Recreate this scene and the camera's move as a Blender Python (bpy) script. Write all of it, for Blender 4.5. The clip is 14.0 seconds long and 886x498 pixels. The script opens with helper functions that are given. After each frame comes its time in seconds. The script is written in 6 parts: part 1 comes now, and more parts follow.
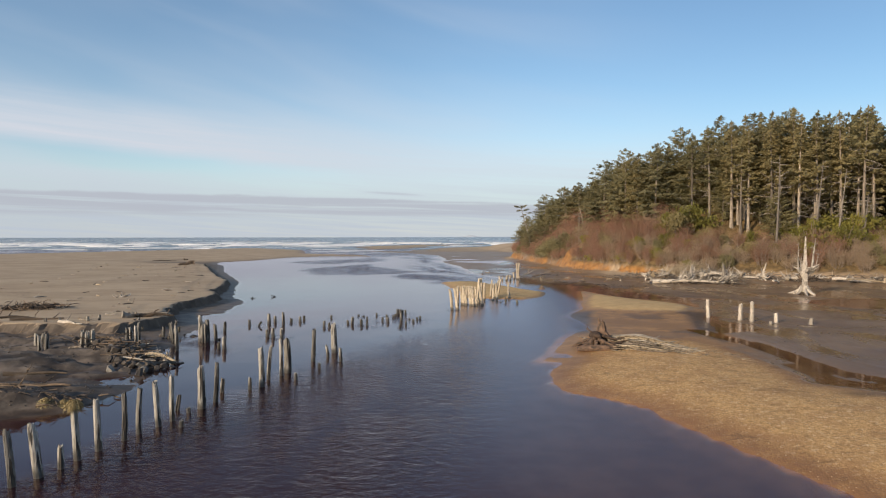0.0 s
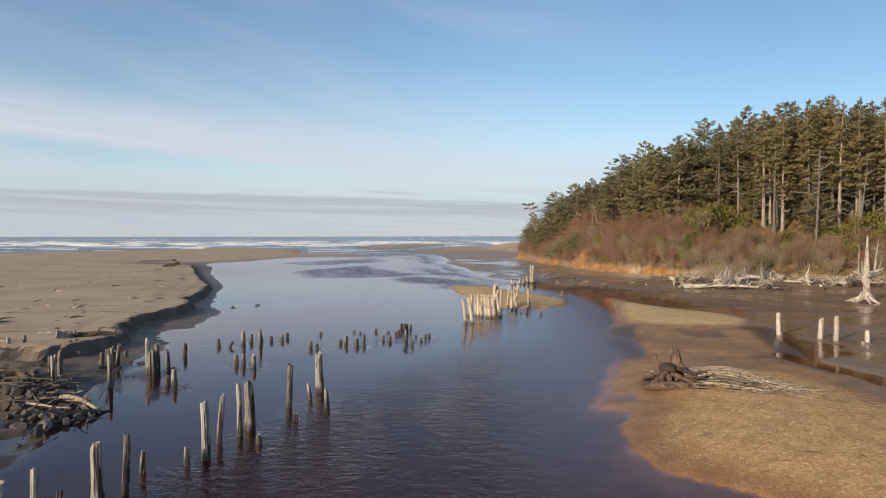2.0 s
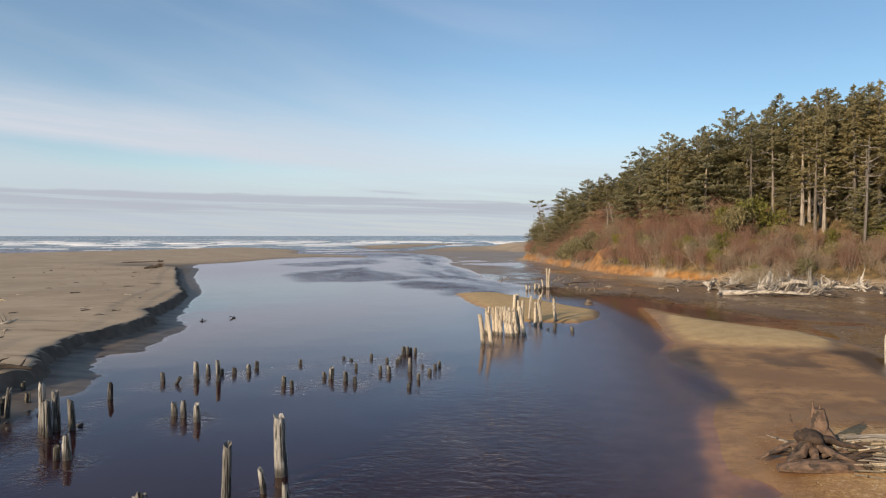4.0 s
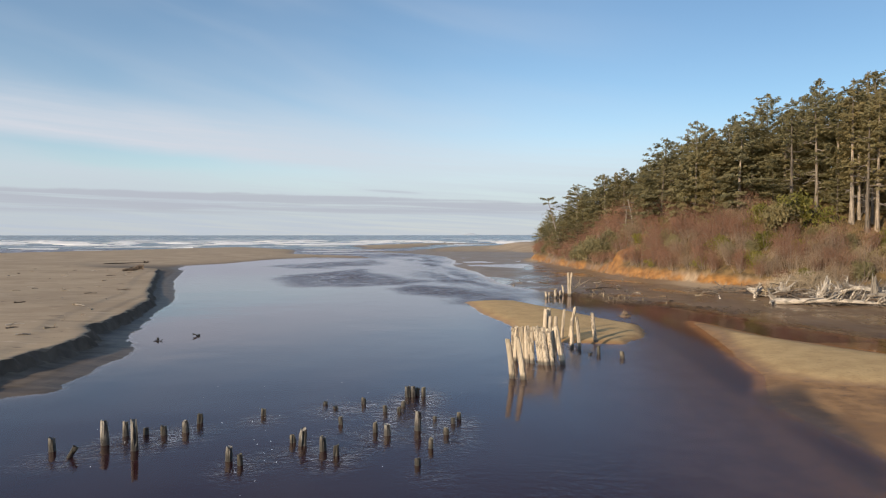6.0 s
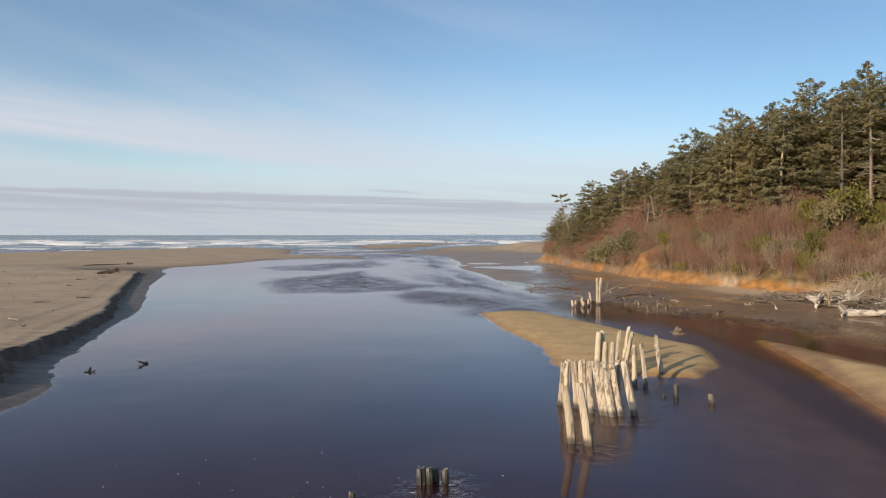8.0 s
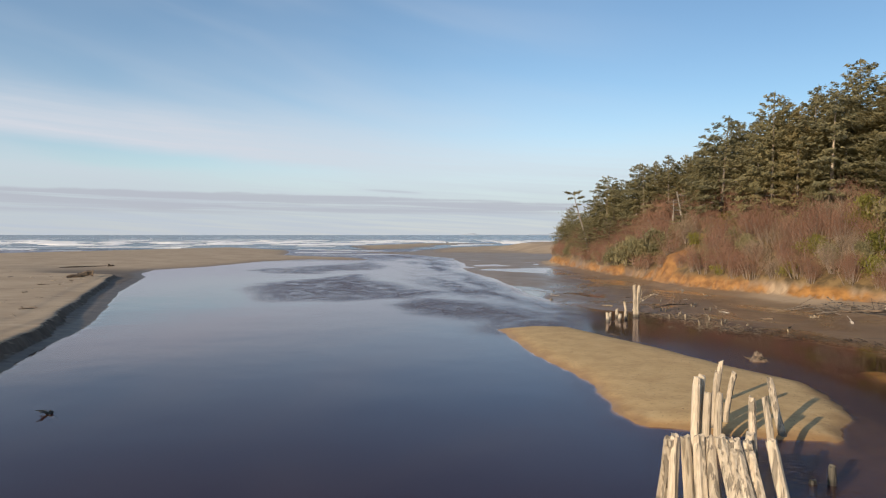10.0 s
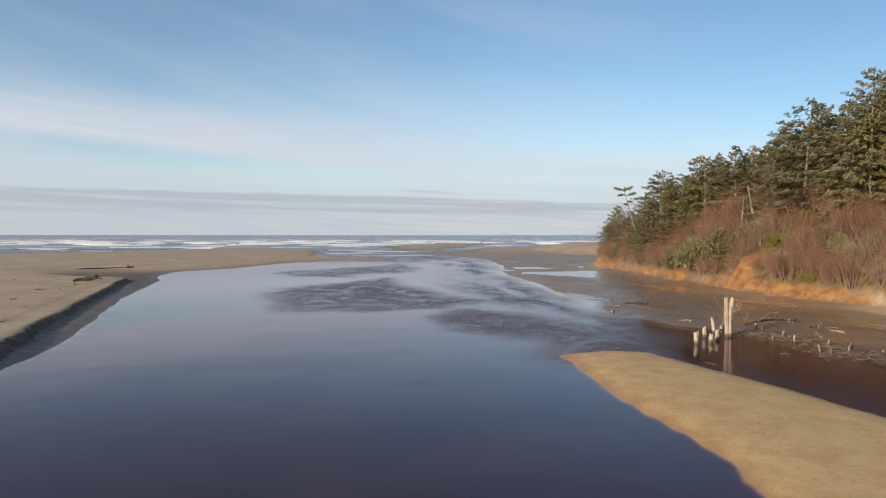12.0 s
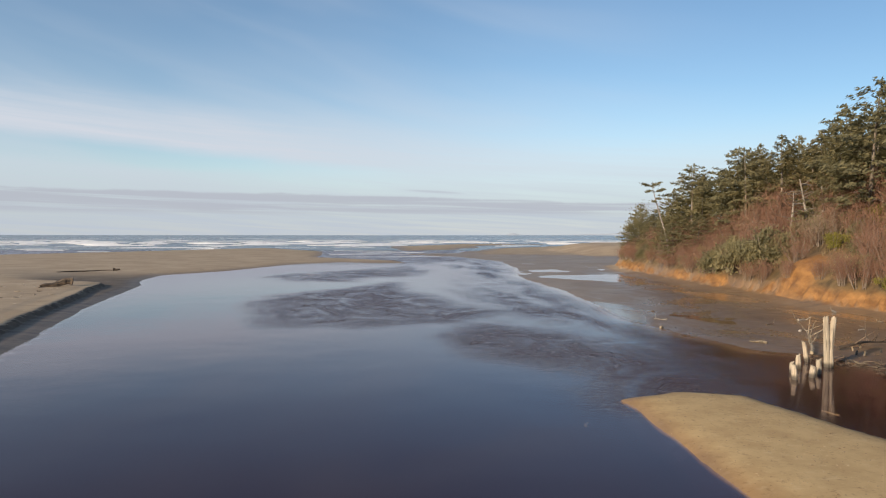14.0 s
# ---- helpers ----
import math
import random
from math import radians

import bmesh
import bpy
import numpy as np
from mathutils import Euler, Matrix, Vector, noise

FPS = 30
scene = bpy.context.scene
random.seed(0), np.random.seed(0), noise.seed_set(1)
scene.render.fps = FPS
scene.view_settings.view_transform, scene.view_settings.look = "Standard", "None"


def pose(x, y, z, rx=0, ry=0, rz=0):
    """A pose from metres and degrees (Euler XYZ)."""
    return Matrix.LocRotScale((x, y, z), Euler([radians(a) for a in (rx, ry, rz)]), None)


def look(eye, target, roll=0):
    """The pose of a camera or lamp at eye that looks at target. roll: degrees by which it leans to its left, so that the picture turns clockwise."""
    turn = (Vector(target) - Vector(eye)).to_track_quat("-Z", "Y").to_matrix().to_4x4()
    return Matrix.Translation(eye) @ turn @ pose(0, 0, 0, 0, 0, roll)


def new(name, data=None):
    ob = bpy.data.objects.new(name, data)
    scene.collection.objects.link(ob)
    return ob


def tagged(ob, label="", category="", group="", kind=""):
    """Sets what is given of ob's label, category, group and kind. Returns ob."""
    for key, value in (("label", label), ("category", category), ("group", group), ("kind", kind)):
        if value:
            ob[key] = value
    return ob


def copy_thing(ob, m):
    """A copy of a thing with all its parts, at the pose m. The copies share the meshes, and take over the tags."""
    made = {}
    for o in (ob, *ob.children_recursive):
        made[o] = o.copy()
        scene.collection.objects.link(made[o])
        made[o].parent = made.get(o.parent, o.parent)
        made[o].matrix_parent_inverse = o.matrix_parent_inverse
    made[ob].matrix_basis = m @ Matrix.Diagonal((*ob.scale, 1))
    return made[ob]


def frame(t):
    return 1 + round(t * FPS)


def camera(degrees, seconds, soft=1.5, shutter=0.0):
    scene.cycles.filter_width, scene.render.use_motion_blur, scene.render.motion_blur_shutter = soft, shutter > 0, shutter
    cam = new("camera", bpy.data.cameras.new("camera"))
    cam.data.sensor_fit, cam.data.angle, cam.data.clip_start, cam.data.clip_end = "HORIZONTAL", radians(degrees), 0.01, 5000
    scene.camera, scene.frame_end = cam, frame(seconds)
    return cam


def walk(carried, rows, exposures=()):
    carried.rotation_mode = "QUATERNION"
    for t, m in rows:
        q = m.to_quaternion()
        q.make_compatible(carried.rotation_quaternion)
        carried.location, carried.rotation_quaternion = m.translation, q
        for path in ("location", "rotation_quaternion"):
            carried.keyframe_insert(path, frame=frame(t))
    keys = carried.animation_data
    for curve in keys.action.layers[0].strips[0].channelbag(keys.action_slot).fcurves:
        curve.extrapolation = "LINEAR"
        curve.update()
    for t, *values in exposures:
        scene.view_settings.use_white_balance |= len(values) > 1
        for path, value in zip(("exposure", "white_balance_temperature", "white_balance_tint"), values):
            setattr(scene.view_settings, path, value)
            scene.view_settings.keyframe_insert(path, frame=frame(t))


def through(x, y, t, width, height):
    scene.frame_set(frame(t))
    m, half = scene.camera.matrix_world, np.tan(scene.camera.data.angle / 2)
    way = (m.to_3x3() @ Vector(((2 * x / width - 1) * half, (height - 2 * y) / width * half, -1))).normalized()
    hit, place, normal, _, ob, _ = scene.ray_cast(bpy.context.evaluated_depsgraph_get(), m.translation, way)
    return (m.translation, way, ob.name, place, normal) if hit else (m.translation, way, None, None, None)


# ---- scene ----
# camera: a small drone gliding up the river mouth, about 6.8 m over the water
cam = camera(67.5, 14.0, 1.2)
# seconds, x, y, z, yaw, pitch, roll
FLIGHT = [
    (0.0, 0.000, 0.000, 6.795, -0.000, -1.103, 0.078),
    (0.5, -0.271, 2.424, 6.789, -0.023, -1.123, 0.071),
    (1.0, -0.528, 4.862, 6.793, -0.058, -1.139, 0.064),
    (1.5, -0.769, 7.311, 6.806, -0.056, -1.153, 0.057),
    (2.0, -0.991, 9.766, 6.818, -0.065, -1.165, 0.052),
    (2.5, -1.200, 12.230, 6.836, -0.058, -1.175, 0.046),
    (3.0, -1.394, 14.711, 6.855, -0.075, -1.186, 0.042),
    (5.5, -2.272, 27.385, 6.865, -0.049, -1.264, 0.037),
    (6.0, -2.484, 29.895, 6.861, -0.032, -1.271, 0.033),
    (6.5, -2.710, 32.396, 6.853, -0.031, -1.275, 0.029),
    (7.0, -2.941, 34.889, 6.841, -0.059, -1.279, 0.024),
    (7.5, -3.165, 37.374, 6.828, -0.024, -1.283, 0.018),
    (8.0, -3.374, 39.849, 6.812, -0.021, -1.286, 0.012),
    (10.5, -4.342, 52.099, 6.764, 0.021, -1.283, -0.032),
    (11.0, -4.547, 54.555, 6.754, 0.679, -1.280, -0.035),
    (11.5, -4.745, 57.008, 6.749, 1.953, -1.275, -0.036),
    (12.0, -4.937, 59.455, 6.750, 2.846, -1.270, -0.037),
    (12.5, -5.132, 61.894, 6.752, 3.310, -1.267, -0.036),
    (13.0, -5.345, 64.330, 6.756, 3.535, -1.265, -0.034),
    (13.5, -5.584, 66.764, 6.759, 3.518, -1.265, -0.031),
    (14.0, -5.838, 69.197, 6.759, 3.511, -1.267, -0.027),
]
walk(cam, [(t, pose(x, y, z, 90 + pitch, roll, yaw)) for t, x, y, z, yaw, pitch, roll in FLIGHT])

# ---- world, sun, sky ----
SUN_EL, SUN_AZ = 17.0, 225.0          # degrees; azimuth clockwise from +y, so the sun stands behind and to the west
sun_data = bpy.data.lights.new("sun", "SUN")
sun_data.energy, sun_data.angle, sun_data.color = 4.8, radians(0.6), (1.0, 0.82, 0.60)
sun = new("sun", sun_data)
_e, _a = radians(SUN_EL), radians(SUN_AZ)
SUN_FROM = Vector((math.sin(_a) * math.cos(_e), math.cos(_a) * math.cos(_e), math.sin(_e)))
sun.matrix_world = look(SUN_FROM * 300, (0, 0, 0))


class Nodes:
    """Short hand for building a node tree."""

    def __init__(self, tree):
        self.t = tree
        tree.nodes.clear()

    def n(self, kind, sets=None, **inputs):
        node = self.t.nodes.new(kind)
        for k, v in (sets or {}).items():
            setattr(node, k, v)
        for k, v in inputs.items():
            self.put(node, k.replace("_", " "), v)
        return node

    def put(self, node, key, v):
        sock = node.inputs[int(key[1:])] if key[0] == "i" and key[1:].isdigit() else node.inputs[key]
        if isinstance(v, bpy.types.NodeSocket):
            self.t.links.new(v, sock)
        elif isinstance(v, (tuple, list)) and len(v) == 3 and sock.type == "RGBA":
            sock.default_value = (*v, 1.0)
        else:
            sock.default_value = v

    def math(self, op, a, b=0.0, clamp=False):
        return self.n("ShaderNodeMath", {"operation": op, "use_clamp": clamp}, i0=a, i1=b).outputs[0]

    def mix(self, fac, a, b, blend="MIX"):
        node = self.t.nodes.new("ShaderNodeMix")
        node.data_type, node.blend_type = "RGBA", blend
        for i, v in ((0, fac), (6, a), (7, b)):
            if isinstance(v, bpy.types.NodeSocket):
                self.t.links.new(v, node.inputs[i])
            else:
                node.inputs[i].default_value = v if i == 0 else (*v, 1.0)
        return node.outputs[2]

    def ramp(self, fac, lo, hi, a=0.0, b=1.0):
        return self.n("ShaderNodeMapRange", {"interpolation_type": "SMOOTHSTEP"}, Value=fac, From_Min=lo, From_Max=hi, To_Min=a, To_Max=b).outputs[0]

    def noise(self, scale, vector=None, detail=4.0, rough=0.55, distort=0.0):
        node = self.n("ShaderNodeTexNoise", None, Scale=scale, Detail=detail, Roughness=rough, Distortion=distort)
        if vector is not None:
            self.put(node, "Vector", vector)
        return node.outputs["Fac"]

    def scaled(self, vector, s):
        return self.n("ShaderNodeVectorMath", {"operation": "MULTIPLY"}, i0=vector, i1=s).outputs[0]

    def xyz(self, vector):
        return self.n("ShaderNodeSeparateXYZ", None, Vector=vector).outputs

    def vec(self, x, y, z):
        return self.n("ShaderNodeCombineXYZ", None, X=x, Y=y, Z=z).outputs[0]


world = bpy.data.worlds.new("sky")
scene.world = world
world.use_nodes = True
k = Nodes(world.node_tree)
sky = k.n("ShaderNodeTexSky", {"sky_type": "NISHITA", "sun_disc": False, "sun_elevation": radians(SUN_EL), "sun_rotation": radians(SUN_AZ),
                               "altitude": 10.0, "air_density": 1.0, "dust_density": 0.1, "ozone_density": 2.3}).outputs[0]
way = k.n("ShaderNodeTexCoord").outputs["Generated"]
dx, dy, dz = k.xyz(way)
sky = k.mix(1.0, sky, (0.975, 1.0, 1.0), "MULTIPLY")      # clear winter blue
az = k.math("ARCTAN2", dx, dy)
sky = k.mix(k.ramp(az, 0.0, 0.6), sky, k.mix(1.0, sky, (0.775, 0.82, 0.855), "MULTIPLY"))     # deeper blue away from the sun
el = k.math("ARCSINE", dz)
# one long band of cirrus that slants down from the west, sharp below and feathered above
drift = k.noise(2.2, k.vec(k.math("MULTIPLY", az, 2.0), k.math("MULTIPLY", el, 9.0), 3.1), 4.0, 0.55, 0.3)
comb = k.noise(3.0, k.vec(k.math("MULTIPLY", az, 1.3), k.math("MULTIPLY", k.math("ADD", el, k.math("MULTIPLY", az, 0.065)), 42.0), 0.7), 5.0, 0.6, 0.5)
line = k.math("SUBTRACT", 0.0985, k.math("MULTIPLY", az, 0.065))
over = k.math("ADD", k.math("SUBTRACT", el, line), k.math("MULTIPLY", k.math("SUBTRACT", drift, 0.5), 0.030))
band = k.math("MULTIPLY", k.ramp(over, -0.019, 0.004), k.ramp(over, 0.078, 0.0))
band = k.math("MULTIPLY", band, k.math("MULTIPLY", k.ramp(comb, 0.25, 0.70, 0.72, 1.0), k.ramp(az, 0.15, -0.45, 0.32, 1.0)))
# thin combed veils higher up, falling more steeply
rake = k.math("ADD", el, k.math("MULTIPLY", az, 0.22))
veil = k.noise(1.6, k.vec(k.math("MULTIPLY", az, 1.2), k.math("MULTIPLY", rake, 6.0), 1.9), 3.0, 0.45, 0.5)
veil = k.math("MULTIPLY", k.ramp(veil, 0.32, 0.78), k.math("MULTIPLY", k.ramp(el, 0.40, 0.16, 0.20, 0.40), k.ramp(az, 0.42, 0.05, 0.10, 1.0)))
# haze that whitens the sky towards the sea, most of all in the middle distance of the bay
haze = k.ramp(el, 0.19, 0.02, 0.0, 0.90)
gap = k.math("MULTIPLY", k.math("MULTIPLY", k.ramp(over, 0.0, -0.018), k.ramp(over, -0.050, -0.030)), k.ramp(az, -0.12, -0.42))
haze = k.math("MULTIPLY", haze, k.math("SUBTRACT", 1.0, k.math("MULTIPLY", gap, 0.55)))
haze = k.math("MULTIPLY", haze, k.ramp(comb, 0.30, 0.70, 0.88, 1.06))
high = k.ramp(el, 0.50, 1.0, 0.0, 0.15)            # whitening added overhead, out of view, to grey the water's reflections
clear_of = k.math("MULTIPLY", k.math("SUBTRACT", 1.0, band), k.math("MULTIPLY", k.math("SUBTRACT", 1.0, veil), k.math("SUBTRACT", 1.0, k.math("MAXIMUM", haze, high))))
white = k.math("SUBTRACT", 1.0, clear_of, clamp=True)
CLOUD = (4.34, 4.57, 5.05)
lit = k.mix(white, sky, k.mix(k.ramp(el, 0.015, 0.12), (3.35, 3.75, 4.35), CLOUD))
# a low bank of grey stratus over the sea, bumpy above, flat and streaked below
bumps = k.math("SUBTRACT", k.noise(7.0, k.vec(az, 0.0, 2.4), 4.0, 0.6), 0.5)
top = k.math("ADD", k.ramp(az, -0.30, 0.28, 0.0600, 0.0450), k.math("MULTIPLY", bumps, 0.013))
above = k.math("SUBTRACT", el, top)
bank = k.math("MULTIPLY", k.ramp(above, 0.0022, -0.0022), k.ramp(el, 0.024, 0.036))
shred = k.noise(1.5, k.vec(k.math("MULTIPLY", az, 2.6), k.math("MULTIPLY", k.math("ADD", el, k.math("MULTIPLY", az, 0.02)), 105.0), 5.0), 5.0, 0.55, 0.3)
bank = k.math("MULTIPLY", bank, k.ramp(shred, 0.36, 0.58, 0.12, 1.0))
bank = k.math("MULTIPLY", bank, k.ramp(az, 0.75, 0.35, 0.35, 1.0))
lens = k.math("ADD", k.math("POWER", k.math("DIVIDE", k.math("ADD", az, 0.075), 0.042), 2.0),
              k.math("POWER", k.math("DIVIDE", k.math("ADD", k.math("SUBTRACT", el, 0.0640), k.math("MULTIPLY", k.math("ADD", az, 0.075), 0.055)), 0.0019), 2.0))
bank = k.math("MAXIMUM", bank, k.math("MULTIPLY", k.ramp(lens, 1.6, 0.0), 0.55))
lit = k.mix(k.math("MULTIPLY", bank, 0.82), lit, (3.12, 3.28, 3.72))
back = k.n("ShaderNodeBackground", None, Color=lit, Strength=0.15)
out = k.n("ShaderNodeOutputWorld")
k.t.links.new(back.outputs[0], out.inputs[0])
scene.view_settings.exposure = 0.0

# ---- materials ----
def material(name):
    m = bpy.data.materials.new(name)
    m.use_nodes = True
    kk = Nodes(m.node_tree)
    return m, kk


def finish(kk, shader):
    o = kk.n("ShaderNodeOutputMaterial")
    kk.t.links.new(shader, o.inputs[0])


def bumped(kk, height, strength, distance):
    return kk.n("ShaderNodeBump", None, Strength=strength, Distance=distance, Height=height).outputs[0]


def attr(kk, name):
    return kk.n("ShaderNodeAttribute", {"attribute_name": name}).outputs["Fac"]


def ground_material():
    m, kk = material("beach_ground")
    pos = kk.n("ShaderNodeNewGeometry").outputs["Position"]
    px, py, pz = kk.xyz(pos)
    big = kk.noise(0.11, pos, 4.0, 0.6)
    mid = kk.noise(0.9, pos, 5.0, 0.6)
    grain = kk.noise(9.0, pos, 4.0, 0.7)
    streak = kk.noise(0.5, kk.scaled(pos, (0.5, 2.2, 1.0)), 5.0, 0.6, 0.5)
    # dry sand
    sand = kk.mix(kk.ramp(big, 0.35, 0.65), (0.385, 0.280, 0.182), (0.490, 0.368, 0.244))
    sand = kk.mix(kk.ramp(streak, 0.45, 0.75, 0.0, 0.35), sand, (0.20, 0.142, 0.095))
    sand = kk.mix(kk.ramp(grain, 0.3, 0.7, 0.0, 0.35), sand, (0.47, 0.355, 0.23))
    tracks = kk.noise(0.28, kk.scaled(pos, (0.45, 2.6, 1.0)), 6.0, 0.68, 0.9)
    sand = kk.mix(kk.ramp(tracks, 0.56, 0.66, 0.0, 0.65), sand, (0.54, 0.42, 0.285))
    specks = kk.noise(0.5, kk.scaled(pos, (0.6, 1.5, 1.0)), 5.0, 0.7, 0.6)
    sand = kk.mix(kk.ramp(specks, 0.62, 0.67, 0.0, 0.6), sand, (0.62, 0.50, 0.36))
    sand = kk.mix(kk.ramp(specks, 0.37, 0.32, 0.0, 0.7), sand, (0.095, 0.068, 0.048))
    sand = kk.mix(kk.ramp(tracks, 0.40, 0.32, 0.0, 0.55), sand, (0.175, 0.125, 0.085))
    # gravel and shell
    peb = kk.n("ShaderNodeTexVoronoi", {"feature": "F1"}, Vector=pos, Scale=15.0)
    gcol = kk.mix(kk.xyz(peb.outputs["Color"])[0], (0.43, 0.240, 0.094), (0.73, 0.445, 0.192))
    gcol = kk.mix(kk.ramp(mid, 0.4, 0.7, 0.0, 0.55), gcol, (0.39, 0.210, 0.092))
    gcol = kk.mix(kk.ramp(kk.noise(2.4, pos, 5.0, 0.7, 0.5), 0.45, 0.34, 0.0, 0.7), gcol, (0.27, 0.155, 0.066))
    gcol = kk.mix(kk.ramp(kk.noise(4.5, pos, 4.0, 0.75), 0.56, 0.63, 0.0, 0.75), gcol, (0.80, 0.57, 0.33))
    gcol = kk.mix(kk.ramp(kk.noise(0.9, kk.scaled(pos, (0.45, 1.6, 1.0)), 5.0, 0.7, 0.8), 0.58, 0.66, 0.0, 0.65), gcol, (0.21, 0.120, 0.055))
    # damp rusty margin low on the bar
    gcol = kk.mix(kk.math("MULTIPLY", kk.ramp(pz, 0.24, 0.06), kk.ramp(mid, 0.38, 0.60, 0.15, 0.80)), gcol, (0.43, 0.228, 0.100))
    col = kk.mix(attr(kk, "gravel"), sand, gcol)
    # fine tan sand of the mid-stream bars
    tan = kk.mix(kk.ramp(mid, 0.3, 0.7), (0.51, 0.335, 0.156), (0.62, 0.425, 0.205))
    tan = kk.mix(kk.ramp(kk.noise(5.5, pos, 5.0, 0.75), 0.54, 0.66, 0.0, 0.6), tan, (0.33, 0.205, 0.095))
    tan = kk.mix(kk.ramp(kk.noise(3.0, kk.scaled(pos, (0.7, 1.3, 1.0)), 5.0, 0.7), 0.44, 0.34, 0.0, 0.45), tan, (0.66, 0.48, 0.26))
    col = kk.mix(attr(kk, "tan"), col, tan)
    # the half-drowned shelf: brown film, rusty seepage and peaty margins
    film = kk.mix(kk.ramp(mid, 0.35, 0.65), (0.30, 0.158, 0.064), (0.48, 0.265, 0.108))
    film = kk.mix(kk.ramp(kk.noise(2.6, kk.scaled(pos, (0.6, 1.4, 1.0)), 6.0, 0.7, 0.8), 0.57, 0.66, 0.0, 0.6), film, (0.085, 0.052, 0.032))
    film = kk.mix(kk.math("MULTIPLY", attr(kk, "rust"), kk.ramp(streak, 0.3, 0.6, 0.55, 1.0)), film, (0.30, 0.160, 0.068))
    film = kk.mix(kk.math("MULTIPLY", attr(kk, "peat"), kk.ramp(mid, 0.25, 0.55, 0.5, 0.95)), film, (0.078, 0.048, 0.030))
    shelf = attr(kk, "shelf")
    col = kk.mix(shelf, col, film)
    seep = attr(kk, "seep")
    # grey wet sand of the apron under the torn bank
    wash = kk.mix(kk.ramp(streak, 0.35, 0.65), (0.105, 0.081, 0.062), (0.200, 0.155, 0.115))
    apron = attr(kk, "apron")
    col = kk.mix(apron, col, wash)
    # steep torn faces take a darker damp-sand tone, painted in to deepen their shade
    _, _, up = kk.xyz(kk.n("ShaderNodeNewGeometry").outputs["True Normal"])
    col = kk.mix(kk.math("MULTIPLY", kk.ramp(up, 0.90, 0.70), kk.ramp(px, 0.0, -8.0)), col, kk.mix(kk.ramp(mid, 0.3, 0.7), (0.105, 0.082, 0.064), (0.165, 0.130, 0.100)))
    # grey estuary mud
    mud = kk.mix(kk.ramp(big, 0.3, 0.7), (0.205, 0.126, 0.070), (0.295, 0.190, 0.107))
    mud = kk.mix(kk.ramp(mid, 0.5, 0.8, 0.0, 0.5), mud, (0.24, 0.150, 0.078))
    mud = kk.mix(kk.ramp(kk.noise(0.10, kk.scaled(pos, (0.6, 1.3, 1.0)), 5.0, 0.65, 1.0), 0.50, 0.66, 0.0, 0.7), mud, (0.155, 0.092, 0.052))
    mud = kk.mix(kk.ramp(kk.noise(0.35, kk.scaled(pos, (0.5, 1.8, 1.0)), 5.0, 0.7, 1.0), 0.58, 0.66, 0.0, 0.6), mud, (0.13, 0.095, 0.068))
    muddy = kk.math("MULTIPLY", attr(kk, "mud"), kk.math("SUBTRACT", 1.0, shelf))
    col = kk.mix(muddy, col, mud)
    col = kk.mix(kk.math("MULTIPLY", seep, kk.ramp(streak, 0.3, 0.55, 0.6, 1.0)), col, kk.mix(kk.ramp(mid, 0.35, 0.65), (0.098, 0.055, 0.033), (0.20, 0.120, 0.066)))
    # dark wet shingle of the torn bank
    dark = kk.mix(kk.ramp(mid, 0.35, 0.7), (0.068, 0.055, 0.046), (0.205, 0.164, 0.130))
    col = kk.mix(attr(kk, "shingle"), col, dark)
    # ochre clay
    clay = kk.mix(kk.ramp(kk.noise(0.7, kk.scaled(pos, (1.0, 1.0, 2.5)), 5.0), 0.3, 0.7), (0.215, 0.096, 0.026), (0.40, 0.195, 0.058))
    col = kk.mix(attr(kk, "clay"), col, clay)
    # forest soil with dead grass
    soil = kk.mix(kk.ramp(mid, 0.3, 0.7), (0.085, 0.058, 0.028), (0.24, 0.155, 0.066))
    col = kk.mix(attr(kk, "soil"), col, soil)
    # water-soaked sand: darker and glossier close to the water's level, silt further down
    damp = kk.math("ADD", pz, kk.math("MULTIPLY", kk.math("SUBTRACT", mid, 0.5), 0.10))
    wet = kk.math("MULTIPLY", kk.ramp(damp, 0.22, 0.05), kk.ramp(pz, -0.12, 0.0, 0.5, 1.0))
    wetcol = kk.mix(0.88, col, kk.mix(1.0, col, (0.60, 0.52, 0.45), "MULTIPLY"))
    col = kk.mix(kk.math("MULTIPLY", wet, kk.math("SUBTRACT", 1.0, kk.math("MAXIMUM", kk.math("MAXIMUM", shelf, kk.math("MULTIPLY", apron, 0.6)), kk.math("MULTIPLY", muddy, 0.8)))), col, wetcol)
    thin = kk.math("MAXIMUM", shelf, attr(kk, "mud"))
    silt = kk.math("ADD", kk.math("MULTIPLY", kk.ramp(pz, -0.015, -0.20), thin), kk.math("MULTIPLY", kk.ramp(pz, 0.0, -0.07), kk.math("SUBTRACT", 1.0, thin)), clamp=True)
    col = kk.mix(silt, col, kk.mix(attr(kk, "bed"), (0.036, 0.015, 0.019), kk.mix(kk.ramp(mid, 0.35, 0.65), (0.150, 0.112, 0.095), (0.205, 0.158, 0.132))))
    rough = kk.math("SUBTRACT", 0.92, kk.math("MULTIPLY", wet, kk.math("SUBTRACT", 0.42, kk.math("MULTIPLY", muddy, 0.22))))
    rough = kk.math("SUBTRACT", rough, kk.math("MULTIPLY", muddy, kk.math("MULTIPLY", kk.ramp(kk.noise(0.16, kk.scaled(pos, (1.0, 0.55, 1.0)), 5.0, 0.65, 0.8), 0.38, 0.62, 0.35, 1.0), 0.58)))
    rough = kk.math("SUBTRACT", rough, kk.math("MULTIPLY", shelf, kk.math("ADD", 0.02, kk.math("MULTIPLY", attr(kk, "peat"), 0.15))))
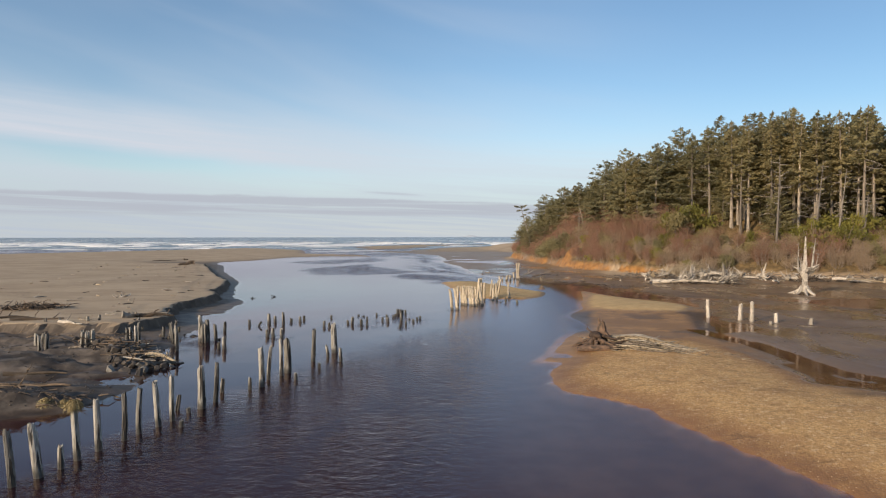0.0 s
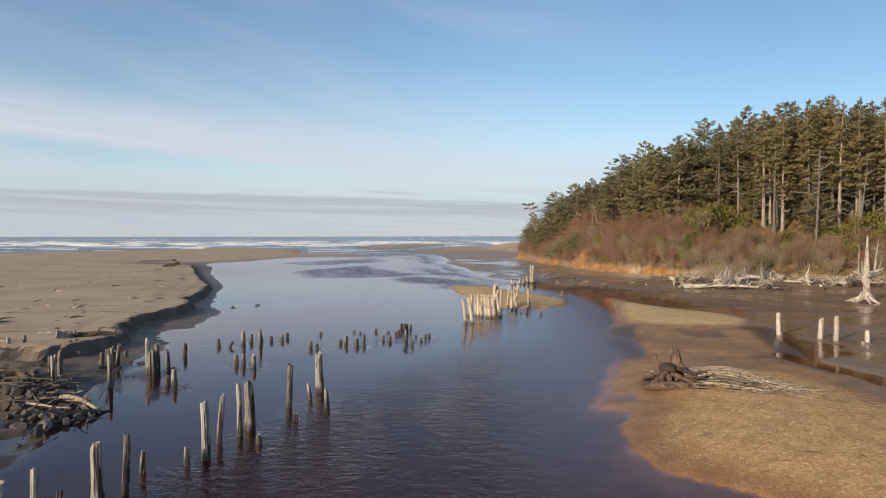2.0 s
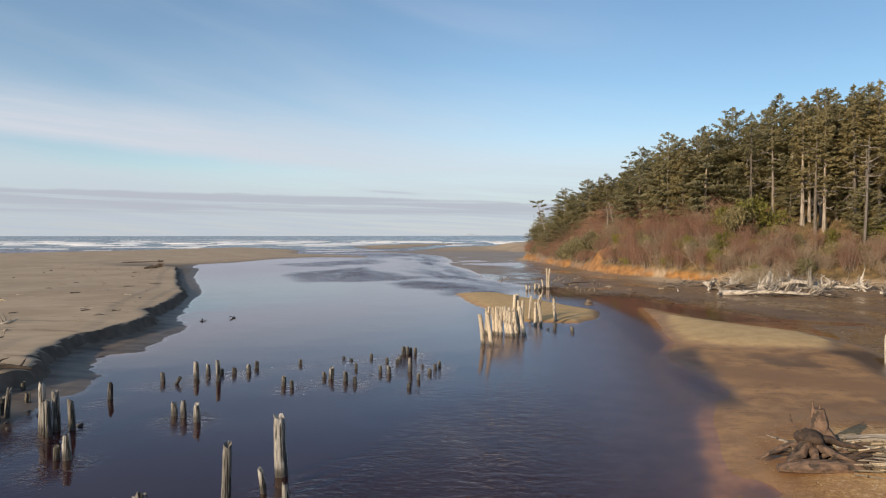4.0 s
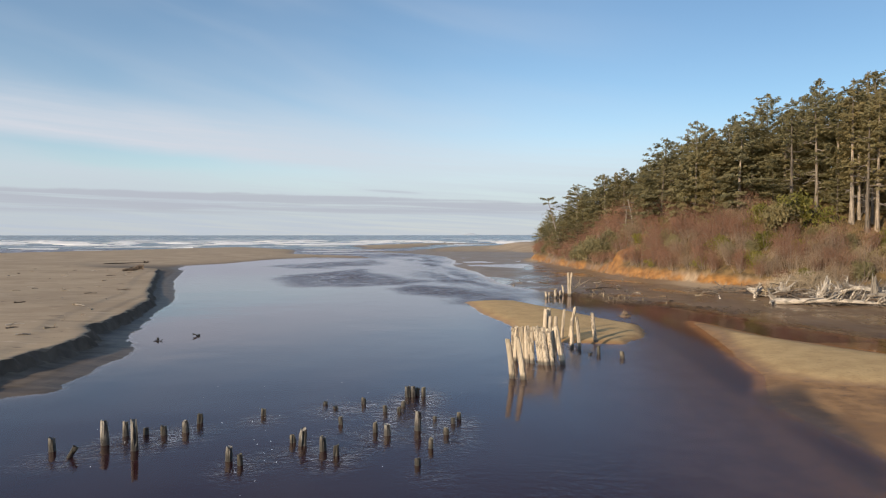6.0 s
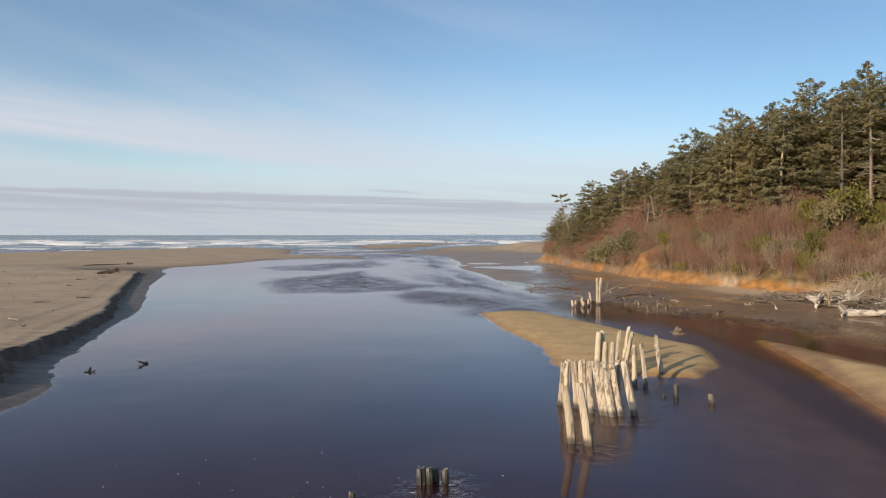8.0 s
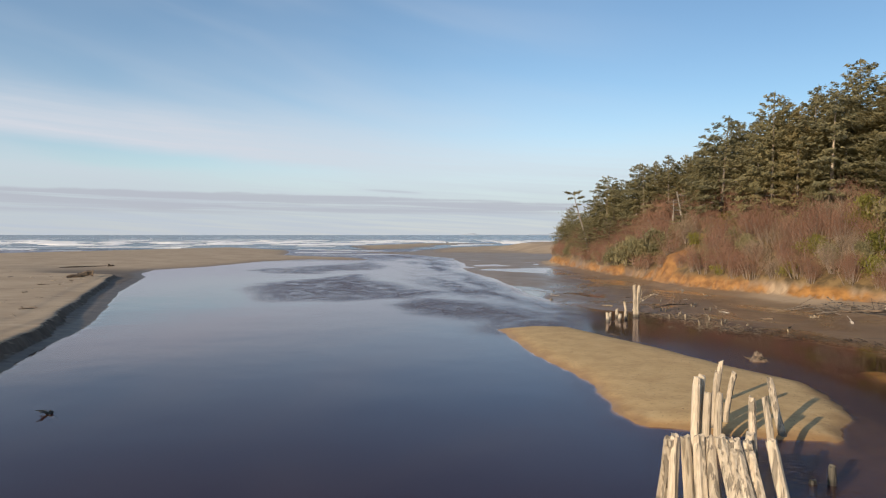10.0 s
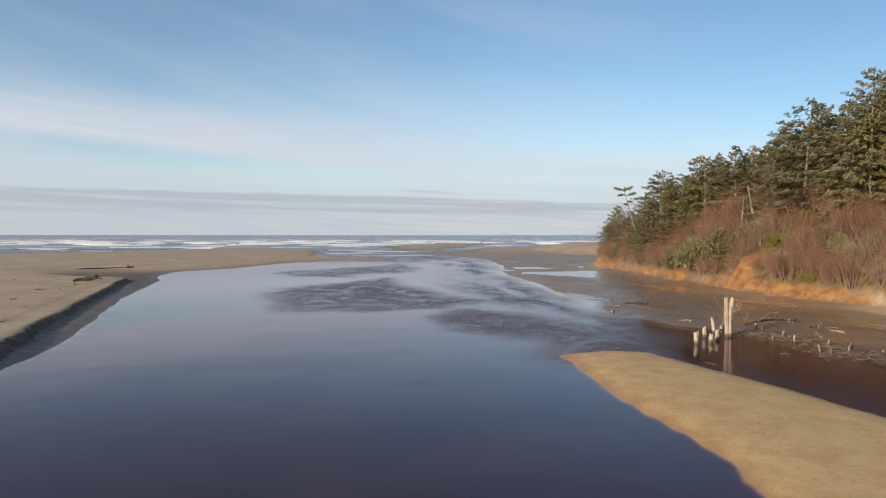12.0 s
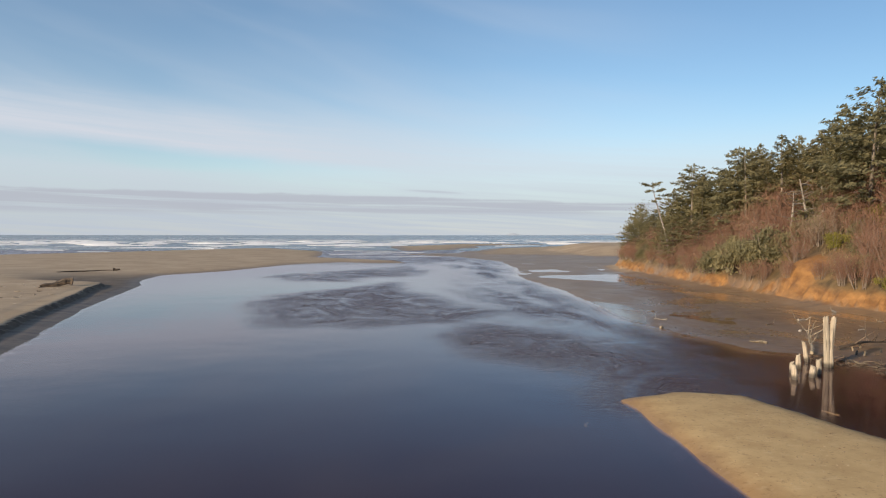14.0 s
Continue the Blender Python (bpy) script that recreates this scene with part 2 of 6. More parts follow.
    relief = kk.math("ADD", kk.math("MULTIPLY", mid, 0.5), kk.math("ADD", kk.math("MULTIPLY", grain, 0.18), kk.math("MULTIPLY", streak, 0.4)))
    relief = kk.math("SUBTRACT", relief, kk.math("MULTIPLY", kk.math("MULTIPLY", peb.outputs["Distance"], 0.5), attr(kk, "gravel")))
    nor = bumped(kk, kk.math("MULTIPLY", relief, kk.math("SUBTRACT", 1.0, kk.math("MAXIMUM", kk.math("MULTIPLY", shelf, 0.7), kk.math("MULTIPLY", muddy, 0.75)))), 0.45, 0.055)
    s = kk.n("ShaderNodeBsdfPrincipled", None, Base_Color=col, Roughness=rough, Normal=nor, Specular_IOR_Level=kk.math("ADD", 0.22, kk.math("MULTIPLY", muddy, 0.30)))
    finish(kk, s.outputs[0])
    return m


def water_material():
    m, kk = material("river_water")
    pos = kk.n("ShaderNodeNewGeometry").outputs["Position"]
    ripple = kk.noise(1.75, kk.scaled(pos, (1.15, 1.45, 1.0)), 3.0, 0.58, 0.7)
    small = kk.noise(5.0, kk.scaled(pos, (0.9, 1.5, 1.0)), 2.0, 0.5, 0.9)
    swell = kk.noise(0.16, pos, 2.0, 0.5)
    gust = kk.ramp(kk.noise(0.05, kk.scaled(pos, (1.2, 0.6, 1.0)), 4.0, 0.6, 1.2), 0.45, 0.68)   # patches of ruffled and slack water
    gust = kk.math("ADD", 0.012, kk.math("MULTIPLY", gust, 0.060))
    # the race below the old fence is livelier
    px, py, _ = kk.xyz(pos)
    rough_side = kk.math("MULTIPLY", kk.ramp(py, 56.0, 30.0), kk.ramp(kk.math("SUBTRACT", px, kk.math("MULTIPLY", py, 0.16)), -0.5, -6.0))
    rough_side = kk.math("MULTIPLY", rough_side, kk.ramp(kk.math("SUBTRACT", px, kk.math("MULTIPLY", py, 0.34)), -19.5, -15.5))
    race = kk.math("MULTIPLY", kk.math("MULTIPLY", rough_side, 1.15), kk.ramp(kk.noise(0.16, kk.scaled(pos, (1.0, 0.6, 1.0)), 4.0, 0.6, 1.2), 0.32, 0.62, 0.35, 1.2))
    # wind-ruffled channel under the east bank, and the eddies behind every pile
    east = kk.math("MULTIPLY", kk.math("MULTIPLY", kk.ramp(px, -2.0, 5.0), kk.ramp(px, 16.0, 13.0)), kk.ramp(py, 100.0, 84.0))
    race = kk.math("ADD", race, kk.math("MULTIPLY", east, 0.05))
    race = kk.math("ADD", race, kk.math("MULTIPLY", attr(kk, "eddy"), 1.6))
    # riffle over the shoals, and the quick water of the outer channel
    riffle = attr(kk, "riffle")
    wisps = kk.noise(0.30, kk.scaled(pos, (0.55, 0.40, 1.0)), 6.0, 0.66, 2.2)
    riffle = kk.math("MULTIPLY", riffle, kk.ramp(wisps, 0.28, 0.60, 0.15, 1.05))
    race = kk.math("ADD", race, kk.math("MULTIPLY", riffle, 1.1))
    shallow = attr(kk, "shallow")
    amp = kk.math("ADD", gust, race)
    h = kk.math("ADD", kk.math("MULTIPLY", kk.math("SUBTRACT", kk.math("ADD", ripple, kk.math("MULTIPLY", small, 0.35)), 0.675), amp), kk.math("MULTIPLY", swell, 0.5))
    nor = bumped(kk, h, 0.6, 0.10)
    body = kk.n("ShaderNodeBsdfDiffuse", None, Color=kk.mix(riffle, kk.mix(kk.ramp(shallow, 0.25, 0.8), (0.042, 0.0125, 0.016), (0.075, 0.048, 0.042)), (0.135, 0.090, 0.080)), Normal=nor).outputs[0]
    clear = kk.n("ShaderNodeBsdfTransparent", None, Color=kk.mix(shallow, (0.80, 0.66, 0.56), (0.97, 0.93, 0.88))).outputs[0]
    under = kk.n("ShaderNodeMixShader", None, Fac=kk.ramp(shallow, 0.15, 1.0, 0.55, 0.96))
    kk.t.links.new(body, under.inputs[1])
    kk.t.links.new(clear, under.inputs[2])
    gloss = kk.n("ShaderNodeBsdfGlossy", None, Color=(0.92, 0.88, 0.93), Roughness=kk.math("ADD", 0.05, kk.math("ADD", kk.math("MULTIPLY", east, 0.22), kk.math("MULTIPLY", riffle, 0.22))), Normal=nor).outputs[0]
    fres = kk.n("ShaderNodeFresnel", None, IOR=1.33, Normal=nor).outputs[0]
    fres = kk.math("MULTIPLY", fres, kk.math("SUBTRACT", 1.0, kk.math("ADD", kk.math("MULTIPLY", riffle, 0.58), kk.math("MULTIPLY", rough_side, 0.36))))     # broken water mirrors less of the low sky
    top = kk.n("ShaderNodeMixShader", None, Fac=fres)
    kk.t.links.new(under.outputs[0], top.inputs[1])
    kk.t.links.new(gloss, top.inputs[2])
    finish(kk, top.outputs[0])
    return m


def sea_material():
    m, kk = material("sea_water")
    pos = kk.n("ShaderNodeNewGeometry").outputs["Position"]
    chop = kk.noise(0.12, kk.scaled(pos, (0.35, 1.6, 1.0)), 5.0, 0.6, 0.3)
    _, py, _ = kk.xyz(pos)
    tint = kk.mix(kk.ramp(kk.noise(0.012, kk.scaled(pos, (0.3, 2.0, 1.0)), 4.0), 0.35, 0.65), (0.130, 0.148, 0.158), (0.25, 0.252, 0.245))
    nor = bumped(kk, chop, 0.9, 1.2)
    s = kk.n("ShaderNodeBsdfPrincipled", None, Base_Color=tint, Roughness=0.25, IOR=1.33, Normal=nor)
    finish(kk, s.outputs[0])
    return m


def foam_material():
    m, kk = material("sea_foam")
    pos = kk.n("ShaderNodeNewGeometry").outputs["Position"]
    c = kk.mix(kk.noise(0.25, pos, 5.0, 0.6), (0.78, 0.77, 0.75), (0.92, 0.91, 0.90))
    s = kk.n("ShaderNodeBsdfPrincipled", None, Base_Color=c, Roughness=0.9)
    finish(kk, s.outputs[0])
    return m


def wood_material(name, pale, deep, streaks=1.0, wetline=0.5, along=(1.0, 1.0, 0.07), darkest=0.42):
    """Weathered grey timber, silvered on the outside, dark in its checks, stained by the tide at the foot."""
    m, kk = material(name)
    tc = kk.n("ShaderNodeTexCoord").outputs["Object"]
    pos = kk.n("ShaderNodeNewGeometry").outputs["Position"]
    rnd = kk.n("ShaderNodeObjectInfo").outputs["Random"]
    grain = kk.noise(16.0, kk.scaled(tc, along), 5.0, 0.65)
    check = kk.noise(8.5, kk.scaled(tc, along), 3.0, 0.5)
    blotch = kk.noise(1.8, tc, 4.0, 0.6)
    c = kk.mix(kk.ramp(grain, 0.3, 0.7), deep, pale)
    c = kk.mix(kk.ramp(blotch, 0.45, 0.75, 0.0, 0.5), c, tuple(0.55 * v for v in pale))
    c = kk.mix(kk.ramp(check, 0.53, 0.61, 0.0, 0.95 * streaks), c, (0.030, 0.024, 0.019))
    tone = kk.ramp(rnd, 0.0, 1.0, darkest, 1.08)
    c = kk.mix(1.0, c, kk.vec(tone, tone, tone), "MULTIPLY")
    rough = 0.85
    if wetline:
        _, _, z = kk.xyz(pos)
        tide = kk.ramp(kk.math("ADD", z, kk.math("MULTIPLY", kk.math("SUBTRACT", blotch, 0.5), 0.35)), wetline, 0.3 * wetline)
        c = kk.mix(kk.math("MULTIPLY", tide, 0.85), c, (0.024, 0.021, 0.015))
        rough = kk.math("SUBTRACT", 0.85, kk.math("MULTIPLY", tide, 0.4))
    nor = bumped(kk, kk.math("SUBTRACT", grain, kk.math("MULTIPLY", kk.ramp(check, 0.55, 0.68), 0.9)), 0.8, 0.03)
    s = kk.n("ShaderNodeBsdfPrincipled", None, Base_Color=c, Roughness=rough, Normal=nor)
    finish(kk, s.outputs[0])
    return m


def leaf_material(name, a, b, spread=0.5, through=0.42):
    m, kk = material(name)
    geo = kk.n("ShaderNodeNewGeometry")
    isl = geo.outputs["Random Per Island"]
    rnd = kk.n("ShaderNodeObjectInfo").outputs["Random"]
    pos = geo.outputs["Position"]
    patch = kk.noise(0.35, pos, 3.0, 0.6)
    f = kk.math("ADD", kk.math("MULTIPLY", isl, spread), kk.math("ADD", kk.math("MULTIPLY", rnd, 0.45), kk.math("MULTIPLY", kk.math("SUBTRACT", patch, 0.4), 0.8)), clamp=True)
    c = kk.mix(f, a, b)
    d = kk.n("ShaderNodeBsdfPrincipled", None, Base_Color=c, Roughness=0.75).outputs[0]
    if through:
        tl = kk.n("ShaderNodeBsdfTranslucent", None, Color=c).outputs[0]
        mx = kk.n("ShaderNodeMixShader", None, Fac=through)
        kk.t.links.new(d, mx.inputs[1])
        kk.t.links.new(tl, mx.inputs[2])
        d = mx.outputs[0]
    finish(kk, d)
    return m


def stone_material(name, a, b):
    m, kk = material(name)
    geo = kk.n("ShaderNodeNewGeometry")
    pos = geo.outputs["Position"]
    c = kk.mix(geo.outputs["Random Per Island"], a, b)
    c = kk.mix(kk.ramp(kk.noise(5.0, pos, 5.0, 0.6), 0.4, 0.7, 0.0, 0.5), c, tuple(0.45 * v for v in a))
    nor = bumped(kk, kk.noise(14.0, pos, 4.0), 0.5, 0.03)
    s = kk.n("ShaderNodeBsdfPrincipled", None, Base_Color=c, Roughness=0.8, Normal=nor)
    finish(kk, s.outputs[0])
    return m


GROUND = ground_material()
WATER, SEA, FOAM = water_material(), sea_material(), foam_material()
POST = wood_material("weathered_piling", (0.60, 0.55, 0.475), (0.14, 0.122, 0.10), 1.0, 0.38)
POST_TAN = wood_material("bleached_tan_piling", (0.70, 0.58, 0.425), (0.45, 0.355, 0.245), 0.6, 0.3, darkest=0.78)
STICK = wood_material("tan_sticks", (0.56, 0.45, 0.31), (0.33, 0.25, 0.16), 0.6, 0)
POST_DARK = wood_material("dark_stub", (0.30, 0.26, 0.19), (0.11, 0.094, 0.070), 0.8, 0.22)
DRIFT = wood_material("bleached_driftwood", (0.72, 0.63, 0.52), (0.40, 0.335, 0.265), 0.5, 0, (0.14, 1.0, 0.14))
DRIFT_GREY = wood_material("grey_sodden_driftwood", (0.44, 0.355, 0.27), (0.15, 0.115, 0.085), 0.9, 0, (0.08, 1.0, 0.4))
DRIFT_BROWN = wood_material("brown_driftwood", (0.27, 0.19, 0.125), (0.10, 0.070, 0.047), 0.8, 0, (0.08, 1.0, 0.4))
ROOT = wood_material("sodden_root", (0.22, 0.135, 0.085), (0.065, 0.042, 0.030), 0.8, 0, (0.3, 1.0, 0.3))
BARK = wood_material("spruce_bark", (0.50, 0.41, 0.315), (0.20, 0.16, 0.12), 0.6, 0)
BARK_DEAD = wood_material("dead_spruce_wood", (0.50, 0.43, 0.36), (0.27, 0.22, 0.18), 0.4, 0)
NEEDLE = leaf_material("spruce_needles", (0.150, 0.145, 0.072), (0.38, 0.320, 0.155))
NEEDLE_OLIVE = leaf_material("olive_needles", (0.170, 0.150, 0.068), (0.42, 0.335, 0.155))
NEEDLE_DARK = leaf_material("dark_needles", (0.155, 0.148, 0.078), (0.38, 0.320, 0.158))
TWIG_RED = leaf_material("alder_twigs", (0.165, 0.082, 0.050), (0.285, 0.150, 0.093), 0.6, 0.0)
TWIG_TAN = leaf_material("willow_twigs", (0.185, 0.125, 0.080), (0.36, 0.26, 0.17), 0.6, 0.0)
STEM = leaf_material("alder_stems", (0.125, 0.092, 0.070), (0.30, 0.235, 0.18), 0.6, 0.0)
BROOM = leaf_material("broom_leaves", (0.125, 0.125, 0.026), (0.34, 0.300, 0.066))
STRAW = leaf_material("dead_grass", (0.13, 0.09, 0.042), (0.30, 0.215, 0.11), 0.6, 0.15)
MOSS = leaf_material("moss_tuft", (0.22, 0.160, 0.066), (0.42, 0.325, 0.155), 0.6, 0.15)
STONE = stone_material("grey_boulder", (0.14, 0.128, 0.114), (0.24, 0.22, 0.195))
STONE_DARK = stone_material("dark_rubble", (0.042, 0.035, 0.030), (0.115, 0.094, 0.078))
PEBBLE = stone_material("bar_pebbles", (0.22, 0.132, 0.060), (0.62, 0.45, 0.26))
FAR_LAND = leaf_material("hazy_far_land", (0.36, 0.41, 0.48), (0.42, 0.46, 0.52), 0.3, 0.0)

# ---- mesh helpers ----
def mesh_object(name, verts, faces, mat, parent=None, label="", smooth=False):
    me = bpy.data.meshes.new(name)
    me.from_pydata([tuple(v) for v in verts], [], [tuple(f) for f in faces])
    if smooth:
        me.polygons.foreach_set("use_smooth", [True] * len(me.polygons))
    me.materials.append(mat)
    me.update()
    ob = new(name, me)
    if parent:
        ob.parent = parent
    if label:
        ob["label"] = label
    return ob


def fast_mesh(name, verts, quads, mat, parent=None, label="", smooth=False):
    """A mesh from arrays: verts (n, 3) and faces (m, 3 or 4)."""
    verts, quads = np.asarray(verts, dtype=np.float32), np.asarray(quads, dtype=np.int32)
    me = bpy.data.meshes.new(name)
    n, s = quads.shape
    me.vertices.add(len(verts))
    me.vertices.foreach_set("co", verts.ravel())
    me.loops.add(n * s)
    me.loops.foreach_set("vertex_index", quads.ravel())
    me.polygons.add(n)
    me.polygons.foreach_set("loop_start", np.arange(0, n * s, s, dtype=np.int32))
    me.update(calc_edges=True)
    if smooth:
        me.polygons.foreach_set("use_smooth", np.ones(n, dtype=bool))
    me.materials.append(mat)
    ob = new(name, me)
    if parent:
        ob.parent = parent
    if label:
        ob["label"] = label
    return ob


def smooth01(v):
    v = np.clip(v, 0.0, 1.0)
    return v * v * (3 - 2 * v)


_lat = np.random.RandomState(7).rand(256, 256)


def field(x, y, size, octaves=4, seed=0):
    """Smooth value noise about 0 to 1, features about `size` metres across."""
    total, weight, amp = 0.0, 0.0, 1.0
    for o in range(octaves):
        s = size / 2 ** o
        u, v = x / s + 17.3 * (seed + o), y / s + 31.7 * (seed + 2 * o)
        i, j = np.floor(u).astype(int), np.floor(v).astype(int)
        a, b = u - i, v - j
        a, b = a * a * (3 - 2 * a), b * b * (3 - 2 * b)
        g = lambda p, q: _lat[p % 256, q % 256]
        total = total + amp * ((g(i, j) * (1 - a) + g(i + 1, j) * a) * (1 - b) + (g(i, j + 1) * (1 - a) + g(i + 1, j + 1) * a) * b)
        weight, amp = weight + amp, amp * 0.5
    return total / weight


def inside(poly, x, y):
    """Signed distance to a closed outline, positive within it."""
    best = np.full(np.shape(x), 1e9)
    odd = np.zeros(np.shape(x), dtype=bool)
    for (ax, ay), (bx, by) in zip(poly, poly[1:] + poly[:1]):
        ex, ey = bx - ax, by - ay
        t = np.clip(((x - ax) * ex + (y - ay) * ey) / (ex * ex + ey * ey + 1e-9), 0, 1)
        best = np.minimum(best, (x - ax - t * ex) ** 2 + (y - ay - t * ey) ** 2)
        if ay != by:
            odd ^= ((ay > y) != (by > y)) & (x < (bx - ax) * (y - ay) / (by - ay) + ax)
    return np.where(odd, 1, -1) * np.sqrt(best)


# ---- the lie of the land: outlines in plan, metres ----
LEFT_SHORE = [(-700, 12), (-40, 22), (-16.5, 24.4), (-14.1, 25.2), (-13.9, 29.3), (-15.3, 33.7), (-17.4, 43.9), (-17.8, 49), (-19.3, 53.3),
              (-20.8, 57.3), (-19.2, 58.6), (-20.6, 68.2), (-22.8, 72.5), (-24.6, 77.5), (-27.3, 86.4), (-29.4, 95), (-31.2, 101), (-35.4, 111),
              (-42.4, 128), (-51, 154), (-55.8, 163), (-58.7, 175), (-53, 188), (-48.5, 216), (-41, 227), (-23, 222), (-28, 238), (-55, 262),
              (-62, 300), (-70, 330), (-112, 390), (-150, 300), (-190, 235), (-300, 220), (-700, 210)]
PLATEAU = [(-700, 36), (-60, 44.5), (-27, 43.8), (-22.0, 44.4), (-20.6, 46.2), (-20.4, 49), (-21.8, 54), (-23.2, 59), (-23.2, 66), (-24.6, 71.5),
           (-26.8, 80), (-29.5, 91), (-33.8, 101), (-38.9, 113.6), (-43.6, 125.5), (-47.6, 135), (-51.4, 144), (-54.5, 151.5), (-66, 158), (-75, 185),
           (-110, 200), (-700, 190)]
MID_BAR = [(-0.2, 96.5), (0.6, 88.3), (1.5, 84), (2.6, 79.3), (2.5, 75), (3, 72.9), (5.3, 72), (7.4, 71.2), (8.8, 71), (11.4, 74.8), (12.2, 79.6),
           (10.3, 84), (7.8, 91), (5.1, 97.4), (2.4, 98)]
NEAR_BAR = [(6.6, 35.8), (5.5, 33.6), (4.7, 30.5), (5.2, 28.6), (6.9, 27.2), (8.0, 25.6), (8.6, 23.4), (9.6, 20), (10.8, 16.5), (13.5, 8), (30, 2), (60, 4), (40, 22), (21, 27.4), (17.6, 30.3),
            (17.9, 35.7), (17, 43), (12, 44.5), (8.4, 42)]
NEAR_SHELF = [(5.4, 36), (6.2, 38), (7.6, 42.4), (9.3, 47), (10.0, 50.5), (10.9, 56.4), (13.1, 62), (14.1, 67), (15.7, 75), (17.2, 82), (19.5, 73.5), (24, 66), (22, 56), (19, 46),
              (17, 36), (9, 34)]
FAR_LOBE = [(17.2, 81.7), (16.4, 76), (14.8, 69.8), (13.8, 66.0), (13.3, 62), (14.6, 59.8), (17.5, 58.8), (21.5, 58.6), (24, 61.5), (23.6, 66), (20.6, 70.5), (18.3, 76)]
MUDFLAT = [(-13, 310), (-38, 296), (-14, 268), (-2.4, 239), (0.8, 202), (-0.2, 176), (1.6, 163), (3.9, 149), (4.8, 137.7), (5.5, 124.6), (7.5, 115.4), (9.8, 108.8), (13.2, 107.6), (15.2, 101),
           (16.2, 96.5), (19, 93.6), (20.6, 89.2), (23, 80), (25.4, 73.5), (31.2, 70.9), (60, 66), (300, 50), (300, 330)]
POOL_MUD = [(18.8, 45.5), (26.1, 49.4), (33, 48.8), (70, 44), (120, 10), (60, 6), (41, 23), (23.0, 28), (18.9, 31), (19.0, 37)]
SHOAL = [(-27.5, 130), (-28.5, 142), (-25.8, 147.3), (-21.5, 153.5), (-18.2, 161.8), (-16.4, 148), (-12.6, 138), (-8.7, 130), (-5.6, 127), (-7.4, 120), (-10.8, 119.4), (-14.9, 118.2), (-18.5, 119), (-22, 123)]
FAR_SHOAL = [(-39.6, 172.8), (-35.6, 186), (-29, 194), (-22.5, 212), (-17, 201), (-17.2, 175), (-23, 171), (-24.6, 161.4), (-32.5, 161)]
NEAR_SHOAL = [(-9.0, 113.0), (-6.6, 119.5), (-4.8, 120), (-1.8, 115.5), (1.1, 112), (3.4, 108.4), (4.4, 101), (2.4, 96.5), (0.3, 103), (-2.6, 105.5), (-6, 107)]
SEA_BAR = [(-57, 430), (-41, 333), (-19, 352), (-4.5, 468), (40, 520), (-20, 540)]
EAST_SPIT = [(-13, 310), (-2, 388), (23, 434), (50, 473), (300, 600), (300, 290), (20, 280), (-10, 290)]
HILL = [(24, 147), (25, 140), (26.4, 131), (29, 123.5), (32, 116), (35.4, 109), (41, 103.6), (52, 100), (70, 97), (100, 88), (500, 60), (500, 262), (60, 252),
        (34, 226), (22, 210), (20.8, 198), (21.2, 183), (21.5, 172), (22.4, 163), (23.5, 155)]
POND = [(2.2, 174.5), (8, 169), (13.4, 164), (17.6, 183), (9, 180), (3.7, 178)]
DUNE = [(12, 345), (22, 275), (70, 262), (200, 300), (200, 400), (30, 400)]


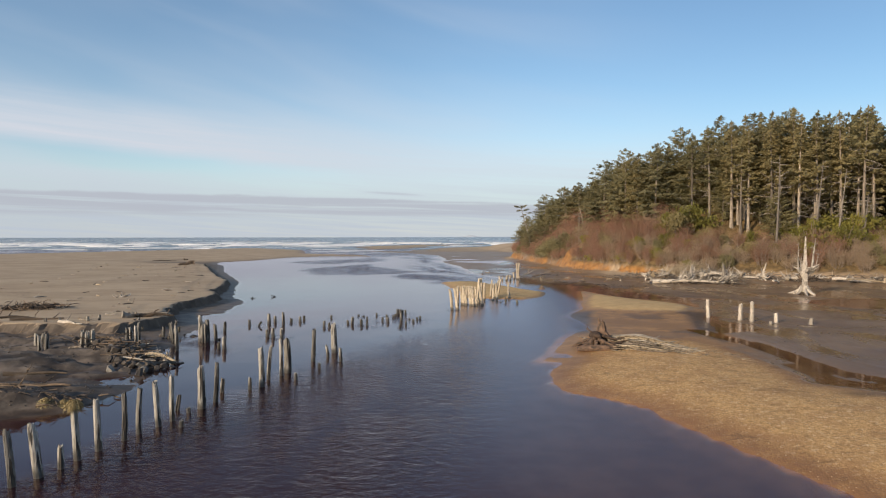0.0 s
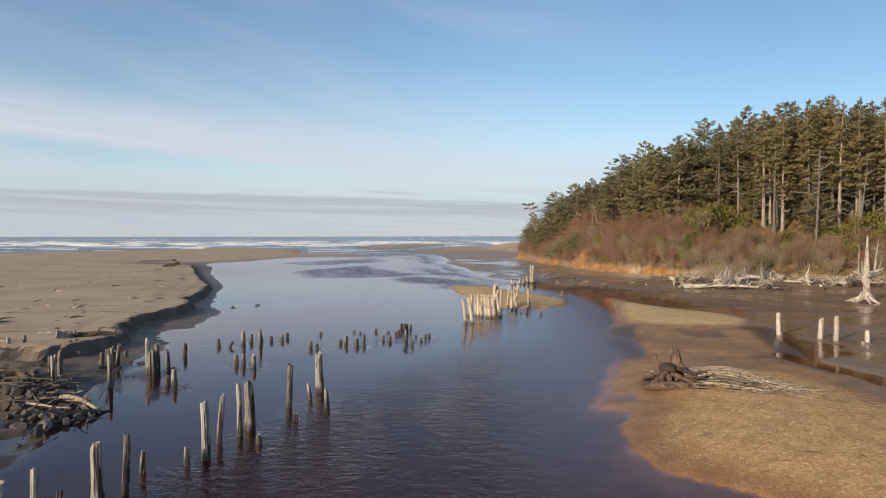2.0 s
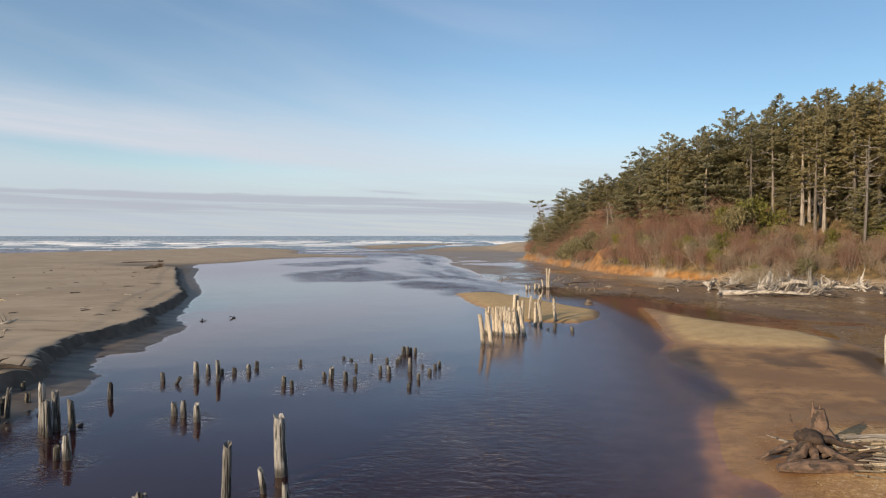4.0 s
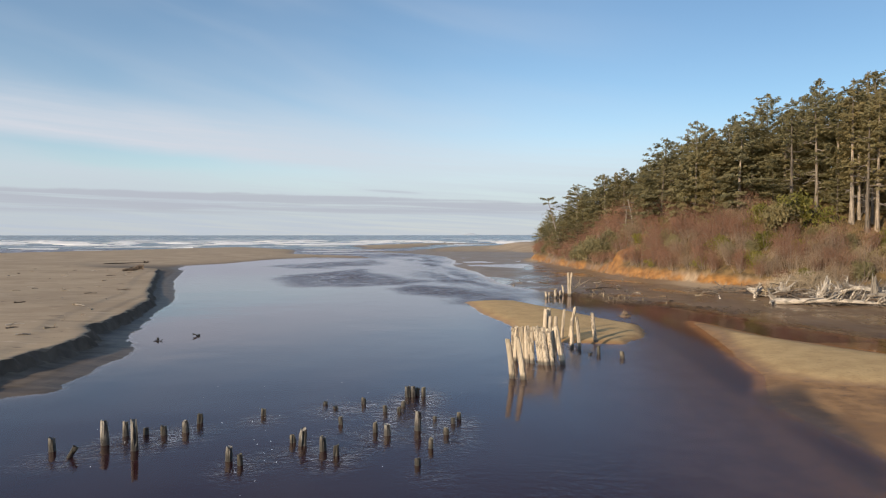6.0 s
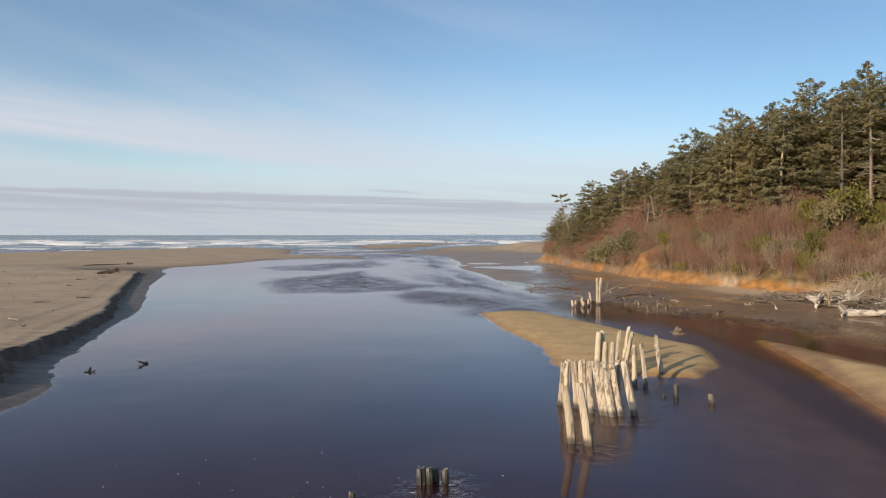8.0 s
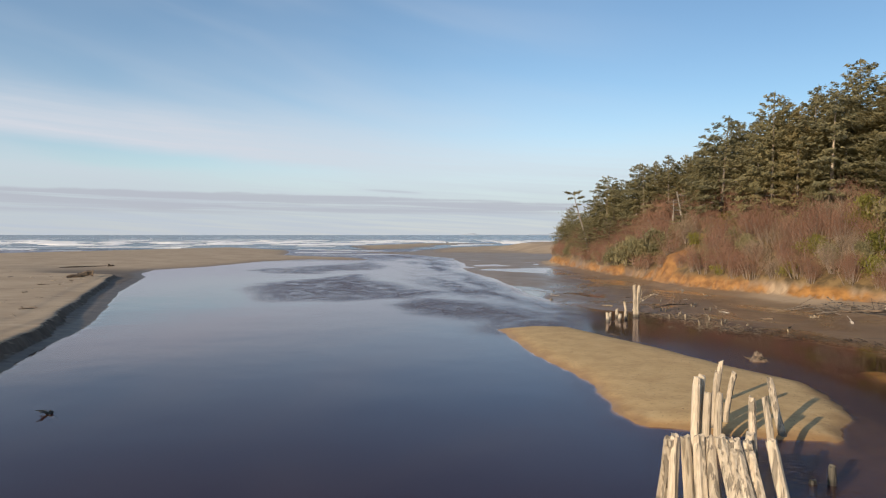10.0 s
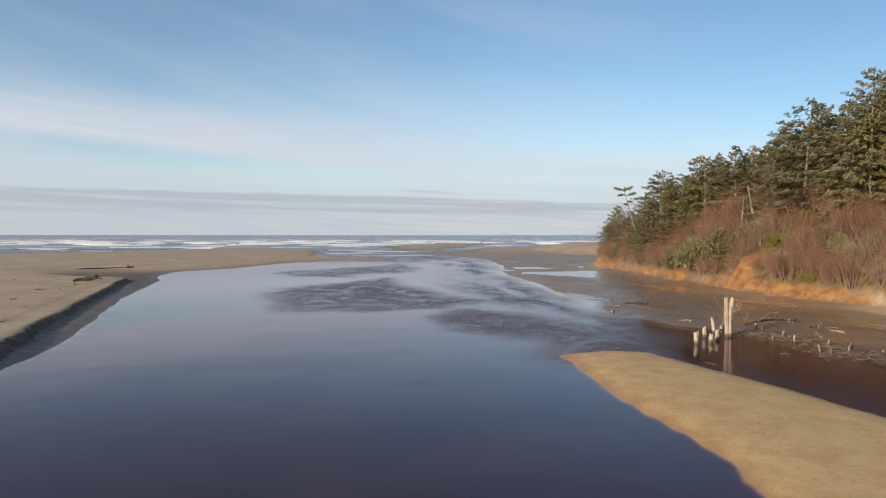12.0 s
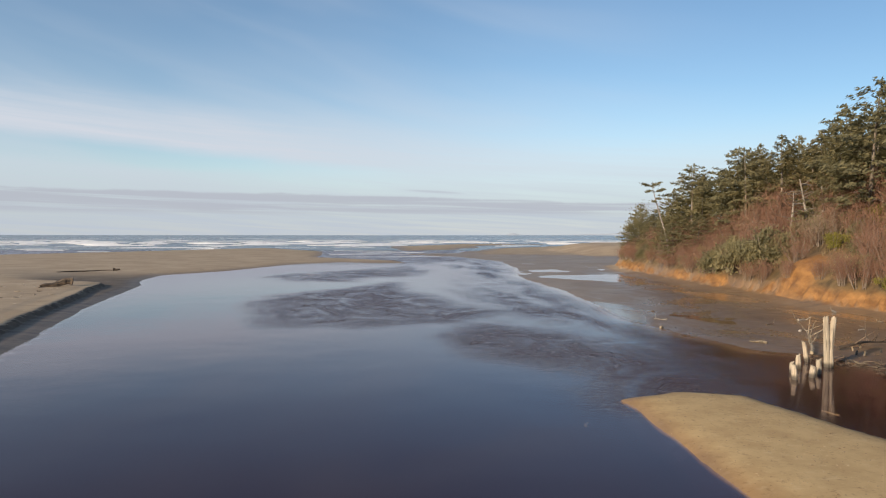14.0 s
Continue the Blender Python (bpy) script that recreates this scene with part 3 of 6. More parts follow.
def land(x, y):
    """Height of the ground and the masks of what it is made of."""
    x, y = np.asarray(x, dtype=float), np.asarray(y, dtype=float)
    n1, n3, n9 = field(x, y, 1.2, 3, 1), field(x, y, 4.0, 4, 2), field(x, y, 14.0, 4, 3)
    h = -0.75 + 0.2 * (n9 - 0.5) - 1.6 * smooth01((y - 330) / 300)
    # west bank: a low wet apron, then a torn scarp up to the dry beach
    worn = 1 - 0.7 * smooth01((y - 74) / 22)          # the bank runs smoother down river
    dl = inside(LEFT_SHORE, x, y) + worn * (1.5 * (n3 - 0.5) + 0.7 * (n1 - 0.5))
    apron = np.where(dl > 0, 0.26 * (1 - np.exp(-np.maximum(dl, 0) / 3.0)), 0.16 * dl)
    ledge = 0.022 + 0.055 * (np.floor(apron / 0.055) + smooth01((apron / 0.055 - np.floor(apron / 0.055) - 0.72) / 0.2))
    apron = np.where((dl > 0) & (y > 44) & (y < 150), ledge, apron)
    low = smooth01((46.5 - y) / 4) * smooth01(dl / 2)
    plates = field(x * 0.45 + 0.5 * y, y * 1.5 - 0.2 * x, 4.6, 4, 9)
    tread = np.floor(plates * 7) / 7 + smooth01((plates * 7 - np.floor(plates * 7) - 0.80) / 0.2) / 7      # torn plates of turf and mud, stepping down
    apron = apron + low * (1.7 * (tread - 0.29) + 0.30 * (n1 - 0.5))
    dp = inside(PLATEAU, x, y) + worn * (2.4 * (n3 - 0.5) + 0.55 * (n1 - 0.5)) + 1.6 * (1 - worn) * (n9 - 0.5) + 0.25 * (field(x, y, 0.5, 2, 6) - 0.5)
    width = 0.24 + np.maximum(0, (y - 150) * 0.6) + np.maximum(0, (46 - y) * 0.18)
    step = np.clip(dp / np.maximum(width, 0.2), 0, 1)
    west = np.where(dl > 0, apron + step * (0.60 - 0.30 * smooth01((y - 84) / 26) + 0.14 * n9 + 0.05 * n1 + 0.25 * smooth01((dp - 4) / 40)), apron)
    h = np.maximum(h, west)
    # the sandy bed of the east channel
    bed = smooth01((x + 1.5 - 0.10 * (y - 20)) / 6) * smooth01((9.5 + 0.09 * (y - 40) + 9 * smooth01((34 - y) / 10) - x) / 1) * smooth01((y - 4) / 6) * smooth01((82 - y) / 8)
    h = np.maximum(h, -0.9 + bed * (0.60 + 0.10 * (n9 - 0.5)))
    # bars
    db = inside(MID_BAR, x, y) + 0.6 * (n3 - 0.5) + 0.7 * (n1 - 0.5) * smooth01((82 - y) / 8)
    h = np.maximum(h, np.where(db > 0, 0.27 * (1 - np.exp(-np.maximum(db, 0) / 0.7)), 0.85 * db))
    dn = inside(NEAR_BAR, x, y) + 0.9 * (n3 - 0.5) + 0.25 * (n1 - 0.5)
    h = np.maximum(h, np.where(dn > 0, 0.36 * (1 - np.exp(-np.maximum(dn, 0) / 3.0)) + 0.05 * (n1 - 0.5) * smooth01(dn / 2), 0.5 * dn))
    ds = inside(NEAR_SHELF, x, y) + 0.8 * (n3 - 0.5)
    h = np.maximum(h, np.where(ds > 0, np.minimum(0.075 + 0.06 * (n9 - 0.42) + 0.03 * (n1 - 0.5), 0.09 * ds), np.where(ds > -0.5, 0.07 * ds, -0.035 + 0.32 * (ds + 0.5))))
    df = inside(FAR_LOBE, x, y) + 0.5 * (n3 - 0.5)
    h = np.maximum(h, np.where(df > 0, 0.34 * (1 - np.exp(-np.maximum(df, 0) / 1.3)), -0.9 + 0.1 * df))
    # mudflats east of the channel
    dm = inside(MUDFLAT, x, y) + 1.2 * (n3 - 0.5)
    flat = 0.030 + 0.16 * (n9 - 0.45) + 0.02 * (n1 - 0.5)
    h = np.maximum(h, np.where(dm > 0, np.minimum(flat, 0.05 * dm), 0.045 * dm))
    dq = inside(POOL_MUD, x, y) + 1.0 * (n3 - 0.5)
    h = np.maximum(h, np.where(dq > 0, np.minimum(0.05 + 0.05 * (n9 - 0.4), 0.05 * dq), 0.05 * dq))
    pool = (x > 17) & (y > 22) & (y < 72)
    h = np.where(pool, np.maximum(h, -0.041 + 0.08 * n9), h)
    # the little channel round the back of the gravel, and pools left on the shelf
    gut = inside([(18.2, 47.5), (18.9, 43.6), (19.5, 41.6), (19.6, 37.4), (19.5, 33), (21.3, 30), (26, 26.5), (21.3, 30.01), (19.51, 33), (19.61, 37.4), (19.51, 41.6), (18.91, 43.6)], x, y)
    h = np.where(gut > -0.9, np.minimum(h, -0.05 + 0.09 * smooth01((-gut - 0.3 + 0.3 * (n1 - 0.5)) / 0.6) ** 2), h)
    for cx, cy, rx, ry in ((10.3, 50.4, 0.75, 3.2), (6.9, 37.4, 0.5, 0.7)):
        h = h - 0.17 * np.exp(-((x - cx) / rx) ** 2 - ((y - cy) / ry) ** 2)
    soaked = smooth01(1.4 - np.hypot((x - 17.2 + 0.4 * (y - 27.5)) / 3.4, (y - 27.5) / 1.6) + 2.4 * (n3 - 0.5))
    for shoal, top in ((SHOAL, -0.10), (FAR_SHOAL, -0.05), (NEAR_SHOAL, -0.11)):
        dd = inside(shoal, x, y) + 3 * (n9 - 0.5)
        h = np.maximum(h, np.where(dd > -6, top + 0.06 * (n3 - 0.6) + 0.05 * np.minimum(dd, 0), -3))
    dsea = inside(SEA_BAR, x, y) + 14 * (n9 - 0.5)
    h = np.maximum(h, np.where(dsea > 0, 0.24 * smooth01(dsea / 12), 0.02 * dsea))
    dspit = inside(EAST_SPIT, x, y) + 9 * (n9 - 0.5)
    h = np.maximum(h, np.where(dspit > 0, 0.26 * smooth01(dspit / 12), 0.02 * dspit))
    dpond = inside(POND, x, y) + 1.5 * (n3 - 0.5)
    h = np.where(dpond > -2, np.minimum(h, np.maximum(-0.10, -0.04 * dpond)), h)
    # driftwood strand and the hill
    dh = inside(HILL, x, y) + 1.6 * (n3 - 0.5)
    strand = smooth01((dh + 15) / 12) * smooth01((116 - y) / 10) * smooth01((x - 27) / 8)
    h = h + strand * (0.45 + 0.3 * (n3 - 0.5))
    h = h + 0.42 * smooth01((dh + 4.0) / 4.0) * smooth01((y - 104) / 10) * (x > 8)
    bluff = smooth01((y - 108) / 14) * smooth01((232 - y) / 30)
    up = np.maximum(dh, 0)
    bank = 0.75 * smooth01((dh + 0.5 + 0.9 * (n1 - 0.5)) / 0.7)
    tall, steep = 4.0 + 3.2 * bluff, 0.42 + 0.38 * bluff
    tall = tall * (1 - 0.4 * smooth01((y - 165) / 40))
    rise = tall * (1 - np.exp(-steep * up / tall)) + np.minimum(0.17 * up, 7.0) + 1.4 * (n9 - 0.5) * smooth01(up / 5)
    gully = np.abs((y - 146.0) * 0.949 - (x - 26.0) * 0.316)
    rise = rise - 1.7 * np.exp(-(gully / 2.4) ** 2) * smooth01((up - 1) / 4) * smooth01((x - 24) / 3)
    slump = 1.5 * np.exp(-(((x - 26.6) / 1.7) ** 2 + ((y - 138.6) / 2.5) ** 2))
    h = np.where(dh > -0.6, np.maximum(h, 0.2 + bank + rise + 0.37 * smooth01((y - 104) / 10)), h) + slump * (dh > -0.6)
    ddune = inside(DUNE, x, y)
    h = np.maximum(h, 3.4 * smooth01(ddune / 22) - 0.3)
    masks = {
        "gravel": smooth01((dn + 1.6) / 1.8) * smooth01((46 - y) / 3) ,
        "tan": np.maximum(smooth01((db + 0.35) / 0.5), smooth01((df + 0.5 * (n1 - 0.5) + 0.2) / 1.3)),
        "shelf": smooth01((ds + 1.4) / 1.0) * (1 - smooth01((dn + 0.6) / 1.2)) * (1 - smooth01((df + 0.2) / 1.3)) + 0.9 * soaked * (y < 34),
        "rust": smooth01(1.25 - np.abs(inside([(11.5, 52.6), (14, 51.6), (17, 49.6), (21.5, 47.0), (24, 46.5), (17, 49.7)], x, y) + 1.2 * (n3 - 0.5)) / 2.4) * smooth01((ds - 0.6) / 1.5),
        "peat": np.clip(smooth01((1.9 + 2.0 * (n3 - 0.5) - ds) / 0.9) * smooth01((y - 44.5) / 3) * smooth01((61 - y) / 4) * smooth01((ds + 2.5) / 2.0)
                        + 0.35 * smooth01(1.3 - np.hypot((x - 14.5) / 4.2, (y - 44.6 + 2.4 * (n3 - 0.5)) / 1.3)) + 0.7 * smooth01((n3 - 0.58) / 0.08) * smooth01((60 - y) / 6) + soaked, 0, 1),
        "seep": smooth01((dm + 1.5) / 1.0) * smooth01((3.0 + 3 * (n3 - 0.5) - dm) / 1.6) * smooth01((y - 70) / 6) * smooth01((110 - y) / 6) * (x < 32),
        "bed": bed,
        "apron": smooth01((dl + 1.0) / 1.0) * (1 - step) * smooth01((y - 40) / 4) * smooth01((185 - y) / 25),
        "mud": np.clip(np.maximum(smooth01((dm + 2.0) / 2.0), np.maximum(smooth01((dq + 2) / 2), 1.0 * pool * (ds < 0.5))) * (1 - smooth01((ds - 0.3) / 0.8)), 0, 1) * (dn < 0.5)
               * (1 - 0.75 * smooth01((dh + 9) / 5) * smooth01((126 - y) / 10)) * (1 - 0.85 * smooth01((y - 118) / 40) * (1 - smooth01((x - 9) / 7) * smooth01((196 - y) / 20))),
        "shingle": np.clip(smooth01((46.5 - y) / 4) * smooth01((dl + 1.6) / 1.0) * (1 - step), 0, 1),
        "clay": np.clip(smooth01((dh + 0.9 + 1.2 * (n1 - 0.5)) / 0.5) * smooth01((0.5 + 4.2 * (n3 - 0.5) + 1.6 * (n1 - 0.5) - dh) / 0.4) * smooth01((y - 107) / 4) + smooth01(slump * 1.6) * (dh > -1), 0, 1),
        "soil": smooth01((dh - 0.1) / 0.6) * (1 - smooth01(slump * 1.6)),
    }
    return h, masks




def graded(lo, hi, fine, edge_lo, edge_hi, ratio=1.07):
    """Grid lines: `fine` apart between lo and hi, then ever wider out to the edges."""
    mid = list(np.arange(lo, hi + fine / 2, fine))
    for sign, end in ((1, edge_hi), (-1, edge_lo)):
        d, v = fine, mid[-1] if sign > 0 else mid[0]
        while sign * (end - v) > 0:
            d *= ratio
            v += sign * d
            (mid.append if sign > 0 else lambda q: mid.insert(0, q))(v if sign * (end - v) > 0 else end)
    return np.array(mid)


gx, gy = graded(-57.0, -17.0, 0.25, -4700.0, -16.0, 1.10), graded(17.0, 108.0, 0.38, -1500.0, 108.0, 1.10)
gx = np.concatenate([gx[gx < -17.01], graded(-17.0, 34.0, 0.42, -17.0, 4700.0, 1.09)])
gy = np.concatenate([gy[gy < 107.9], graded(108.0, 158.0, 0.50, 108.0, 4800.0, 1.05)])
GX, GY = np.meshgrid(gx, gy)
GZ, MASKS = land(GX, GY)
nx, ny = len(gx), len(gy)
ii = (np.arange(ny - 1)[:, None] * nx + np.arange(nx - 1)[None, :]).ravel()
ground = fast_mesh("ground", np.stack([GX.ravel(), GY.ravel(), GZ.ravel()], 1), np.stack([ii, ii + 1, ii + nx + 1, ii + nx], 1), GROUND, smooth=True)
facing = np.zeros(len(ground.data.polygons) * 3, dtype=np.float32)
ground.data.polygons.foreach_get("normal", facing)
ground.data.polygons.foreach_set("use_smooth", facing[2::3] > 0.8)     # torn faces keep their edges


def ground_z(x, y):
    """Height of the ground sheet itself under a place."""
    i, j = min(max(int(np.searchsorted(gx, x)) - 1, 0), nx - 2), min(max(int(np.searchsorted(gy, y)) - 1, 0), ny - 2)
    u, v = (x - gx[i]) / (gx[i + 1] - gx[i]), (y - gy[j]) / (gy[j + 1] - gy[j])
    return float((GZ[j, i] * (1 - u) + GZ[j, i + 1] * u) * (1 - v) + (GZ[j + 1, i] * (1 - u) + GZ[j + 1, i + 1] * u) * v)


for key, values in MASKS.items():
    a = ground.data.attributes.new(key, "FLOAT", "POINT")
    a.data.foreach_set("value", values.ravel().astype(np.float32))
tagged(ground, "sandy estuary ground of tan beach, gravel bars and mudflats", "ground", kind="structure")

wx = np.concatenate([[-4700.0, -700, -200, -110], np.arange(-62, -27.1, 1.0), np.arange(-27, 30.1, 0.5), [60, 200, 700, 4700]])
wy = np.concatenate([[-1500.0, -200, 0], np.arange(15, 110.1, 0.5), np.arange(111, 170, 1.0), np.arange(170, 345, 3.0)])
WXg, WYg = np.meshgrid(wx, wy)
ii = (np.arange(len(wy) - 1)[:, None] * len(wx) + np.arange(len(wx) - 1)[None, :]).ravel()
river = fast_mesh("water", np.stack([WXg.ravel(), WYg.ravel(), 0 * WXg.ravel()], 1), np.stack([ii, ii + 1, ii + len(wx) + 1, ii + len(wx)], 1), WATER)
river.visible_shadow = False      # daylight reaches the bed
under, lying = land(WXg, WYg)
depth = -under.ravel()
thin = np.clip(np.maximum(lying["shelf"], lying["mud"]), 0, 1).ravel()
ra = river.data.attributes.new("shallow", "FLOAT", "POINT")
ra.data.foreach_set("value", np.exp(-np.maximum(depth, 0) / (0.045 + 0.055 * thin)).astype(np.float32))
flow = WXg + 0.16 * (WYg - 100) + 5 * (field(WXg, WYg, 24.0, 2, 24) - 0.5)
warp = 11 * (field(flow, WYg * 0.42, 9.0, 4, 21) - 0.5) + 7 * (field(WXg, WYg * 0.6, 14.0, 3, 22) - 0.5)
quick = np.zeros(WXg.shape)
for shoal, gain, soft in ((SHOAL, 1.0, 4.5), (FAR_SHOAL, 0.95, 7.0), (NEAR_SHOAL, 1.0, 4.5)):
    quick = np.maximum(quick, gain * smooth01((inside(shoal, WXg, WYg) + 0.55 * warp + 3.4) / soft))
quick = np.maximum(quick, 0.85 * smooth01((WYg - 200 + 3 * warp) / 40))
stream = np.interp(WYg, [98, 113, 129, 153, 175, 228, 260], [5.0, 4.0, 0.5, -3.5, -6.0, -10.0, -20.0])
quick = np.maximum(quick, 0.85 * np.exp(-((WXg - stream + 0.4 * warp) / 4.8) ** 2) * smooth01((WYg - 96) / 14) * (0.35 + 1.1 * smooth01((field(flow * 1.6, WYg * 0.3, 5.0, 3, 25) - 0.35) / 0.3)))
qa = river.data.attributes.new("riffle", "FLOAT", "POINT")
qa.data.foreach_set("value", quick.ravel().astype(np.float32))
tagged(river, "dark brown river water with rippled, sky-reflecting surface", "water", kind="structure")
sx, sy = graded(-220.0, 220.0, 20.0, -4700.0, 4700.0, 1.15), graded(340.0, 900.0, 4.0, 340.0, 4850.0, 1.06)
SXg, SYg = np.meshgrid(sx, sy)
SZg = 0.35 * (field(SXg * 0.25, SYg, 22.0, 3, 5) - 0.5) * smooth01((SYg - 345) / 60)
ii = (np.arange(len(sy) - 1)[:, None] * len(sx) + np.arange(len(sx) - 1)[None, :]).ravel()
sea = fast_mesh("sea", np.stack([SXg.ravel(), SYg.ravel(), SZg.ravel()], 1), np.stack([ii, ii + 1, ii + len(sx) + 1, ii + len(sx)], 1), SEA, smooth=True)
tagged(sea, "grey-blue ocean water reaching the flat horizon", "sea", kind="structure")


def surf(rng):
    """Broken lines of white breakers and thin foam, rolling in parallel to the beach."""
    V, F = [], []
    y = 258.0
    while y < 1250:
        span = 90 + 0.6 * y
        breaking = math.exp(-((y - 560) / 190) ** 2)
        x = -span * 1.6 - rng.uniform(0, 40)
        while x < span * 1.2:
            length = rng.uniform(8, 40) * (0.6 + y / 500)
            deep = rng.uniform(0.6, 2.6) * (0.35 + 1.8 * breaking)
            tall = 0.03 + rng.uniform(0.25, 1.25) * breaking
            n, base = 10, len(V)
            yy = y + rng.uniform(-9, 9)
            for s in range(n + 1):
                u = s / n
                taper = math.sin(math.pi * min(max(u, 0.03), 0.97)) ** 0.6
                cy = yy + 2.5 * math.sin(u * 5 + x) + 0.02 * (x + u * length)
                cx = x + u * length
                j = rng.uniform(0.6, 1.2)
                V += [(cx, cy - deep * taper * j, 0.10), (cx, cy - deep * 0.2, tall * taper * j + 0.12), (cx, cy + deep * 0.5 * taper, 0.10)]
                if s:
                    q = base + 3 * s
                    F += [(q - 3, q, q + 1, q - 2), (q - 2, q + 1, q + 2, q - 1)]
            x += length + rng.uniform(3, 90) * (1.25 - breaking)
        y *= rng.uniform(1.04, 1.085)
    keep = []
    arr = np.array(V)
    hh = land(arr[:, 0], arr[:, 1])[0]
    for f in F:
        if max(hh[i] for i in f) < -0.12:
            keep.append(f)
    ob = fast_mesh("surf", V, keep, FOAM, smooth=True)
    return tagged(ob, "white lines of broken surf rolling towards the beach", "surf", kind="stuff")


surf(random.Random(11))


def far_headland():
    V, F = [], []
    rng = random.Random(4)
    for i in range(60):
        u = i / 59
        x = 100 + 900 * u
        top = 1.5 + 13 * math.exp(-((x - 190) / 40) ** 2) + 30 * max(0, u - 0.5) + rng.uniform(0, 2)
        V += [(x, 4600, -2), (x, 4610, top), (x, 4700, -2)]
        if i:
            q = 3 * i
            F += [(q - 3, q, q + 1, q - 2), (q - 2, q + 1, q + 2, q - 1)]
    ob = mesh_object("backdrop", V, F, FAR_LAND)
    tagged(ob, "hazy low headland far along the coast", "headland", kind="structure")


far_headland()

# ---- tubes: the stuff of posts, logs, roots and branches ----
def ring_frame(d):
    d = d.normalized()
    a = d.cross(Vector((0, 0, 1)) if abs(d.z) < 0.9 else Vector((1, 0, 0))).normalized()
    return a, d.cross(a)


def tube(V, F, pts, radii, sides=7, rng=None, rough=0.0, cap=True, flute=0.0):
    """Adds a bent, tapering tube through pts to the lists V and F."""
    base = len(V)
    n = len(pts)
    ph = [rng.uniform(-1, 1) for _ in range(sides)] if rng else [0] * sides
    for i, (p, r) in enumerate(zip(pts, radii)):
        p = Vector(p)
        d = Vector(pts[min(i + 1, n - 1)]) - Vector(pts[max(i - 1, 0)])
        a, b = ring_frame(d)
        for s in range(sides):
            t = 2 * math.pi * s / sides
            k2 = r * (1 + flute * ph[s] + (rng.uniform(-rough, rough) if rough else 0))
            V.append(p + (a * math.cos(t) + b * math.sin(t)) * k2)
        if i:
            for s in range(sides):
                q, e = base + (i - 1) * sides, (s + 1) % sides
                F.append((q + s, q + e, q + sides + e, q + sides + s))
    if cap:
        F.append(tuple(base + s for s in reversed(range(sides))))
        F.append(tuple(base + (n - 1) * sides + s for s in range(sides)))


PILES = []


def piling(x, y, height, shift, mat, label, group, radius=0.13, foot=None, seed=0, shift_y=0.0, ragged=0.6):
    """An old driven pile: out of true, tapering, fluted by checks, with a broken, splintered head."""
    rng = random.Random(seed * 77 + int(1000 * abs(x) + 10 * y))
    z0 = ground_z(x, y) if foot is None else foot
    down = min(z0, 0.0) - 0.35
    V, F = [], []
    sides, n = 11, max(5, int(height / 0.22) + 4)
    PILES.append((x, y, height))
    hollow = [rng.uniform(-1, 1) for _ in range(sides)]
    skew = rng.uniform(0, 6.28)
    r0 = radius * rng.uniform(0.9, 1.12)
    bow = rng.uniform(-0.03, 0.03) * height
    ph = [rng.uniform(-1, 1) for _ in range(sides)]
    split = rng.randrange(sides)
    deep = rng.uniform(0.25, 0.5) * min(1.0, 0.2 + ragged)
    turn = rng.uniform(0, 6)
    length = height - down
    for i in range(n):
        u = i / (n - 2) if i < n - 2 else 1 - (0.07 * min(1.0, 0.9 / length) if i == n - 2 else 0)
        u = min(u, 1 - 0.07 * min(1.0, 0.9 / length)) if i < n - 1 else 1.0
        z = down + u * length
        v = z / max(height, 0.3)
        cx, cy = shift * v + bow * math.sin(u * math.pi), shift_y * v
        r = r0 * (1.06 - 0.16 * u)
        for s in range(sides):
            a = turn + 2 * math.pi * s / sides
            k2 = r * (1 + 0.09 * ph[s] + rng.uniform(-0.03, 0.03))
            if s == split and u > 0.35:
                k2 *= 1 - deep
            zz = z
            if i == n - 1:      # the splintered head
                zz += ragged * ((0.40 * hollow[s] + 0.32 * math.cos(a - skew) - 0.12) * min(0.24, 0.30 * height) + rng.uniform(-0.03, 0.02))
                k2 *= rng.uniform(0.78, 0.97)
            elif i == n - 2:
                zz += (ragged * (0.25 * hollow[s] + 0.35 * math.cos(a - skew)) - 0.3) * min(0.26, 0.34 * height)
                k2 *= rng.uniform(0.9, 1.0)
            V.append((cx + math.cos(a) * k2, cy + math.sin(a) * k2, zz))
        if i:
            q = (i - 1) * sides
            for s in range(sides):
                e = (s + 1) % sides
                F.append((q + s, q + e, q + sides + e, q + sides + s))
    top = (n - 1) * sides
    V.append((shift * 0.97, shift_y * 0.97, height - ragged * min(0.16, 0.2 * height)))   # the rotten heart
    for s in range(sides):
        F.append((top + s, top + (s + 1) % sides, len(V) - 1))
    ob = mesh_object("piling", V, F, mat)
    ob.location = (x, y, 0)
    return tagged(ob, label, "piling", group)


# x, y, height over the water, shift of the head to the side
FENCE = [(-11.74, 17.89, 1.54, -0.13), (-11.44, 18.61, 1.53, -0.19), (-11.20, 19.29, 0.70, -0.01), (-11.12, 20.03, 1.72, -0.10), (-10.94, 20.93, 1.66, -0.07),
         (-10.65, 21.97, 1.61, 0.02), (-10.47, 22.73, 1.60, 0.04), (-10.19, 23.61, 1.63, -0.13), (-9.98, 24.34, 1.67, -0.03), (-10.42, 25.85, 0.58, 0.09),
         (-9.81, 25.44, 0.20, -0.02), (-9.35, 23.54, 0.24, 0.00), (-9.58, 26.11, 1.68, -0.01), (-9.36, 27.09, 1.63, 0.08), (-9.63, 28.76, 0.62, 0.05)]
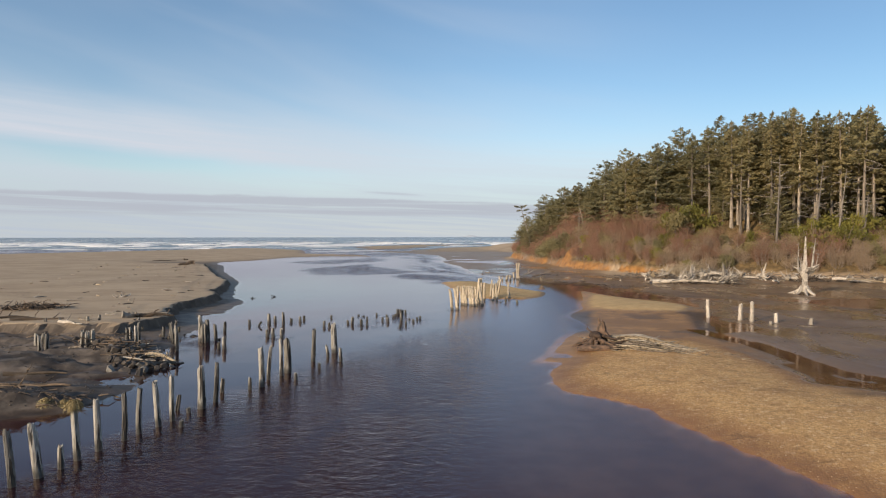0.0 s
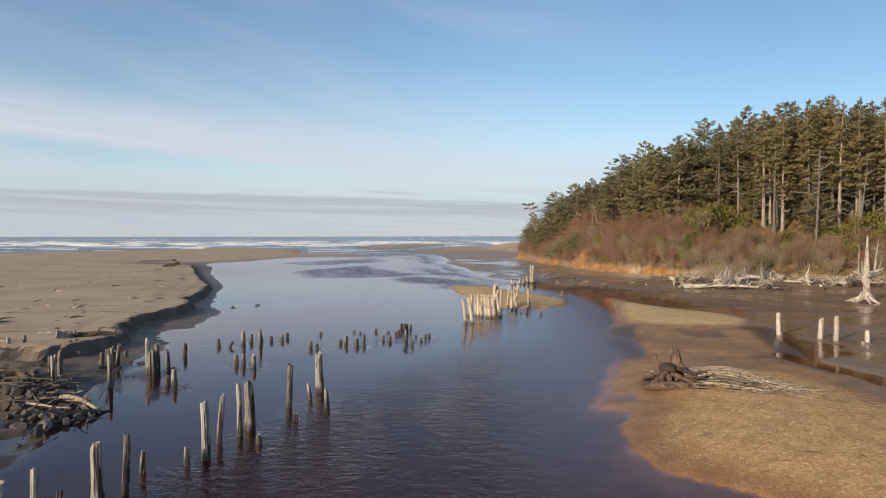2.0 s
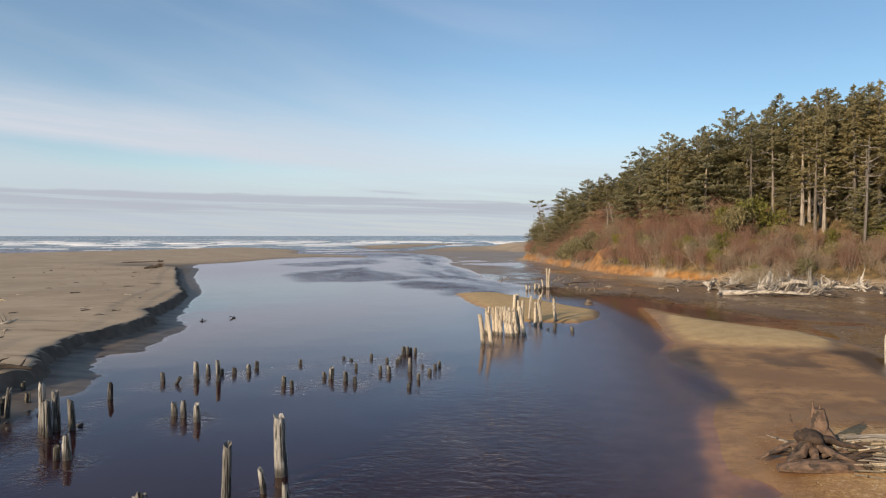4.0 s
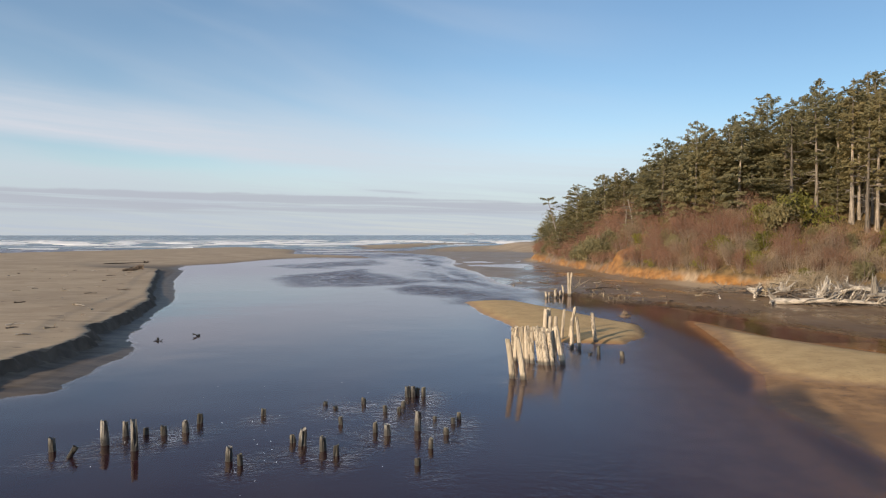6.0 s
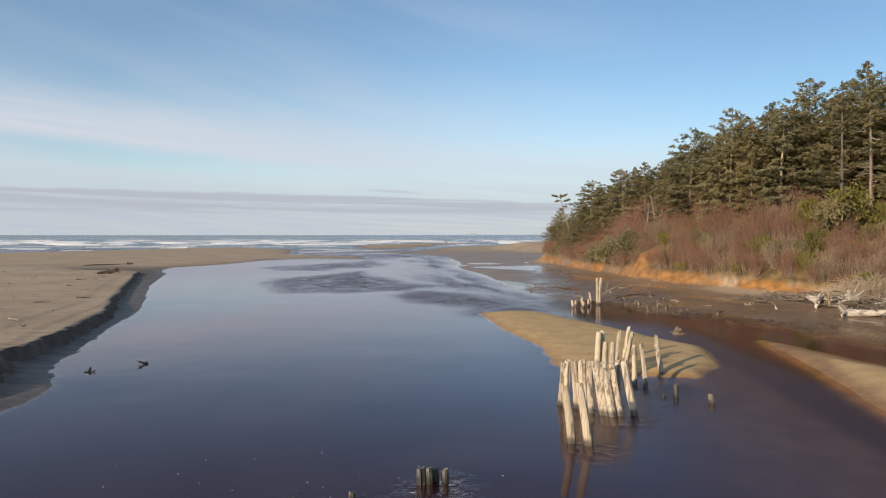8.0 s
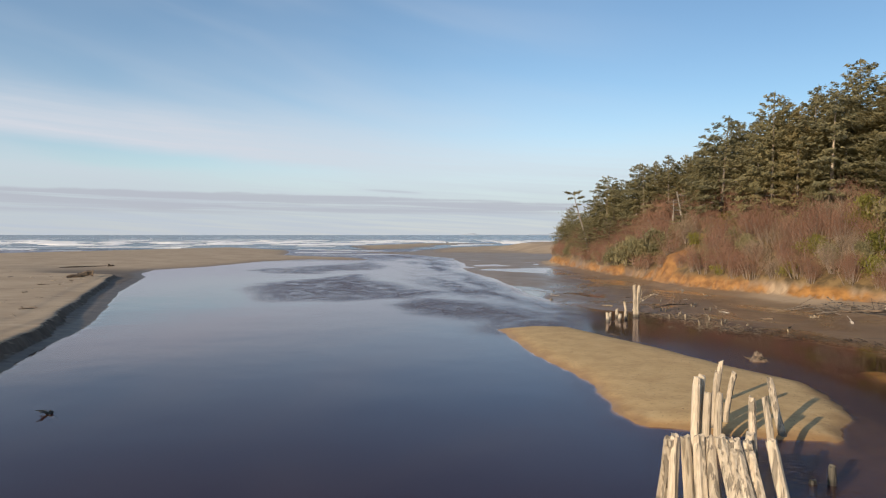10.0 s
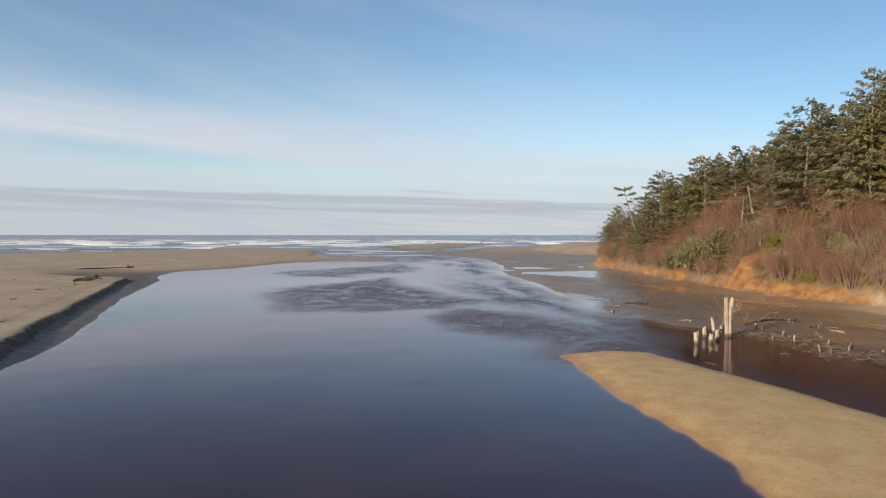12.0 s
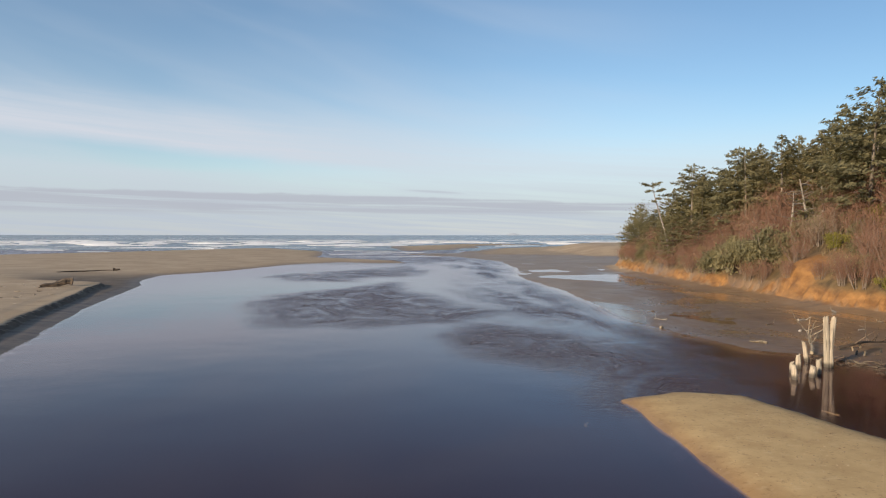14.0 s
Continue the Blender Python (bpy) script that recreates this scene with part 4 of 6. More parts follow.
FENCE_FAR = [(-8.56, 29.29, 0.55, 0.00), (-8.21, 29.84, 1.79, -0.04), (-8.30, 31.37, 1.62, 0.12), (-7.93, 32.27, 1.80, -0.02), (-7.78, 32.94, 1.70, -0.02),
             (-7.01, 31.37, 0.32, 0.00), (-7.07, 35.91, 1.76, 0.07), (-6.39, 34.06, 0.29, 0.00), (-6.51, 37.26, 0.64, -0.06), (-6.33, 38.53, 1.72, -0.06),
             (-5.54, 35.90, 0.77, -0.06)]
for i, (x, y, hgt, sh) in enumerate(FENCE + FENCE_FAR):
    fat = 0.175 if i in (12, 19, 24) else (0.135 if i in (1, 16, 21) else 0.098)
    word = "short broken grey timber pile standing in the river" if hgt < 0.9 else "weathered grey timber pile with splintered head in the river"
    piling(x, y, hgt, sh, POST, word, "old pile fence in the river", fat if hgt > 0.5 else 0.10, 0.0, i)

BANK = [(-18.49, 43.77, 0.82, 0.01), (-17.10, 41.88, 1.33, -0.17), (-18.44, 44.64, 0.75, 0.14), (-22.11, 46.82, 0.96, 0.26), (-21.67, 47.07, 1.03, 0.01),
        (-21.00, 46.18, 0.46, 0.01), (-19.92, 48.43, 0.50, 0.00), (-18.63, 46.67, 0.45, 0.00), (-15.78, 42.84, 1.69, 0.04), (-15.46, 42.54, 1.12, -0.04),
        (-15.20, 42.25, 1.23, 0.01), (-15.27, 42.83, 1.43, -0.01), (-14.80, 43.0, 1.07, -0.04), (-13.53, 39.90, 0.43, 0.00), (-13.19, 39.90, 0.76, -0.04),
        (-15.69, 47.44, 0.70, 0.06)]
for i, (x, y, hgt, sh) in enumerate(BANK):
    piling(x, y, hgt, sh, POST if hgt > 0.6 else POST_DARK, "weathered grey-brown timber pile at the foot of the torn bank", "old piles along the bank", 0.12, None, 40 + i)
SHORE = [(-23.89, 38.85, 0.77, -0.02), (-23.13, 37.88, 0.84, -0.02), (-23.52, 38.85, 0.83, 0.01), (-22.67, 37.87, 0.97, -0.02), (-27.25, 45.35, 0.89, -0.03),
         (-26.43, 45.62, 0.90, 0.01), (-20.69, 37.86, 1.14, 0.05), (-20.26, 37.48, 1.12, 0.08), (-20.30, 37.95, 1.10, 0.01), (-20.04, 37.85, 1.17, -0.02),
         (-24.55, 45.60, 1.02, 0.05), (-24.02, 46.15, 1.03, 0.05), (-19.87, 41.57, 0.78, 0.01), (-19.87, 42.03, 0.72, 0.01), (-17.78, 38.21, 1.31, 0.01),
         (-18.13, 39.41, 1.42, 0.01), (-18.08, 43.96, 0.79, 0.01), (-18.02, 44.47, 0.84, 0.08), (-15.90, 39.39, 1.22, -0.02)]
for i, (x, y, hgt, sh) in enumerate(SHORE):
    piling(x, y, hgt + 0.3, sh, POST, "weathered grey timber pile standing among shingle and wrack", "old piles along the bank", 0.11, None, 70 + i)

STUBS = [(-14.84, 50.75, 0.43, -0.03), (-13.51, 51.41, 0.81, -0.02), (-13.30, 52.37, 0.50, 0.01), (-12.30, 50.83, 0.99, 0.0), (-12.67, 52.52, 0.24, 0.00),
         (-12.04, 52.47, 0.31, -0.01), (-11.41, 52.78, 0.41, -0.01), (-11.33, 53.88, 0.35, 0.02), (-9.29, 54.91, 0.25, 0.02), (-8.97, 49.85, 0.44, 0.02),
         (-8.52, 49.48, 0.33, 0.00), (-7.43, 51.63, 0.25, -0.02), (-7.06, 51.31, 0.54, 0.04), (-6.29, 50.78, 0.46, 0.00), (-5.78, 50.32, 0.34, -0.01),
         (-7.23, 56.55, 0.12, 0.02), (-6.71, 55.90, 0.10, -0.02), (-5.69, 56.62, 0.25, 0.00), (-6.16, 53.70, 0.28, -0.02), (-4.83, 52.76, 0.35, 0.00)]
STUBS_EAST = [(-4.39, 52.40, 0.40, 0.00), (-4.16, 55.35, 0.20, 0.00), (-4.07, 56.25, 0.21, 0.02), (-3.96, 57.77, 0.46, -0.02), (-3.76, 57.86, 0.44, 0.00),
              (-3.55, 58.02, 0.33, 0.00), (-3.31, 57.94, 0.35, 0.00), (-4.71, 55.42, 0.24, -0.02), (-3.36, 52.97, 0.66, 0.02), (-2.86, 51.03, 0.32, 0.00),
              (-2.78, 54.40, 0.10, 0.00), (-2.37, 52.50, 0.23, 0.00), (-2.10, 53.80, 0.22, -0.02), (-1.89, 54.40, 0.25, 0.02), (-3.23, 49.47, 0.21, -0.01),
              (-11.93, 44.83, 0.52, 0.00), (-11.46, 44.61, 0.62, -0.02), (-10.78, 44.05, 0.66, 0.00), (-14.0, 50.2, 0.35, 0.2)]
for i, (x, y, hgt, sh) in enumerate(STUBS + STUBS_EAST):
    pale = hgt > 0.38
    piling(x, y, hgt, sh, POST if pale else POST_DARK, "pale rotten pile stub poking out of the river" if pale else "dark wet pile stub barely above the river", "pile stubs in the river",
           0.12 if pale else 0.10, 0.0, 120 + i)

# the stand: x, y, height, lean of the head to the side and away
STAND = [(0.79, 61.34, 1.86, -0.17, 0.2), (1.32, 61.12, 2.00, -0.27, 0.2), (1.30, 66.20, 1.83, 0.07, -0.5), (1.45, 65.70, 1.88, 0.07, 0.0), (1.90, 65.70, 1.85, -0.13, 0.0),
         (2.10, 65.30, 1.92, -0.05, 0.3), (2.32, 65.00, 1.88, 0.0, 0.6), (2.68, 64.72, 1.90, -0.15, 0.8), (2.84, 64.60, 1.84, -0.10, 0.9), (3.02, 64.50, 1.86, -0.15, 1.0),
         (3.30, 64.60, 1.80, -0.12, 0.9), (3.90, 64.70, 1.96, -0.36, 0.35), (3.58, 66.30, 1.76, 0.05, 0.0)]
STAND_BACK = [(3.75, 70.20, 2.29, 0.08, 0.17), (4.02, 70.60, 2.32, 0.05, 0.0), (4.05, 70.10, 1.88, 0.03, 0.0), (4.38, 70.00, 1.88, 0.0, 0.0), (5.20, 72.40, 2.00, 0.15, 0.1),
              (6.20, 74.80, 1.92, 0.34, 0.2), (5.75, 72.70, 1.91, 0.34, 0.15), (5.30, 69.60, 1.80, 0.05, 0.3), (5.62, 69.20, 1.91, -0.10, 0.26), (7.22, 71.60, 1.83, -0.10, 0.8)]
for i, (x, y, hgt, sh, away) in enumerate(STAND + STAND_BACK):
    piling(x, y, hgt, sh, POST_TAN, "bleached tan timber pile leaning in a tight stand", "stand of leaning piles", 0.142 if i < 17 else 0.115, min(0.0, ground_z(x, y)), 200 + i, away, 0.42)
for x, y, hgt, sh in ((6.37, 67.42, 0.52, 0.0), (7.43, 66.32, 0.40, -0.03), (5.9, 67.5, 0.12, 0.0)):
    piling(x, y, hgt, sh, POST_DARK, "dark wet pile stub beside the leaning stand", "pile stubs in the river", 0.12, 0.0, 240)

PAIR = [(11.66, 104.00, 2.60, -0.09), (11.84, 104.01, 2.54, 0.13), (8.61, 100.90, 0.71, -0.03), (10.05, 103.61, 0.69, -0.01), (9.69, 101.46, 0.54, 0.07),
        (10.37, 102.27, 0.72, 0.02), (11.35, 105.49, 1.06, -0.16), (9.2, 102.4, 0.55, 0.0)]
for i, (x, y, hgt, sh) in enumerate(PAIR):
    piling(x, y, hgt, sh, POST_TAN, "tall pale split pile over brown shallows" if hgt > 2 else "short pale pile stub in brown shallows", "piles in the brown shallows", 0.14, 0.0, 260 + i)
FLAT = [(22.0, 54.9, 1.55, -0.06), (23.89, 53.29, 1.32, 0.08), (24.51, 52.57, 1.53, 0.03), (26.09, 51.87, 0.75, -0.01),
        (25.20, 50.87, 0.22, 0.0), (28.09, 50.52, 0.52, 0.04)]
for i, (x, y, hgt, sh) in enumerate(FLAT):
    piling(x, y, hgt, sh, DRIFT, "white bleached pile standing in the tidal pool", "white piles in the tidal pool", 0.16, 0.0, 280 + i)
rng = random.Random(31)
for i in range(24):     # a thin field of little broken stakes over the debris bar, in loose clumps
    cx, cy = rng.choice(((17.4, 112.0), (16.2, 107.5), (15.6, 102.5), (15.2, 98.6), (18.0, 96.0)))
    x, y = cx + rng.gauss(0, 0.9), cy + rng.gauss(0, 1.3)
    piling(x, y, rng.uniform(0.15, 0.55), rng.uniform(-0.12, 0.12), STICK if i % 3 else POST_DARK, "little broken stake in the debris bar", "stakes in the debris bar", rng.uniform(0.05, 0.085), None, 300 + i)

# ripples thrown up where the stream meets the piles and snags
wpos = np.stack([WXg.ravel(), WYg.ravel()], 1)
eddy = np.zeros(len(wpos))
erng = random.Random(77)
for x, y, hgt in PILES:
    if y < 100 and -24 < x < 12:
        dx, dy = wpos[:, 0] - x - erng.uniform(0.0, 0.5), wpos[:, 1] - y + erng.uniform(0.2, 1.0)
        eddy += erng.uniform(0.2, 0.6) * np.exp(-(dx / erng.uniform(0.5, 1.0)) ** 2 - (dy / erng.uniform(0.7, 1.3)) ** 2)
ea = river.data.attributes.new("eddy", "FLOAT", "POINT")
ea.data.foreach_set("value", np.minimum(eddy, 0.9).astype(np.float32))

# ---- the wood on the hill ----
def cards(V, F, p, along, wide):
    """One needle spray: one slim pointed leaf."""
    b = len(V)
    V += [p - along * 0.5 + wide * 0.5, p - along * 0.5 - wide * 0.5, p + along * 0.5]
    F.append((b, b + 1, b + 2))


def spruce(seed, height, bare, radius, mat, density=1.0, flat=0.0, lean=0.0, taper=1.25):
    """A wind-worn spruce: trunk, bare dead limbs below, and a ragged crown of layered boughs."""
    rng = random.Random(seed)
    tree = new("spruce_tree")
    taper *= rng.uniform(0.85, 1.2)
    bend = Vector((rng.uniform(-0.3, 0.3) + lean, rng.uniform(-0.3, 0.3), 0))

    def axis(u):
        return Vector((bend.x * u * u * height * 0.1, bend.y * u * u * height * 0.1, u * height))

    V, F = [], []
    n = 9
    r0 = 0.0145 * height + 0.05
    tube(V, F, [axis(i / n) - Vector((0, 0, 0.6 if i == 0 else 0)) for i in range(n + 1)], [r0 * (1 - 0.93 * i / n) + (0.35 * r0 if i == 0 else 0) for i in range(n + 1)], 8, rng, 0.06, False)
    mesh_object("trunk", V, F, BARK, tree, smooth=True)
    # dead limbs on the bare part
    V, F = [], []
    count = int(5 + bare * 34)
    for _ in range(count):
        u = rng.uniform(0.16, max(bare + 0.12, 0.25))
        a = rng.uniform(0, 2 * math.pi)
        ln = rng.uniform(0.4, 1.0) * radius * (0.55 + 0.6 * u)
        p = axis(u)
        d = Vector((math.cos(a), math.sin(a), rng.uniform(-0.35, 0.25)))
        q1, q2 = p + d * ln * 0.5, p + d * ln + Vector((0, 0, rng.uniform(-0.5, 0.5)))
        tube(V, F, [p, q1, q2], [0.06, 0.04, 0.012], 4, None, 0, False)
        for _ in range(2):
            m = p + (q2 - p) * rng.uniform(0.4, 0.9)
            tube(V, F, [m, m + Vector((rng.uniform(-.5, .5), rng.uniform(-.5, .5), rng.uniform(-0.4, 0.4)))], [0.025, 0.008], 3, None, 0, False)
    mesh_object("dead_branchwork", V, F, BARK_DEAD, tree, "bare grey dead limbs")["kind"] = "stuff"
    # crown: layered boughs, each a drooping sheet of small sprays, shortening to a pointed leader
    V, F = [], []
    z = bare * height
    while z < height * 0.99:
        u = z / height
        w = (u - bare) / (1 - bare)
        shape = (1 - w ** taper) ** 0.9 * (0.5 + 0.5 * min(1, w * 4)) + 0.02
        for _ in range(rng.randint(5, 7) if w < 0.8 else 4):
            a = rng.uniform(0, 2 * math.pi)
            ln = radius * shape * rng.uniform(0.5, 1.18) + 0.22
            c = axis(min(1, u + rng.uniform(-0.012, 0.012)))
            d = Vector((math.cos(a), math.sin(a), 0))
            side = Vector((-d.y, d.x, 0))
            droop = rng.uniform(-0.34, -0.02) + 0.45 * w
            for _ in range(max(4, int(13.2 * ln * density))):
                v = 0.12 + 0.88 * math.sqrt(rng.random())
                spread = 0.26 * ln * (1.15 - v) + 0.12
                p = c + d * (v * ln) + side * rng.uniform(-spread, spread) + Vector((0, 0, droop * v * ln + 0.16 * ln * v * v * (1 - flat) + rng.uniform(-0.20, 0.10)))
                al = (d * rng.uniform(0.4, 1) + side * rng.uniform(-0.8, 0.8) + Vector((0, 0, rng.uniform(-0.7, 0.15)))).normalized() * rng.uniform(0.30, 0.62)
                nrm = d * 0.75 + Vector((rng.gauss(0, 0.4), rng.gauss(0, 0.4), 0.65 + rng.gauss(0, 0.3)))
                cards(V, F, p, al, al.cross(nrm).normalized() * rng.uniform(0.15, 0.26))
        z += 0.42 * rng.uniform(0.75, 1.3)
    for _ in range(26):      # the leader
        v = rng.random()
        p = axis(0.965 + 0.04 * v)
        al = Vector((rng.gauss(0, 0.4), rng.gauss(0, 0.4), 0.7)).normalized() * 0.4
        cards(V, F, p, al, al.cross(Vector((rng.gauss(0, 1), rng.gauss(0, 1), 0.2))).normalized() * 0.12)
    fast_mesh("crown", [tuple(v) for v in V], F, mat, tree)
    return tree


def dead_snag(seed, height, radius, lean=0.0, limbs=18, reach=2.0, mat=None):
    rng = random.Random(seed)
    V, F = [], []
    n = 8
    ax = lambda u: Vector((lean * height * u + 0.15 * math.sin(3 * u), 0.1 * math.sin(4 * u), height * u))
    tube(V, F, [ax(i / n) - Vector((0, 0, 0.4 if i == 0 else 0)) for i in range(n + 1)], [radius * (1.15 - 0.95 * i / n) for i in range(n + 1)], 8, rng, 0.08)
    snag = new("dead_tree")
    mesh_object("trunk", V, F, mat or BARK_DEAD, snag, smooth=True)
    V, F = [], []
    for _ in range(limbs):
        u = rng.uniform(0.35, 0.98)
        a = rng.uniform(0, 6.28)
        ln = reach * rng.uniform(0.3, 1.0) * (1.2 - 0.6 * u)
        p = ax(u)
        d = Vector((math.cos(a), math.sin(a), rng.uniform(-0.2, 0.5)))
        tube(V, F, [p, p + d * ln * 0.55, p + d * ln + Vector((0, 0, rng.uniform(-0.3, 0.4)))], [0.055, 0.035, 0.01], 4, None, 0, False)
    mesh_object("branchwork", V, F, mat or BARK_DEAD, snag)["kind"] = "stuff"
    return snag


def bare_shrub(seed, height, spread, mat, stems, twigs=2600):
    """A leafless thicket plant: pale stems that lean apart, each ending in a broom of fine upright coloured twigs."""
    rng = random.Random(seed)
    shrub = new("bare_shrub")
    V, F = [], []
    rods = []
    for _ in range(stems):
        a = rng.uniform(0, 6.28)
        out = spread * math.sqrt(rng.random())
        b = Vector((math.cos(a), math.sin(a), 0))
        hgt = height * rng.uniform(0.55, 1.05) * (1 - 0.30 * (out / spread) ** 2)
        p0, p2 = b * out * 0.45 - Vector((0, 0, 0.3)), b * out * 1.15 + Vector((rng.uniform(-.3, .3), rng.uniform(-.3, .3), hgt))
        p1 = (p0 + p2) * 0.5 + Vector((rng.uniform(-.3, .3), rng.uniform(-.3, .3), 0.1))
        tube(V, F, [p0, p1, p1.lerp(p2, 0.8)], [0.046, 0.030, 0.007], 4, None, 0, False)
        rods.append((p0, p1, p2))
    mesh_object("stem_clump", V, F, STEM, shrub)
    V, F = [], []
    for _ in range(twigs):
        p0, p1, p2 = rods[rng.randrange(stems)]
        u = 0.22 + 0.78 * rng.random() ** 0.75
        p = p0.lerp(p1, u).lerp(p1.lerp(p2, u), u)
        wide = 0.16 + 0.42 * u
        p = p + Vector((rng.gauss(0, wide), rng.gauss(0, wide), rng.gauss(0, 0.25)))
        p.z = max(p.z, 0.1)
        d = ((p2 - p0).normalized() * 0.8 + Vector((rng.gauss(0, 0.62), rng.gauss(0, 0.62), rng.uniform(0.0, 0.6)))).normalized() * rng.uniform(0.28, 0.66)
        w = d.cross(Vector((rng.gauss(0, 1), rng.gauss(0, 1), rng.gauss(0, 0.3)))).normalized() * rng.uniform(0.009, 0.018)
        b = len(V)
        V += [p - w, p + w, p + d]
        F.append((b, b + 1, b + 2))
    fast_mesh("twig_crown", [tuple(v) for v in V], F, mat, shrub)
    return shrub


def leafy_bush(seed, height, spread, mat, leaves=1500):
    rng = random.Random(seed)
    bush = new("leafy_bush")
    V, F = [], []
    for _ in range(7):
        a = rng.uniform(0, 6.28)
        tube(V, F, [(0, 0, -0.2), (math.cos(a) * spread * 0.4, math.sin(a) * spread * 0.4, height * 0.5), (math.cos(a) * spread * 0.6, math.sin(a) * spread * 0.6, height * 0.85)], [0.05, 0.03, 0.01], 4, None, 0, False)
    mesh_object("stem_clump", V, F, STEM, bush)
    V, F = [], []
    lumps = [(Vector((rng.gauss(0, 0.4) * spread, rng.gauss(0, 0.4) * spread, height * rng.uniform(0.3, 0.85))), rng.uniform(0.3, 0.6) * spread) for _ in range(9)]
    for _ in range(leaves):
        c, r = lumps[rng.randrange(9)]
        p = c + Vector((rng.gauss(0, 0.55), rng.gauss(0, 0.55), rng.gauss(0, 0.5))) * r
        p.z = max(p.z, 0.05)
        al = Vector((rng.gauss(0, 0.5), rng.gauss(0, 0.5), rng.uniform(0.2, 1))).normalized() * rng.uniform(0.22, 0.45)
        wi = al.cross(Vector((rng.gauss(0, 1), rng.gauss(0, 1), rng.gauss(0, 1)))).normalized() * rng.uniform(0.08, 0.17)
        cards(V, F, p, al, wi)
    fast_mesh("foliage", [tuple(v) for v in V], F, mat, bush)
    return bush


def scatter(rng, count, box, lo, hi, gap, taken):
    """Random places on the hill between lo and hi metres in from its foot, not closer than gap."""
    xs, ys = np.array([(rng.uniform(box[0], box[1]), rng.uniform(box[2], box[3])) for _ in range(count * 25)]).T
    made = []
    for x, y, d in zip(xs, ys, inside(HILL, xs, ys)):
        if lo < d < hi and all((x - a) ** 2 + (y - b) ** 2 >= gap * gap for a, b in taken):
            taken.append((x, y))
            made.append((float(x), float(y), float(d)))
            if len(made) == count:
                break
    return made


def crest(x, y):
    """How high the tree tops reach over the sea along the hill."""
    along = float(np.interp(y, [100, 112, 118, 126, 148, 160, 178, 195, 210], [27, 26.4, 26, 24.4, 22.2, 20.8, 18.0, 13, 9]))
    return max(along, 27.8) if x > 50 and y < 125 else along


SPECIES = []
for s in range(4):
    SPECIES.append(("full", spruce(500 + s, 16.0, 0.07, (4.6, 4.2, 4.8, 4.4)[s], (NEEDLE, NEEDLE_OLIVE, NEEDLE_DARK, NEEDLE)[s], taper=(2.6, 2.0, 2.4, 3.0)[s]), "dark green spruce with dense ragged layered boughs"))
for s in range(3):
    SPECIES.append(("bare", spruce(520 + s, 18.0, (0.30, 0.60, 0.42)[s], 2.9, (NEEDLE_OLIVE, NEEDLE, NEEDLE_OLIVE)[s], 0.75), "tall spruce with long bare trunk and olive crown"))
for s in range(2):
    SPECIES.append(("flat", spruce(540 + s, 13.0, 0.12, 4.8, (NEEDLE_DARK, NEEDLE)[s], 0.9, 1.0, 0.5, 2.6), "wind-pruned dark spruce with flat spreading boughs"))
used = set()


def plant(index, x, y, height, turn, widen=1.0, z=None, label=None, group="spruces of the hill wood"):
    kind, proto, text = SPECIES[index]
    size = height / {"full": 16.0, "bare": 18.0, "flat": 13.0}[kind]
    m = pose(x, y, ground_z(x, y) if z is None else z, 0, 0, turn)
    if index in used:
        ob = copy_thing(proto, m)
    else:
        ob = proto
        ob.matrix_basis = m
        used.add(index)
    ob.scale = (size * widen, size * widen, size)
    return tagged(ob, label or text, "tree", group)


rng = random.Random(60)
places = []
# the tall front trunks that stand out from the wood
for index, x, y, top in ((5, 45.4, 121.0, 25.5), (4, 50.0, 115.0, 26.5), (6, 53.2, 117.5, 28), (4, 56.5, 113.0, 28), (5, 62.0, 110.5, 27.5), (6, 64.8, 108.0, 27), (4, 60.0, 113.5, 28.5),
                         (5, 67.5, 106.6, 27.5), (6, 70.5, 108.5, 28), (4, 74.0, 105.0, 27.0), (5, 48.0, 119.5, 26.5), (6, 58.4, 109.0, 26.5), (4, 78.0, 108.0, 28),
                         (6, 55.0, 111.0, 26.0), (4, 52.0, 113.0, 25.0), (5, 57.6, 114.4, 27.2), (6, 61.0, 108.0, 25.2), (4, 65.6, 112.0, 27.6), (5, 69.2, 110.6, 28.0), (6, 72.6, 106.0, 26.0),
                         (5, 76.0, 103.6, 26.4), (4, 80.5, 104.0, 27.0), (5, 51.4, 115.8, 26.0), (6, 52.4, 114.6, 25.0), (5, 50.6, 112.8, 24.0)):
    g = ground_z(x, y)
    plant(index, x, y, top - g, rng.uniform(0, 360), rng.uniform(0.8, 1.0), g)
    places.append((x, y))
for x, y, d in scatter(rng, 150, (26, 100, 88, 160), 8.5, 27, 3.0, places) + scatter(rng, 62, (24, 58, 154, 216), 6.5, 26, 2.9, places):
    if y < 124 and d < 16:
        continue
    g = ground_z(x, y)
    index = rng.choice((7, 8, 0, 3)) if y > 165 else rng.choice((0, 1, 2, 3, 7))
    plant(index, x, y, max(5.0, crest(x, y) + rng.uniform(-3.4, 0.4) + max(0, d - 14) * 0.12 - g), rng.uniform(0, 360), rng.uniform(0.85, 1.2), g)
for x, y, d in scatter(rng, 18, (40, 110, 100, 180), 25, 42, 5.5, places):
    g = ground_z(x, y)
    plant(rng.choice((0, 1, 2, 3, 7)), x, y, max(6.0, crest(x, y) + rng.uniform(-2, 2) + 2.0 - g), rng.uniform(0, 360), rng.uniform(1.0, 1.3), g)
